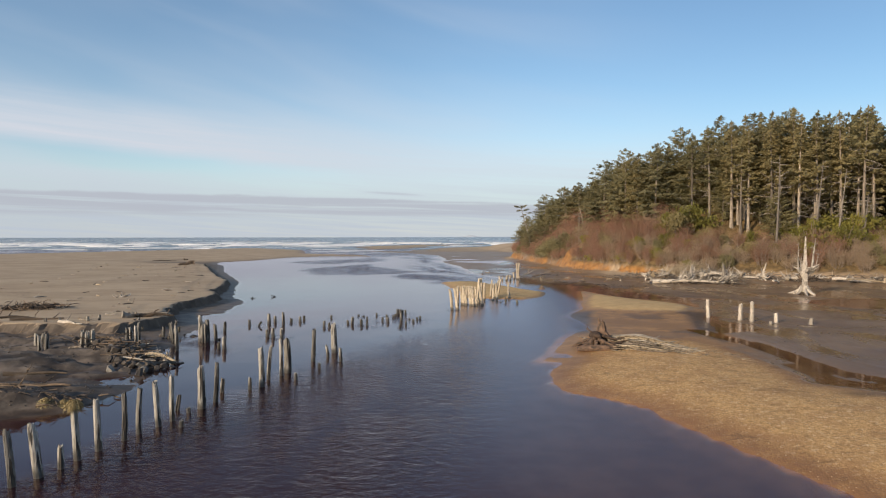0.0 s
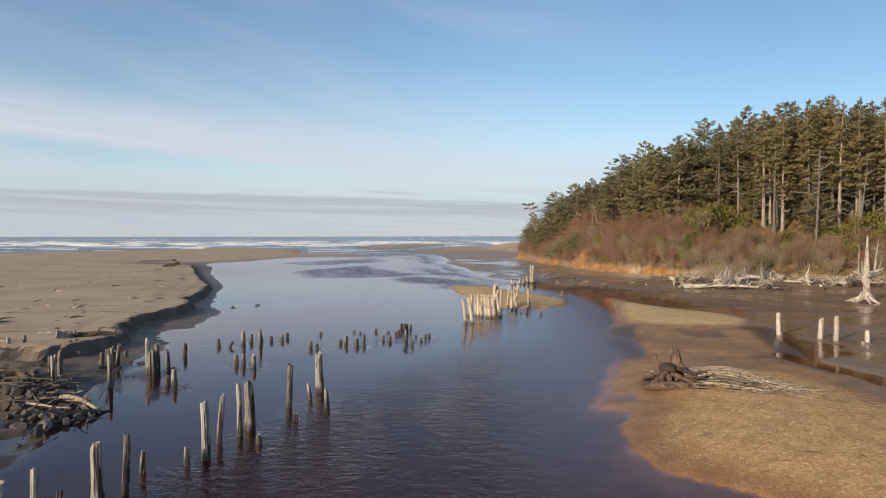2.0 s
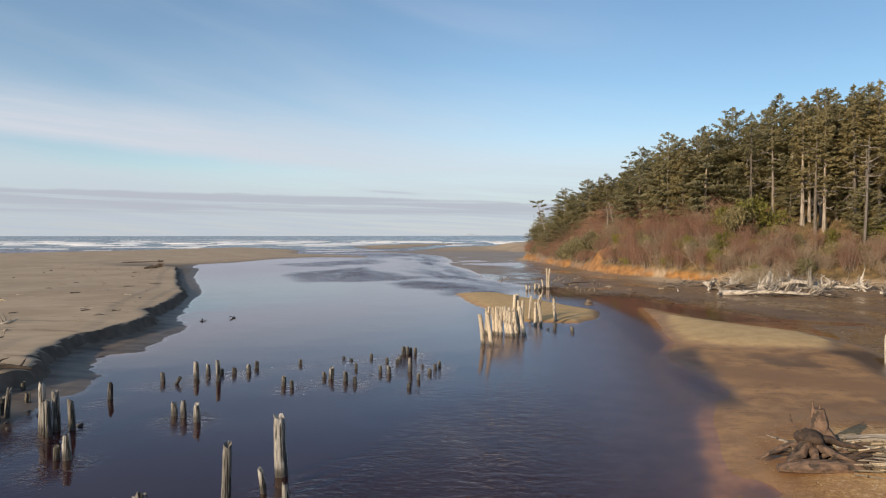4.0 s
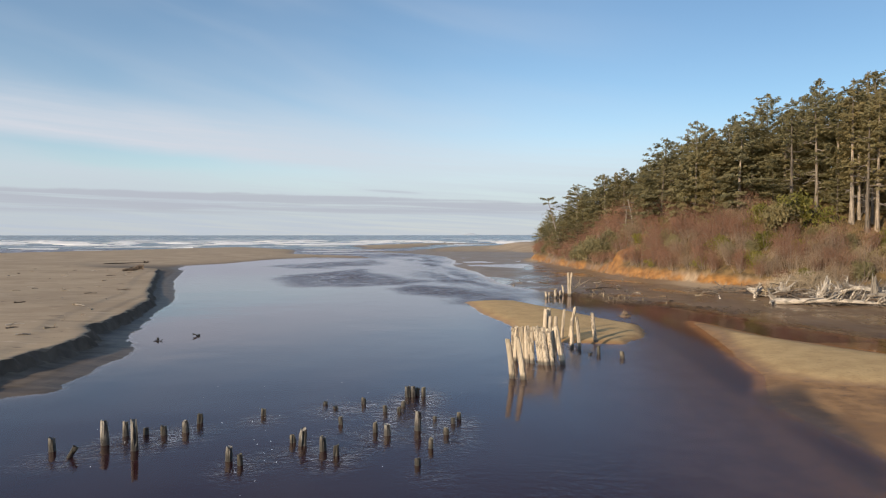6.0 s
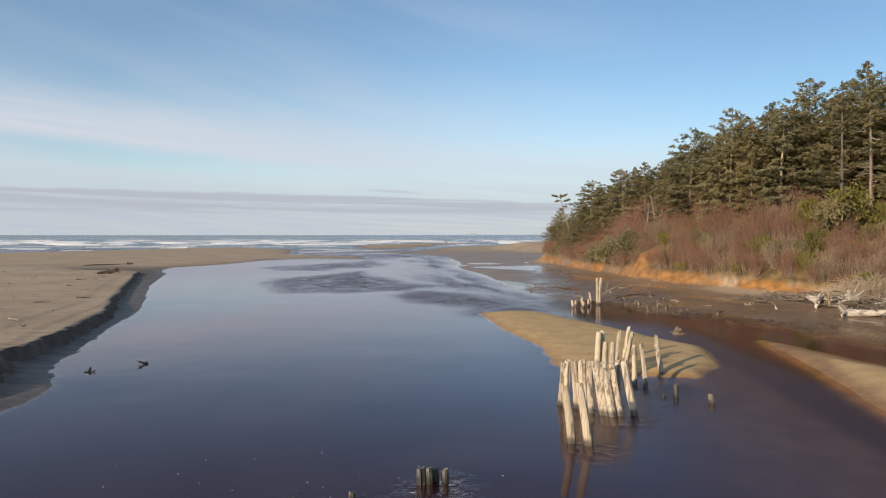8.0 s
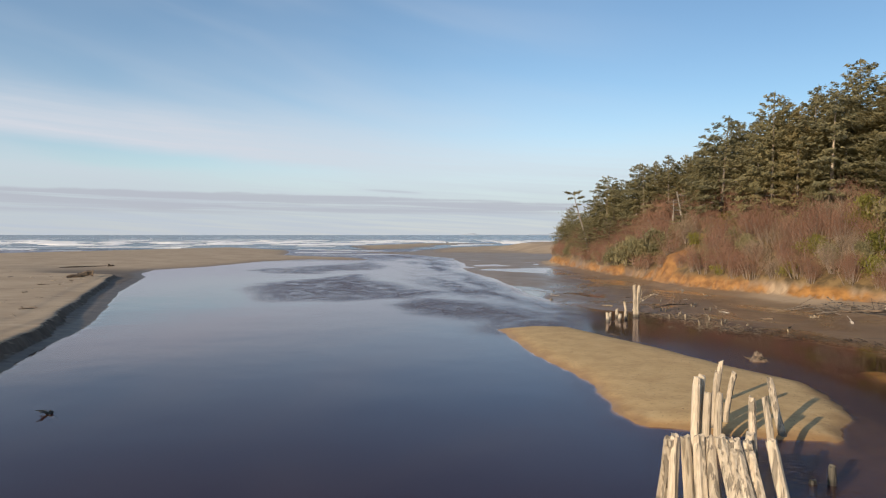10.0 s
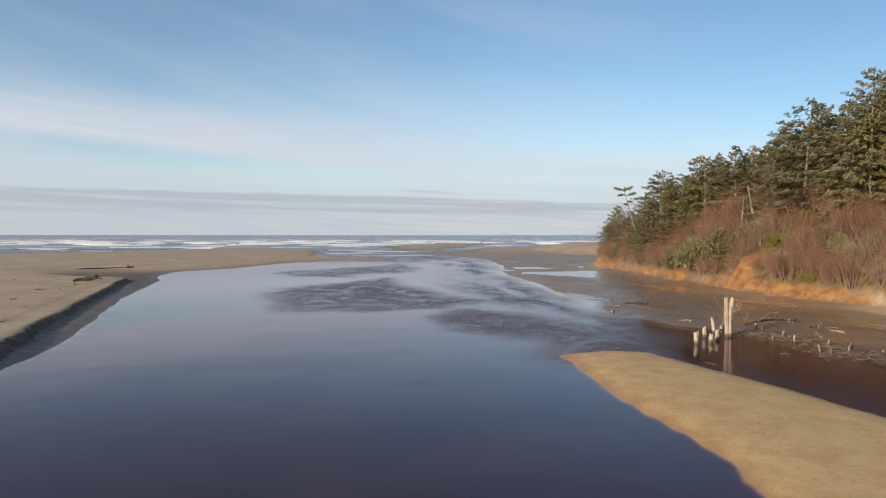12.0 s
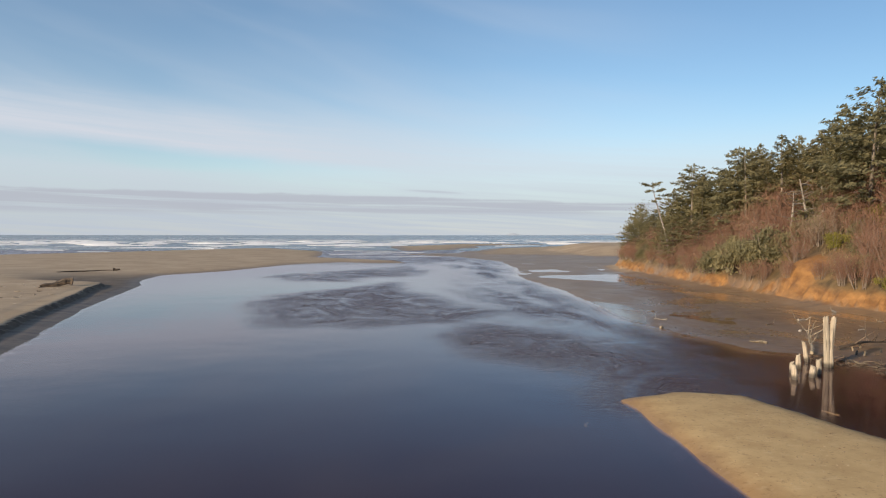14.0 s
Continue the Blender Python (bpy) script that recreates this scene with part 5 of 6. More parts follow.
for x, y, d in scatter(rng, 22, (36, 92, 96, 130), 8, 16, 2.2, places):      # young spruces between the trunks
    plant(rng.choice((0, 2, 3)), x, y, rng.uniform(5, 9), rng.uniform(0, 360), rng.uniform(0.9, 1.15), None, "young dark spruce growing between tall trunks")
for index, x, y, top in ((0, 47.2, 131.5, 28.2), (3, 55.0, 131.0, 30.4), (2, 51.0, 128.5, 27.4), (1, 60.0, 126.0, 30.0), (2, 43.2, 133.5, 25.4), (0, 63.5, 121.0, 30.0)):
    g = ground_z(x, y)
    plant(index, x, y, top - g, rng.uniform(0, 360), 0.95, g, "tall broad dark spruce standing over the edge of the wood")
# the small wind-bent outpost at the point
for index, x, y, top in ((7, 23.4, 206.5, 8.6), (8, 25.2, 203.5, 9.3), (7, 27.5, 201.5, 10.5), (8, 24.2, 195.0, 8.2), (7, 27.6, 190.0, 10.5), (0, 29.0, 207.5, 10.5), (7, 27.6, 178.4, 18.0), (8, 30.2, 182.0, 16.8), (1, 31.0, 187.5, 15.0), (2, 26.8, 210.5, 13.2), (0, 29.6, 209.5, 12.0),
                         (8, 32.0, 147.9, 11.5), (7, 35.2, 149.2, 14.0), (0, 38.4, 150.4, 17.5)):
    g = ground_z(x, y)
    plant(index, x, y, top - g, rng.uniform(0, 360), rng.uniform(0.9, 1.3), g)
for i, (x, y, hgt, rad, lean, reach) in enumerate(((53.5, 106.5, 15.5, 0.20, 0.03, 2.6), (58.6, 105.0, 14.5, 0.17, 0.10, 1.6), (62.5, 105.5, 13.0, 0.17, 0.12, 1.4), (30.5, 150.5, 6.0, 0.20, 0.06, 2.6),
                                                   (33.4, 148.5, 6.5, 0.18, -0.05, 2.2), (35.5, 141.0, 8.0, 0.18, 0.08, 2.4), (66.0, 104.5, 9.0, 0.2, 0.1, 1.2), (55.5, 109.5, 13.0, 0.2, 0.0, 2.0))):
    ob = dead_snag(700 + i, hgt, rad, lean, 22, reach)
    ob.matrix_basis = pose(x, y, ground_z(x, y), 0, 0, 0)
    tagged(ob, "grey dead tree with bare broken limbs on the slope", "dead tree", "dead trees on the slope")
def flag_tree(x, y, top):
    """A slender wind-bent tree: a crooked leaning trunk and a few flat wings of foliage streaming from its head."""
    rng = random.Random(561)
    tree = new("flag_tree")
    z0 = ground_z(x, y)
    tall = top - z0
    path = [Vector((-2.6 * u ** 1.5 + 0.12 * math.sin(7 * u), 0.3 * u, tall * u - (0.4 if u == 0 else 0))) for u in (0.0, 0.2, 0.4, 0.6, 0.8, 1.0)]
    V, F = [], []
    tube(V, F, path, [0.19, 0.16, 0.14, 0.12, 0.09, 0.04], 8, rng, 0.06, True)
    mesh_object("trunk", V, F, BARK_DEAD, tree, smooth=True)
    for u, dx, dz, ln in ((1.0, -1.0, 0.28, 1.9), (1.0, 0.9, 0.50, 1.5), (0.95, -1.0, -0.22, 1.3), (0.92, 1.0, 0.34, 2.0), (0.98, 0.1, 0.8, 0.8), (0.84, 0.9, -0.1, 0.9), (0.78, -0.9, 0.35, 0.8)):
        i = min(4, int(u * 5))
        p = path[i].lerp(path[i + 1], u * 5 - i)
        d = Vector((dx, rng.uniform(-0.4, 0.4), dz)).normalized()
        V, F = [], []
        tube(V, F, [p, p + d * ln * 0.5 + Vector((0, 0, 0.08)), p + d * ln], [0.05, 0.035, 0.01], 5, None, 0, False)
        limb = mesh_object("limb", V, F, BARK_DEAD, tree)
        V, F = [], []
        for _ in range(int(90 * ln)):
            v = 0.35 + 0.65 * rng.random()
            q = p + d * (ln * v) + Vector((rng.gauss(0, 0.16), rng.gauss(0, 0.25), rng.gauss(0.06, 0.09)))
            al = (d + Vector((rng.gauss(0, 0.5), rng.gauss(0, 0.5), rng.gauss(0, 0.2)))).normalized() * rng.uniform(0.2, 0.42)
            cards(V, F, q, al, al.cross(Vector((rng.gauss(0, 1), rng.gauss(0, 1), 0.6))).normalized() * 0.12)
        fast_mesh("foliage", [tuple(v) for v in V], F, NEEDLE_DARK, limb)
    tree.matrix_basis = pose(x, y, z0)
    tagged(tree, "slender wind-bent tree with thin flat wings of foliage leaning seaward", "tree")


flag_tree(23.2, 175.4, 14.2)
ivy = leafy_bush(650, 6.4, 0.6, BROOM, 900)
ivy.matrix_basis = pose(58.5, 104.7, ground_z(58.5, 104.7))
tagged(ivy, "yellow-green ivy growing up round a dead trunk", "ivy")
for index, x, y, top in ((7, 22.9, 171.6, 8.6), (8, 24.6, 172.8, 9.4), (2, 23.4, 180.5, 9.0), (7, 25.6, 168.8, 9.6)):
    plant(index, x, y, top - ground_z(x, y), 70 * x % 360, 1.25, None, "low wind-pruned dark spruce on the headland")
for i, (x, y, hgt, lean) in enumerate(((31.0, 147.5, 6.6, 0.35), (32.4, 149.0, 7.4, -0.30), (36.0, 143.0, 8.6, 0.10))):
    ob = dead_snag(740 + i, hgt, 0.24, lean, 30, 3.4, DRIFT)
    ob.matrix_basis = pose(x, y, ground_z(x, y), 0, 0, 25 * i)
    tagged(ob, "bleached white dead tree with spreading bare limbs among the thickets", "dead tree", "dead trees on the slope")

# ---- thickets along the foot of the hill ----
SHRUBS = [bare_shrub(600 + s, (5.2, 4.4, 4.2, 4.8)[s], (2.0, 2.2, 1.8, 2.4)[s], (TWIG_RED, TWIG_RED, TWIG_TAN, TWIG_RED)[s], 17) for s in range(4)]
BUSHES = [leafy_bush(620 + s, 2.6, 1.5, (BROOM, NEEDLE_OLIVE, NEEDLE_DARK)[s]) for s in range(3)]
planted = set()
round_bush = leafy_bush(640, 13.2 - ground_z(26.0, 207.5), 3.3, NEEDLE_DARK, 3200)
round_bush.matrix_basis = pose(26.0, 207.5, ground_z(26.0, 207.5))
tagged(round_bush, "big rounded dark evergreen bush on the point of the headland", "bush")


def set_out(proto, x, y, size, turn, label, category, group, tilt=0.0, sink=0.0):
    m = pose(x, y, ground_z(x, y) - sink, tilt, 0, turn)
    ob = proto if proto.name not in planted else copy_thing(proto, m)
    planted.add(proto.name)
    ob.matrix_basis = m
    ob.scale = (size, size, size)
    return tagged(ob, label, category, group)


taken = []
for x, y, d in scatter(rng, 80, (34, 82, 97, 120), 0.8, 9, 1.8, taken):
    kind = rng.choice((0, 0, 1, 2))
    if rng.random() < 0.6:
        set_out(SHRUBS[rng.choice((0, 2, 0, 3, 2))], x, y, rng.uniform(0.6, 0.9), rng.uniform(0, 360), "leafless tan-brown willow thicket above the driftwood", "shrub", "leafless thickets of the slope")
    else:
        set_out(BUSHES[kind], x, y, rng.uniform(0.6, 1.1), rng.uniform(0, 360), "yellow-green evergreen bush below the wood" if kind == 0 else "dull green evergreen bush below the wood", "bush", "evergreen bushes of the slope")
for x, y, d in scatter(rng, 50, (20, 44, 118, 212), 0.6, 9, 1.9, taken):
    kind = rng.choice((0, 1, 2, 2)) if y < 160 else rng.choice((1, 2, 2))
    set_out(BUSHES[kind], x, y, rng.uniform(0.5, 0.9), rng.uniform(0, 360), "dull green evergreen bush on the clay slope", "bush", "evergreen bushes of the slope")
for x, y, d in scatter(rng, 220, (20, 62, 104, 208), 0.4, 12.5, 1.6, taken):
    kind = rng.choice((0, 1, 3, 3, 0, 1, 2)) if y > 114 else rng.choice((0, 2, 3))
    if 133.4 < y < 142.4 and d < 4.4:
        continue
    if y > 172 and d > 9 or y < 122 and d > 6.5 or abs((y - 146.0) * 0.949 - (x - 26.0) * 0.316) < 2.0 and d > 1.2:
        continue
    size = rng.uniform(0.75, 1.1) * (0.72 if y > 165 else 0.95) * (0.7 + 0.3 * min(1, d / 5))
    set_out(SHRUBS[kind], x, y, size, rng.uniform(0, 360), "leafless reddish-brown alder thicket on the slope" if kind != 2 else "leafless tan willow thicket above the driftwood",
            "shrub", "leafless thickets of the slope")

for x, y, d in scatter(rng, 46, (22, 46, 106, 176), 0.25, 2.2, 1.0, taken):      # low growth hanging over the clay
    if rng.random() < 0.65:
        set_out(SHRUBS[rng.choice((1, 3))], x, y, rng.uniform(0.34, 0.56), rng.uniform(0, 360), "low leafless brown thicket hanging over the clay bank", "shrub", "leafless thickets of the slope")
    else:
        set_out(BUSHES[rng.choice((0, 1))], x, y, rng.uniform(0.35, 0.6), rng.uniform(0, 360), "low dull green bush hanging over the clay bank", "bush", "evergreen bushes of the slope")
for x, y, d in scatter(rng, 54, (40, 92, 92, 128), 3.6, 11, 1.5, taken):
    set_out(BUSHES[0 if x > 46 or rng.random() < 0.3 else 1], x, y, rng.uniform(1.1, 1.9), rng.uniform(0, 360), "yellow-green broom bush at the foot of the tall trunks", "bush", "evergreen bushes of the slope")
for x, y, size in ((24.7, 150.2, 1.5), (25.7, 147.6, 1.3), (24.3, 153.2, 1.3), (26.6, 148.2, 1.6), (28.4, 147.2, 1.4), (30.2, 147.6, 1.5), (33.0, 148.6, 1.3), (23.6, 156.0, 1.1)):
    set_out(BUSHES[2], x, y, size, rng.uniform(0, 360), "dense dark evergreen bush at the foot of the clay slope", "bush", "evergreen bushes of the slope")
for x, y, size in ((31.2, 152.6, 1.25), (33.4, 154.4, 1.3), (33.0, 157.0, 1.3), (30.4, 156.2, 1.2), (33.2, 144.4, 1.25), (37.2, 143.2, 1.4), (39.2, 139.0, 1.4), (36.4, 138.2, 1.3), (40.8, 134.2, 1.35)):
    set_out(SHRUBS[rng.choice((0, 1, 3))], x, y, size, rng.uniform(0, 360), "tall leafless reddish-brown alder thicket high on the slope", "shrub", "leafless thickets of the slope")


def rough_grass(rng):
    """Dead grass and litter over the slope and along its foot."""
    V, F = [], []
    xs = np.array([rng.uniform(20, 90) for _ in range(26000)])
    ys = np.array([rng.uniform(92, 212) for _ in range(26000)])
    hh, mk = land(xs, ys)
    dd = inside(HILL, xs, ys)
    for x, y, z, d, cl in zip(xs, ys, hh, dd, mk["clay"]):
        if not 1.7 < d < 16 or rng.random() < cl * 1.5:
            continue
        for _ in range(3):
            p = Vector((x + rng.uniform(-.3, .3), y + rng.uniform(-.3, .3), z - 0.05))
            up = Vector((rng.gauss(0, 0.35), rng.gauss(0, 0.35), 1)) * rng.uniform(0.25, 0.75)
            a = rng.uniform(0, 6.28)
            w = Vector((math.cos(a), math.sin(a), 0)) * rng.uniform(0.03, 0.07)
            b = len(V)
            V += [p - w, p + w, p + up]
            F.append((b, b + 1, b + 2))
    ob = fast_mesh("dead_grass", [tuple(v) for v in V], F, STRAW)
    tagged(ob, "dead straw-coloured grass and litter on the slope", "grass", kind="stuff")


rough_grass(random.Random(81))

# ---- driftwood, roots, stones ----
def driftlog(x, y, length, radius, turn, mat, label, roots=0, stubs=3, tilt=0.0, lift=0.0, seed=0, group="driftwood of the strand", z=None):
    """A stranded log: bent, tapering, with broken branch stubs and, where it was torn out, a root plate."""
    rng = random.Random(seed * 13 + int(7 * x + 3 * y))
    log = new("driftwood_log")
    V, F = [], []
    n = 12
    b1, b2 = rng.choice((-1, 1)) * rng.uniform(0.02, 0.06) * length, rng.uniform(0.0, 0.03) * length
    p1, p2 = rng.uniform(0, 6), rng.uniform(0, 6)
    ax = lambda u: Vector((length * (u - 0.5), b1 * math.sin(3.1 * u) + 0.009 * length * math.sin(9 * u + p1), b2 * math.sin(3.1 * u) + 0.25 * radius * math.sin(8 * u + p2)))
    tube(V, F, [ax(i / n) for i in range(n + 1)], [radius * (1 - 0.72 * i / n) * (1.3 if i == 0 and roots else 1) * rng.uniform(0.9, 1.08) for i in range(n + 1)], 10, rng, 0.06, True, 0.14)
    mesh_object("log", V, F, mat, log, smooth=False)
    for _ in range(stubs):
        V, F = [], []
        u = rng.uniform(0.25, 0.95)
        p = ax(u)
        a = rng.uniform(-1.2, 1.2)
        d = Vector((rng.uniform(0.1, 0.8), math.sin(a), abs(math.cos(a)) * 0.9)).normalized()
        ln = rng.uniform(0.3, 1.0) * min(2.2, 0.22 * length + 0.3)
        tube(V, F, [p, p + d * ln * 0.6 + Vector((0, 0, 0.05)), p + d * ln + Vector((rng.uniform(-.2, .2), rng.uniform(-.2, .2), rng.uniform(-.1, .2)))],
             [radius * 0.3, radius * 0.2, 0.012], 5, None, 0, False)
        mesh_object("branch_stub", V, F, mat, log)
    for r in range(roots):
        V, F = [], []
        a = 2 * math.pi * r / roots + rng.uniform(-0.3, 0.3)
        p = ax(0)
        ln = rng.uniform(0.7, 1.3) * radius * 4.2
        d = Vector((-0.35, math.cos(a), math.sin(a)))
        e = p + d * ln + Vector((rng.uniform(-.5, .1), rng.uniform(-.3, .3), rng.uniform(-.3, .3))) * ln * 0.5
        tube(V, F, [p + Vector((radius, 0, 0)), p + d * ln * 0.35, p + d * ln * 0.7 + Vector((rng.uniform(-.2, .2),) * 3), e], [radius * 0.55, radius * 0.42, radius * 0.26, 0.015], 6, rng, 0.1, False)
        mesh_object("root", V, F, mat, log)
    zz = ground_z(x, y) if z is None else z
    log.matrix_basis = pose(x, y, zz + radius * 0.7 + lift, 0, tilt, turn)
    return tagged(log, label, "driftwood", group)


def stump(x, y, z, radius, height, mat, label, seed, tilt=0.0, turn=0.0, reach=2.4):
    """A torn-out stump: a short broken bole on a wheel of crooked roots."""
    rng = random.Random(seed * 91)
    ob = new("tree_stump")
    V, F = [], []
    lx, ly = rng.uniform(-.12, .12) * height, rng.uniform(-.12, .12) * height
    tube(V, F, [(0, 0, -0.1), (0.1 * lx, 0, height * 0.2), (0.3 * lx, 0.3 * ly, height * 0.42), (0.6 * lx, 0.6 * ly, height * 0.68), (lx, ly, height * 0.92)],
         [radius * 1.25, radius * 0.85, radius * 0.62, radius * 0.42, radius * 0.10], 10, rng, 0.12, True, 0.28)
    for _ in range(5):      # long shards where the bole snapped
        a = rng.uniform(0, 6.28)
        c, s = math.cos(a) * radius, math.sin(a) * radius
        tip = height * rng.uniform(0.55, 1.08)
        tube(V, F, [(0.6 * c, 0.6 * s, height * 0.15), (0.6 * c + 0.4 * lx, 0.6 * s + 0.4 * ly, tip * 0.6), (0.7 * c + lx, 0.7 * s + ly, tip)], [radius * 0.4, radius * 0.26, 0.015], 6, rng, 0.15, False)
    mesh_object("bole", V, F, mat, ob)
    for i in range(17):
        V, F = [], []
        a = 2 * math.pi * i / 17 + rng.uniform(-0.3, 0.3)
        d = Vector((math.cos(a), math.sin(a), 0))
        ln = radius * reach * rng.uniform(0.7, 1.5)
        p1 = d * radius * 0.7 + Vector((0, 0, radius * rng.uniform(0.1, 0.5)))
        p2 = d * ln * 0.6 + Vector((rng.uniform(-.2, .2) * ln, rng.uniform(-.2, .2) * ln, radius * rng.uniform(-0.2, 0.7)))
        p3 = d * ln + Vector((rng.uniform(-.3, .3) * ln, rng.uniform(-.3, .3) * ln, radius * rng.uniform(-0.6, 0.7)))
        tube(V, F, [(0, 0, radius * 0.3), p1, p2, p3], [radius * 0.5, radius * 0.4, radius * 0.22, 0.015], 6, rng, 0.12, False)
        mesh_object("root", V, F, mat, ob)
    ob.matrix_basis = pose(x, y, z, 0, tilt, turn)
    return tagged(ob, label, "stump", "uprooted stumps")


# the big bleached trunk with its root plate, and its companions on the strand
driftlog(35.0, 92.6, 11.0, 0.30, -18, DRIFT, "huge bleached fallen trunk with spiky branch stubs on the mudflat", 9, 30, 0, 0.1, 1)
for i, (x, y, r, hgt, tilt, turn) in enumerate(((36.2, 97.0, 0.48, 2.4, 12, 30), (33.0, 98.6, 0.42, 1.6, 70, 100), (40.8, 96.2, 0.42, 2.3, -10, 60), (31.0, 100.2, 0.36, 1.3, 75, 140), (38.4, 98.2, 0.36, 1.2, 80, -60),
                                                (46.0, 95.2, 0.36, 1.2, 72, 200), (50.5, 93.2, 0.40, 1.4, 80, 120), (43.4, 96.5, 0.34, 1.2, 60, 260), (35.0, 95.4, 0.34, 1.3, 84, 20))):
    stump(x, y, ground_z(x, y) + r * (0.3 if abs(tilt) < 30 else 1.5), r, hgt, DRIFT, "bleached upturned stump with splayed crooked roots", 10 + i, tilt, turn, 3.2)
rng = random.Random(17)
for i in range(46):
    u = i / 45
    x = 30 + 42 * u + rng.uniform(-1.5, 1.5)
    y = float(np.interp(x, [30, 41, 50, 60, 75], [101, 97, 93, 90, 86])) + rng.uniform(-3.5, 5.0)
    ln = rng.uniform(1.8, 7.5)
    mat, word = rng.choice(((DRIFT, "bleached silvery driftwood log on the strand"), (DRIFT, "bleached silvery driftwood log on the strand"), (DRIFT_BROWN, "brown driftwood log on the strand"), (STICK, "tan driftwood log on the strand")))
    driftlog(x, y, ln, rng.uniform(0.10, 0.26), rng.uniform(-40, 40) + rng.choice((0, 0, 90)), mat, word, rng.choice((0, 0, 0, 7)), rng.randint(2, 8), rng.uniform(-8, 8), rng.uniform(0, 0.35), 20 + i)


def wrack(rng, count, path, width, mat, label, lo=0.4, hi=1.8, rise=0.25, thick=0.022, name="driftwood_sticks"):
    """A drift of sticks and branches along a line."""
    V, F = [], []
    px, py = zip(*path)
    for _ in range(count):
        u = rng.random() * (len(path) - 1)
        i = int(u)
        f = u - i
        x = px[i] + (px[min(i + 1, len(px) - 1)] - px[i]) * f + rng.gauss(0, width)
        y = py[i] + (py[min(i + 1, len(py) - 1)] - py[i]) * f + rng.gauss(0, width)
        z = max(ground_z(x, y), 0.0) + abs(rng.gauss(0, rise)) + 0.02
        a = rng.uniform(0, 6.28)
        ln = rng.uniform(lo, hi)
        d = Vector((math.cos(a), math.sin(a), rng.gauss(0, 0.25))) * ln
        p = Vector((x, y, z))
        r = rng.uniform(0.5, 1.6) * thick
        tube(V, F, [p - d * 0.5, p + Vector((rng.uniform(-.08, .08), rng.uniform(-.08, .08), rng.uniform(0, .1))), p + d * 0.5], [r, r * 0.9, r * 0.5], 4, None, 0, False)
    ob = mesh_object(name, V, F, mat)
    return tagged(ob, label, "driftwood", kind="stuff")


wrack(random.Random(5), 420, [(29, 108), (33, 101), (42, 97), (52, 95), (62, 92), (76, 88)], 1.6, DRIFT_GREY, "tangle of grey sticks and branches on the strand", 0.6, 2.8, 0.35, 0.035)
wrack(random.Random(51), 150, [(30.5, 94.2), (34, 93.0), (38, 91.6), (41, 90.6)], 0.5, DRIFT_GREY, "broken grey branches and roots along the fallen trunk", 0.7, 2.2, 0.5, 0.04)
wrack(random.Random(6), 330, [(12.6, 105.5), (14.6, 104), (15.6, 101.5), (15.4, 98), (16.4, 95.4)], 0.95, DRIFT_BROWN, "fine litter of brown sticks heaped along the debris bar", 0.2, 0.8, 0.06, 0.018)
wrack(random.Random(62), 120, [(13.4, 104.6), (15.4, 102), (15.2, 98.6), (16.8, 95.2)], 0.8, STICK, "scattered tan sticks along the debris bar", 0.2, 0.9, 0.07, 0.018)
wrack(random.Random(61), 160, [(16.4, 95.4), (18.6, 94.0), (21, 91.0), (25, 86.5)], 0.7, DRIFT_BROWN, "thin litter of brown sticks on the mud", 0.2, 0.8, 0.05, 0.02)
driftlog(13.6, 110.2, 6.6, 0.10, 68, STICK, "mossy tan branch leaning against the pale piles", 0, 10, -4, 0.25, 31, "branches of the debris bar")
driftlog(17.0, 109.6, 5.2, 0.10, 22, DRIFT_BROWN, "thin brown branch lying on the debris bar", 0, 8, 0, 0.1, 32, "branches of the debris bar")
for i in range(22):      # scraps of bark and weed left on the wet mud
    driftlog(random.Random(900 + i).uniform(7, 27), random.Random(950 + i).uniform(96, 128), random.Random(980 + i).uniform(0.3, 1.1), random.Random(990 + i).uniform(0.05, 0.11), 37 * i % 180,
             (STICK, DRIFT_BROWN, DRIFT)[i % 3], ("scrap of tan driftwood on the wet mud", "scrap of brown driftwood on the wet mud", "scrap of bleached driftwood on the wet mud")[i % 3], 0, 1, 0, -0.02, 400 + i, "scraps on the mudflat")


def brush_heap(x, y, wide, deep, tall, count, seed, mat, label):
    """A heap of fine dead brushwood, thin arching twigs thrown together."""
    rng = random.Random(seed)
    V, F = [], []
    for _ in range(count):
        a = rng.uniform(0, 6.28)
        q = rng.random() ** 0.5
        cx, cy = math.cos(a) * q * wide, math.sin(a) * q * deep
        p = Vector((x + cx, y + cy, ground_z(x + cx, y + cy) + tall * (1 - q * q) * rng.uniform(0.0, 0.8)))
        d = Vector((cx * 0.25 + rng.gauss(0, 0.5), cy * 0.25 + rng.gauss(0, 0.5), rng.uniform(0.0, 0.9))).normalized()
        ln = rng.uniform(0.7, 2.2)
        e = d * ln
        tube(V, F, [p, p + e * 0.5 + Vector((0, 0, 0.1 * ln)), p + e - Vector((0, 0, 0.15 * ln))], [rng.uniform(0.012, 0.028), 0.012, 0.005], 3, None, 0, False)
    return tagged(mesh_object("brushwood_heap", V, F, mat), label, "brushwood", kind="stuff")


brush_heap(38.2, 104.6, 3.4, 2.0, 2.1, 1300, 7, STICK, "heap of fine grey-tan brushwood at the foot of the slope")
brush_heap(41.5, 100.0, 2.6, 1.6, 1.0, 500, 8, DRIFT, "low heap of bleached brushwood behind the fallen trunk")



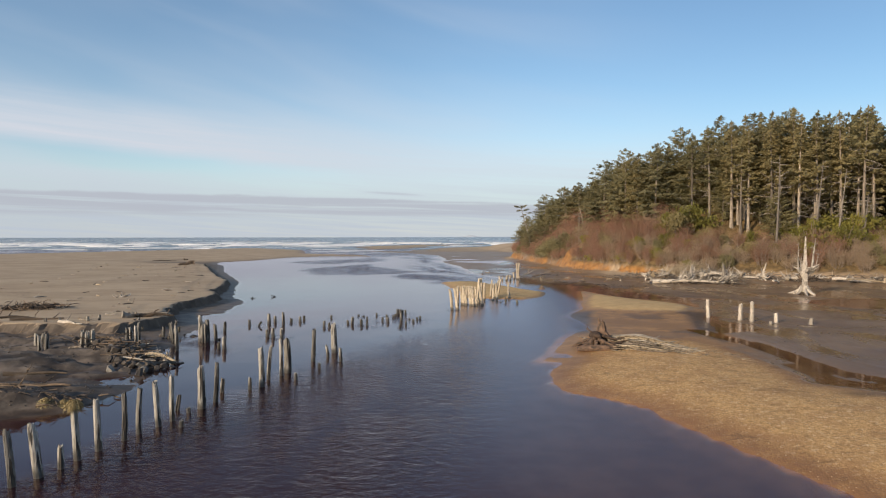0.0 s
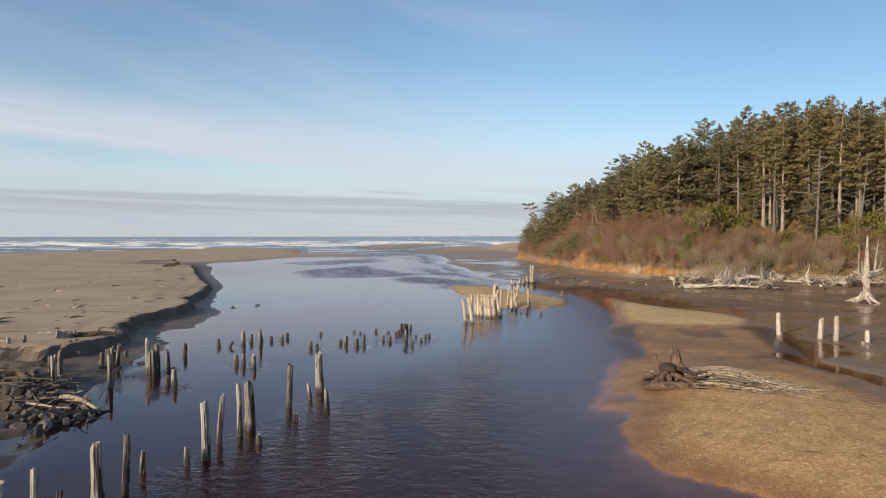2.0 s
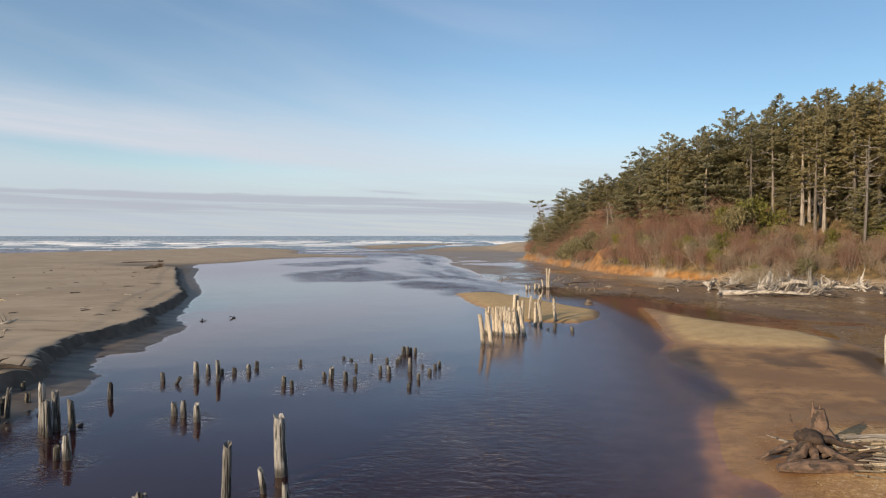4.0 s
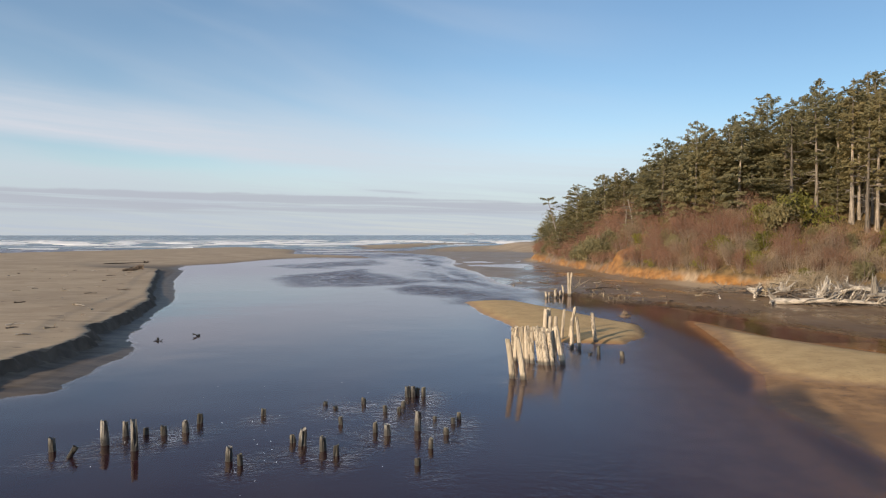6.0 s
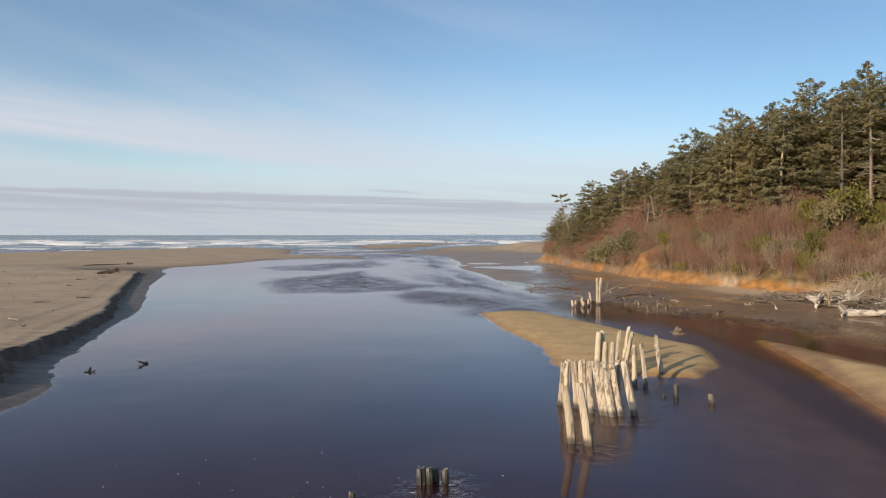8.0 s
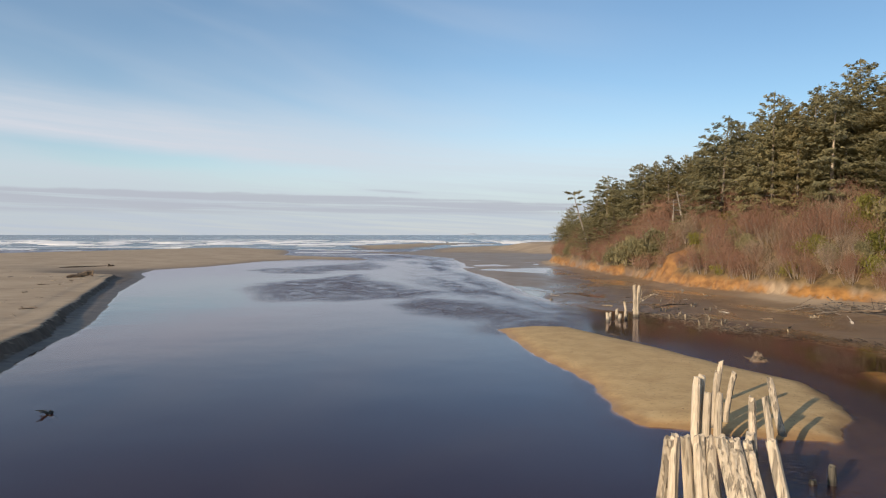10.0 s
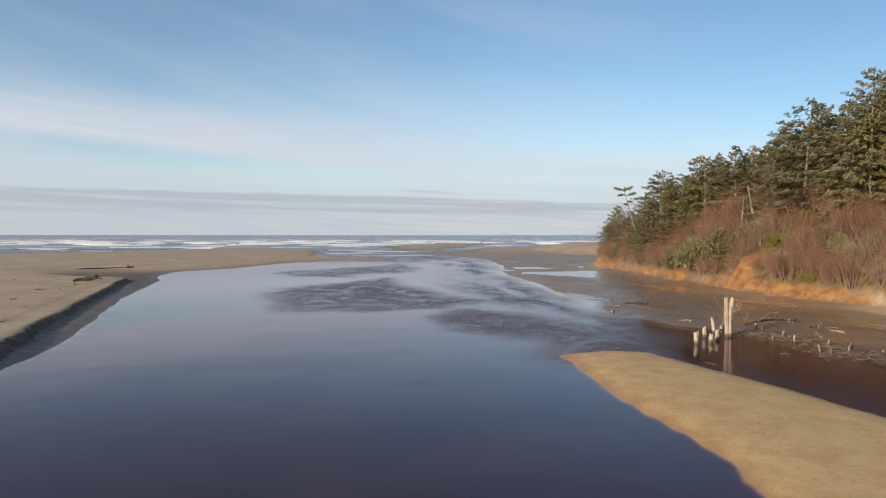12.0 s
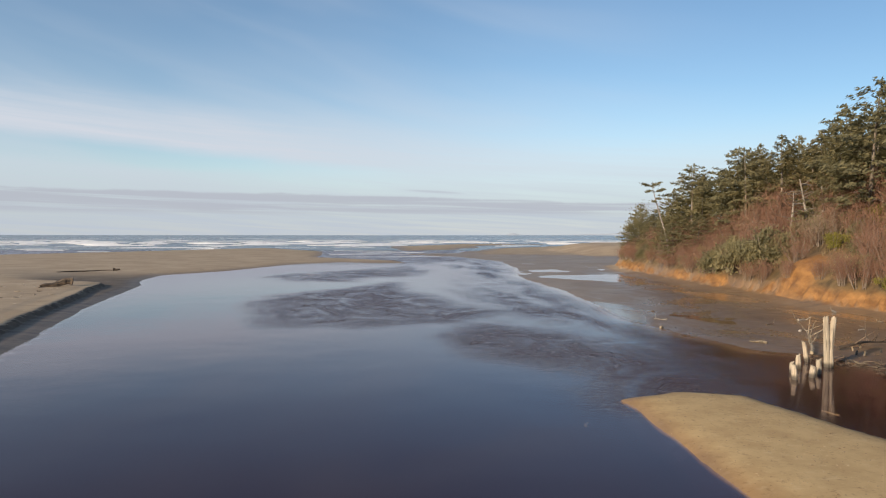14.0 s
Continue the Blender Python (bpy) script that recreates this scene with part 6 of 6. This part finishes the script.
def root_tree():
    """The bleached tree standing on its flared roots on the mud, with thin dead spires."""
    rng = random.Random(3)
    tree = new("bleached_tree")
    V, F = [], []
    tube(V, F, [(0, 0, 0.3), (0.03, 0, 0.9), (0.05, 0, 1.7), (-0.05, 0.05, 2.5), (0.0, 0, 2.9), (0.05, 0, 4.4), (0.1, 0, 6.7)], [0.52, 0.32, 0.29, 0.44, 0.31, 0.17, 0.07], 12, rng, 0.08, True, 0.15)
    mesh_object("trunk", V, F, DRIFT, tree)
    for r in range(9):
        V, F = [], []
        a = 2 * math.pi * r / 9 + rng.uniform(-0.25, 0.25)
        d = Vector((math.cos(a), math.sin(a), 0))
        ln = rng.uniform(1.0, 2.1)
        tube(V, F, [d * 0.2 + Vector((0, 0, 0.9)), d * 0.5 + Vector((0, 0, 0.5)), d * ln * 0.65 + Vector((0, 0, 0.2)), d * ln + Vector((0, 0, 0.0))], [0.30, 0.22, 0.14, 0.05], 6, rng, 0.1, False)
        mesh_object("root", V, F, DRIFT, tree)
    for sx, base, top, r in ((-0.7, 2.6, 6.0, 0.09), (0.9, 2.7, 6.5, 0.11), (-0.35, 3.0, 4.4, 0.1), (1.3, 2.8, 4.8, 0.06)):
        V, F = [], []
        up = top - base
        tube(V, F, [(sx * 0.3, 0, base - 0.4), (sx, 0.1, base + 0.3), (sx * 1.1 + 0.02 * up, 0.1, base + up * 0.5), (sx * 1.2 + 0.06 * up, 0.1, top)], [r * 1.6, r * 1.2, r * 0.8, 0.015], 6, rng, 0.05, False)
        for _ in range(int(up * 4)):
            u = rng.uniform(0.2, 0.95)
            p = Vector((sx * 1.15 + 0.05 * up * u, 0.1, base + up * u))
            a = rng.uniform(0, 6.28)
            tube(V, F, [p, p + Vector((math.cos(a), math.sin(a), rng.uniform(0.0, 0.6))) * rng.uniform(0.2, 0.75)], [0.03, 0.008], 4, None, 0, False)
        mesh_object("spire", V, F, DRIFT, tree)
    for _ in range(16):
        V, F = [], []
        a = rng.uniform(0, 6.28)
        d = Vector((math.cos(a), math.sin(a), rng.uniform(-0.2, 0.5)))
        p = Vector((0, 0, rng.uniform(2.3, 3.0)))
        ln = rng.uniform(0.7, 1.5)
        tube(V, F, [p, p + d * ln * 0.6, p + d * ln + Vector((0, 0, rng.uniform(-.2, .4)))], [0.16, 0.10, 0.02], 5, rng, 0.1, False)
        mesh_object("broken_limb", V, F, DRIFT, tree)
    tree.matrix_basis = pose(41.8, 76.6, ground_z(41.8, 76.6) - 0.02)
    tagged(tree, "bleached white dead tree standing on flared roots on the mudflat", "dead tree")


root_tree()


def root_wad():
    """A torn-out root ball stranded on the gravel with its long fan of thin branches trailing behind."""
    rng = random.Random(9)
    wad = new("stranded_root_ball")
    V, F = [], []
    tube(V, F, [(-1.15, -0.5, 0.10), (-0.6, -0.52, 0.15), (0.1, -0.5, 0.17), (0.75, -0.45, 0.14)], [0.10, 0.17, 0.19, 0.15], 10, rng, 0.1)
    mesh_object("log", V, F, ROOT, wad, "dark brown sodden log")
    bm = bmesh.new()
    bmesh.ops.create_icosphere(bm, subdivisions=3, radius=0.33)
    dents = [(Vector((rng.gauss(0, 1), rng.gauss(-0.4, 1), rng.gauss(0, 1))).normalized(), rng.uniform(0.25, 0.5)) for _ in range(9)]
    for v in bm.verts:
        d = v.co.normalized()
        k = 1.0
        for nrm, w in dents:
            k -= 0.28 * math.exp(-((1 - d.dot(nrm)) / (0.35 * w)) ** 2)
        v.co *= k * rng.uniform(0.96, 1.04)
        v.co.z *= 0.92
        v.co += Vector((-0.27, 0.02, 0.66))
    me = bpy.data.meshes.new("root_ball")
    bm.to_mesh(me)
    bm.free()
    me.polygons.foreach_set("use_smooth", [True] * len(me.polygons))
    me.materials.append(ROOT)
    ball = new("root_ball", me)
    ball.parent = wad
    ball["label"] = "dark brown sodden root ball"
    limbs = [((-0.35, -0.1, 0.6), (-0.55, -0.3, 0.4), (-0.95, -0.5, 0.08), 0.12), ((-0.1, -0.15, 0.5), (0.15, -0.4, 0.42), (0.75, -0.5, 0.12), 0.11), ((-0.25, -0.2, 0.45), (-0.3, -0.4, 0.3), (-0.45, -0.6, 0.05), 0.09),
             ((-0.1, 0, 0.7), (0.35, -0.1, 0.62), (1.0, -0.2, 0.52), 0.10), ((-0.45, 0, 0.75), (-0.6, 0.05, 1.0), (-0.66, 0.1, 1.3), 0.04), ((-0.4, 0.1, 0.5), (-0.9, 0.1, 0.35), (-1.35, 0.0, 0.1), 0.07),
             ((0.1, -0.3, 0.3), (0.5, -0.45, 0.38), (0.9, -0.35, 0.45), 0.08), ((-0.2, 0.3, 0.4), (-0.6, 0.5, 0.3), (-1.0, 0.6, 0.05), 0.08)]
    for p0, p1, p2, r in limbs:
        V, F = [], []
        m = (Vector(p0) + Vector(p1)) * 0.5 + Vector((rng.gauss(0, .03), rng.gauss(0, .03), 0.05))
        tube(V, F, [p0, m, p1, (Vector(p1) + Vector(p2)) * 0.5 + Vector((rng.gauss(0, .04), rng.gauss(0, .04), 0.02)), p2], [r * 1.2, r, r * 0.8, r * 0.6, r * 0.3], 8, rng, 0.1, False, 0.15)
        mesh_object("root", V, F, ROOT, ball)
    for i in range(26):
        V, F = [], []
        a = rng.uniform(0, 6.28)
        p = Vector((rng.uniform(-0.6, 0.6), rng.uniform(-0.3, 0.4), rng.uniform(0.1, 0.45)))
        d = Vector((math.cos(a), math.sin(a) * 0.7, rng.uniform(-0.3, 0.5)))
        ln = rng.uniform(0.3, 0.9)
        tube(V, F, [p, p + d * ln * 0.4 + Vector((0, 0, 0.08)), p + d * ln], [0.07, 0.05, 0.012], 6, rng, 0.15, False)
        mesh_object("root", V, F, DRIFT_GREY if i % 5 == 0 else ROOT, ball)
    V, F = [], []
    tube(V, F, [(0.0, 0.3, 0.1), (0.02, 0.28, 0.6), (0.04, 0.25, 1.05), (0.03, 0.25, 1.42)], [0.30, 0.24, 0.2, 0.13], 10, rng, 0.12, True, 0.25)
    for c, tip in ((-0.1, 1.62), (0.06, 1.52), (0.16, 1.3)):
        tube(V, F, [(c, 0.25, 0.6), (c + 0.02, 0.25, 1.1), (c, 0.25, tip)], [0.10, 0.08, 0.02], 6, rng, 0.15, False)
    for a in (-0.5, 0.1, 0.7, 1.5, 2.6):
        tube(V, F, [(0.1, 0.25, 0.9), (0.3 + 0.1 * math.cos(a), 0.25 + 0.25 * math.sin(a), 0.55), (0.55 + 0.25 * math.cos(a), 0.2 + 0.6 * math.sin(a), 0.12)], [0.14, 0.10, 0.03], 7, rng, 0.15, False)
    mesh_object("upright_stump", V, F, ROOT, wad, "dark upright splintered stump")
    for i in range(150):
        V, F = [], []
        crest = i < 16                                  # the long arching limbs on top of the fan
        side = rng.uniform(-0.2, 0.5) if crest else rng.gauss(0.0, 0.42)
        ln = rng.uniform(3.2, 4.8) if crest else rng.uniform(1.2, 4.2)
        start = rng.uniform(0.2, 0.7) if crest else rng.uniform(0.2, 2.2)
        peak = rng.uniform(0.55, 0.78) if crest else rng.uniform(0.08, 0.52) * max(0.25, 1 - 0.5 * abs(side))
        ph, wob = rng.uniform(0, 6), rng.uniform(0.04, 0.13)
        pts = []
        for s in range(8):
            u = s / 7
            x = start + ln * u
            y = side * (1 + 0.5 * u) - 0.055 * x * x + wob * math.sin(7 * u + ph)
            fall = 1 - smooth01((x - 1.6) / 3.4)
            z = max(0.03, peak * (0.75 + 0.25 * math.sin(min(x, 2.4) / 2.4 * 2.4)) * float(fall) + wob * 0.5 * math.sin(9 * u + 2 * ph))
            pts.append((x, y, z))
        r = rng.uniform(0.026, 0.042) if crest else rng.uniform(0.010, 0.026)
        tube(V, F, pts, [r * (1.2 - 0.13 * s) for s in range(8)], 5, rng, 0.1, False)
        for _ in range(3):
            q = Vector(pts[rng.randrange(2, 7)])
            tube(V, F, [q, q + Vector((rng.uniform(0.1, 0.4), rng.uniform(-.25, .25), rng.uniform(-.06, .16)))], [r * 0.6, 0.005], 4, None, 0, False)
        mesh_object("branch", V, F, (DRIFT, STICK, DRIFT_GREY)[0 if crest and i % 2 else 1 + i % 2], wad)
    wad.matrix_basis = pose(9.35, 39.0, ground_z(9.35, 39.0) - 0.04, 0, 0, -6)
    wad.scale = (1.28, 1.28, 1.12)
    tagged(wad, "brown root ball with a trailing fan of bleached branches on gravel", "driftwood")


root_wad()


def boulder(x, y, r, seed, label, mat=None, group="boulders of the torn bank"):
    rng = random.Random(seed)
    bm = bmesh.new()
    bmesh.ops.create_icosphere(bm, subdivisions=3 if r > 0.3 else 2, radius=1.0)
    cuts = [(Vector((rng.gauss(0, 1), rng.gauss(0, 1), rng.gauss(0, 0.7))).normalized(), rng.uniform(0.28, 0.62)) for _ in range(11)]
    for v in bm.verts:
        for nrm, lim in cuts:
            over = v.co.dot(nrm) - lim
            if over > 0:
                v.co -= nrm * over
        v.co *= rng.uniform(0.985, 1.015)
    me = bpy.data.meshes.new("boulder")
    bm.to_mesh(me)
    bm.free()
    me.materials.append(mat or STONE)
    ob = new("boulder", me)
    ob.scale = (r * rng.uniform(0.9, 1.3), r * rng.uniform(0.8, 1.1), r * rng.uniform(0.6, 0.85))
    ob.location, ob.rotation_euler = (x, y, max(ground_z(x, y), -0.1) + r * 0.3), (rng.uniform(-.3, .3), rng.uniform(-.3, .3), rng.uniform(0, 6))
    return tagged(ob, label, "boulder", group)


rng = random.Random(23)
boulder(-16.5, 32.9, 0.45, 1, "large pale grey boulder at the edge of the river")
boulder(-14.9, 32.9, 0.32, 2, "rounded grey boulder at the edge of the river")
boulder(-15.4, 34.2, 0.42, 3, "large pale grey boulder at the edge of the river")
for i in range(120):
    u = rng.random()
    x, y = -19.8 + 5.0 * u + rng.gauss(0, 0.5), 38.3 - 4.2 * u + rng.gauss(0, 0.8)
    boulder(x, y, rng.uniform(0.13, 0.38), 30 + i, "dark angular stone in the rubble heap", STONE_DARK, "stones of the rubble heap")
for i in range(46):
    u = rng.random()
    boulder(-21.5 + 7.5 * u + rng.gauss(0, 0.6), 39.6 - 5.6 * u + rng.gauss(0, 0.9), rng.uniform(0.16, 0.40), 500 + i, "angular grey-brown stone in the rubble heap", STONE if i % 7 == 0 else STONE_DARK, "stones of the rubble heap")
for i in range(14):
    u = rng.random()
    driftlog(-22.5 + 8.0 * u + rng.gauss(0, 0.5), 40.4 - 5.6 * u + rng.gauss(0, 0.9), rng.uniform(0.9, 2.6), rng.uniform(0.06, 0.13), rng.uniform(-60, 60), (DRIFT_BROWN, DRIFT, DRIFT_GREY, DRIFT_BROWN)[i % 4],
             ("dark broken log jammed in the rubble heap", "bleached broken log jammed in the rubble heap", "grey broken log jammed in the rubble heap", "dark broken log jammed in the rubble heap")[i % 4], 0, 2, rng.uniform(-18, 18), 0.18, 600 + i, "logs of the west bank")
for i in range(10):
    boulder(-17.6 + rng.gauss(0, 0.9), 44.5 + rng.gauss(0, 1.0), rng.uniform(0.12, 0.28), 120 + i, "dark angular stone below the torn bank", STONE_DARK, "stones of the rubble heap")
for i, (x, y, ln, r, turn, tilt, mat, word) in enumerate((
        (-15.2, 35.6, 2.3, 0.16, -28, 5, STICK, "pale squared log fallen across the rubble"), (-18.6, 37.2, 1.6, 0.14, 20, -4, DRIFT, "short bleached log on the rubble"),
        (-17.2, 37.4, 1.5, 0.13, 5, 0, DRIFT, "short bleached log on the rubble"), (-25.2, 44.8, 2.3, 0.15, -25, 0, DRIFT, "short bleached log on the sand"),
        (-28.6, 46.6, 3.4, 0.16, 12, 0, DRIFT_BROWN, "dark log half buried in the sand"), (-31.5, 47.5, 3.0, 0.14, 30, 0, DRIFT_BROWN, "dark log half buried in the sand"),
        (-21.6, 49.0, 3.2, 0.22, 8, 0, DRIFT_BROWN, "dark log lying along the edge of the bank"), (-22.8, 48.2, 1.1, 0.26, 40, 0, DRIFT, "short thick bleached log on the bank"),
        (-30.9, 64.2, 1.3, 0.14, 50, -20, DRIFT, "small bleached root on the open sand"), (-31.4, 64.6, 1.2, 0.1, 120, 0, DRIFT, "small bleached root on the open sand"),
        (-55.6, 143.6, 3.4, 0.46, 215, 9, DRIFT_BROWN, "thick dark log stranded near the edge of the bank"), (-57.0, 145.6, 1.1, 0.26, 35, -50, DRIFT_BROWN, "dark broken stump on the open beach"),
        (-74.0, 179.4, 9.6, 0.15, 50, 0, DRIFT_BROWN, "long thin dark pole lying on the beach"), (-71.2, 183.6, 1.2, 0.30, 10, 0, DRIFT_BROWN, "dark broken stump on the open beach"),
        (-19.5, 31.6, 2.8, 0.12, 10, 0, DRIFT_BROWN, "dark sodden branch on the shingle"), (-17.5, 28.2, 3.0, 0.13, 8, 0, DRIFT_BROWN, "dark sodden branch on the shingle"))):
    driftlog(x, y, ln, r, turn, mat, word, 5 if "root" in word else 0, 0 if "beach" in word or "thick dark" in word else 2, tilt, 0.25 if "squared" in word else -0.05, 200 + i, "logs of the west bank")
wrack(random.Random(41), 200, [(-34.8, 53.2), (-33.2, 53.8), (-31.6, 54.0)], 0.6, DRIFT_BROWN, "dark heap of tangled wrack on the sand", 0.4, 1.5, 0.2, 0.035)
wrack(random.Random(42), 70, [(-20.5, 38.6), (-18.5, 37.2), (-16.2, 35)], 0.8, DRIFT_BROWN, "dark broken branches tangled in the rubble", 0.4, 1.6, 0.3, 0.03)
wrack(random.Random(43), 60, [(-28, 43.0), (-24, 41.5), (-22, 40)], 0.8, DRIFT_BROWN, "dark sticks washed up along the bank", 0.3, 1.0, 0.06, 0.02)
wrack(random.Random(44), 50, [(-17.5, 26.3), (-15.5, 26.3), (-14.2, 27.5)], 0.5, DRIFT_BROWN, "dark wrack along the edge of the shingle", 0.3, 1.1, 0.1, 0.025)
# the little stump in the brown water and the stone in the stream
stump(12.7, 85.0, 0.05, 0.30, 0.5, DRIFT_BROWN, "brown stump with splayed roots awash in the shallows", 1, 0, 0, 1.5)
boulder(-2.16, 93.06, 0.16, 400, "small dark stone breaking the surface of the river", STONE_DARK, "stones in the river")
stump(-19.0, 74.5, -0.05, 0.11, 0.22, POST_DARK, "dark waterlogged snag breaking the surface of the river", 31, 35, 40, 3.4)
stump(-20.9, 72.6, -0.05, 0.08, 0.30, POST_DARK, "dark waterlogged snag breaking the surface of the river", 32, 20, 120, 3.2)


def tuft(x, y, z, r, seed, label):
    """A dense cushion of drooping moss and dead grass."""
    rng = random.Random(seed)
    V, F = [], []
    for _ in range(1300):
        a, e = rng.uniform(0, 6.28), rng.uniform(-0.1, 1.5)
        d = Vector((math.cos(a) * math.cos(e), math.sin(a) * math.cos(e), math.sin(e) * 0.8))
        p = d * r * rng.uniform(0.3, 0.8)
        q = p + d * r * rng.uniform(0.05, 0.25) - Vector((rng.gauss(0, 0.1) * r, rng.gauss(0, 0.1) * r, r * rng.uniform(0.1, 0.75)))
        w = d.cross(Vector((rng.gauss(0, 1), rng.gauss(0, 1), 1))).normalized() * 0.012
        b = len(V)
        V += [p - w, p + w, q]
        F.append((b, b + 1, b + 2))
    ob = fast_mesh("moss_tuft", [tuple(v) for v in V], F, MOSS)
    ob.location = (x, y, z)
    return tagged(ob, label, "moss", "moss tufts")


tuft(-11.22, 20.03, 1.66, 0.33, 1, "yellow-brown moss tuft draped over a pile head")
tuft(-15.6, 25.9, 0.15, 0.55, 2, "yellow-brown clump of dead grass on the shingle")
tuft(-15.0, 26.1, 0.12, 0.40, 3, "yellow-brown clump of dead grass on the shingle")


def pebbles(rng, count, box, poly, mat, name, label, lo, hi):
    """Loose stones and shells strewn over a bar."""
    unit = np.array([(1, 0, 0), (-1, 0, 0), (0, 1, 0), (0, -1, 0), (0, 0, 1), (0, 0, -0.5)])
    tri = np.array([(0, 2, 4), (2, 1, 4), (1, 3, 4), (3, 0, 4), (2, 0, 5), (1, 2, 5), (3, 1, 5), (0, 3, 5)])
    r = np.random.RandomState(rng.randrange(9999))
    x, y = r.uniform(box[0], box[1], count), r.uniform(box[2], box[3], count)
    keep = inside(poly, x, y) > 0.15
    x, y = x[keep], y[keep]
    z = land(x, y)[0]
    V, F = [], []
    for i in range(len(x)):
        s = lo + (hi - lo) * r.rand() ** 3
        a = r.rand() * 6.28
        c, q = math.cos(a), math.sin(a)
        sc = unit * np.array([s * r.uniform(0.7, 1.3), s * r.uniform(0.7, 1.2), s * r.uniform(0.4, 0.8)]) * r.uniform(0.8, 1.2, (6, 1))
        V.append(np.stack([sc[:, 0] * c - sc[:, 1] * q + x[i], sc[:, 0] * q + sc[:, 1] * c + y[i], sc[:, 2] + z[i] + 0.2 * s], 1))
        F.append(tri + 6 * i)
    ob = fast_mesh(name, np.concatenate(V), np.concatenate(F), mat)
    tagged(ob, label, "pebbles", kind="stuff")


pebbles(random.Random(1), 10500, (4.5, 28, 12, 45), NEAR_BAR, PEBBLE, "pebbles", "loose tan pebbles and shells on the gravel bar", 0.010, 0.036)
pebbles(random.Random(2), 4500, (0, 12.5, 70, 98), MID_BAR, PEBBLE, "pebbles", "loose tan pebbles on the sand bar", 0.010, 0.034)


def shingle_patch(rng):
    """Dark cobbles and broken shell over the low torn ground of the west bank."""
    poly = [(-40, 24), (-16.5, 25), (-14.2, 26), (-14.2, 30), (-16, 36), (-18, 41), (-40, 40)]
    pebbles(rng, 2200, (-34, -13.5, 24, 42), poly, STONE_DARK, "shingle", "dark wet cobbles strewn over the low bank", 0.02, 0.08)


shingle_patch(random.Random(3))


def beach_litter(rng):
    """Bits of bark, stick and bleached wood thinly strewn over the open beach, in loose bands."""
    for i in range(90):
        band = rng.choice((0.8, 1.5, 3.0, 7.0, 12.0, 20.0))
        y = rng.uniform(46, 150)
        edge = float(np.interp(y, [46, 59, 71.5, 91, 113.6, 135, 151], [-20.4, -23.2, -24.6, -29.5, -38.9, -47.6, -54.5]))
        x = edge - 1.0 - band - rng.uniform(0, 3)
        pick = rng.randrange(3)
        driftlog(x, y, rng.uniform(0.25, 1.3), rng.uniform(0.03, 0.09), rng.gauss(10, 35), (DRIFT_BROWN, STICK, DRIFT)[pick],
                 ("small dark stick on the dry beach sand", "small tan stick on the dry beach sand", "small bleached stick on the dry beach sand")[pick], 0, rng.randint(0, 1), 0, -0.02, 500 + i, "sticks strewn on the beach")


beach_litter(random.Random(71))


def foam_flecks(rng):
    """Tiny flecks of foam drifting on the slack water."""
    V, F = [], []
    for _ in range(55):
        cx, cy = rng.choice(((-8.5, 53.0), (-11.0, 57.0), (-5.0, 60.5), (-9.5, 54.5)))
        x, y = cx + rng.gauss(0, 2.4), cy + rng.gauss(0, 3.0)
        r, b, n = rng.uniform(0.007, 0.018), len(V), 6
        V.append((x, y, 0.014))
        for q in range(n):
            a = 6.283 * q / n
            V.append((x + math.cos(a) * r * rng.uniform(0.6, 1.4), y + math.sin(a) * r * rng.uniform(0.6, 1.2), 0.003))
            F.append((b, b + 1 + q, b + 1 + (q + 1) % n))
    tagged(fast_mesh("foam_flecks", V, F, FOAM), "tiny white flecks of foam drifting on the river", "foam", kind="stuff")


foam_flecks(random.Random(72))
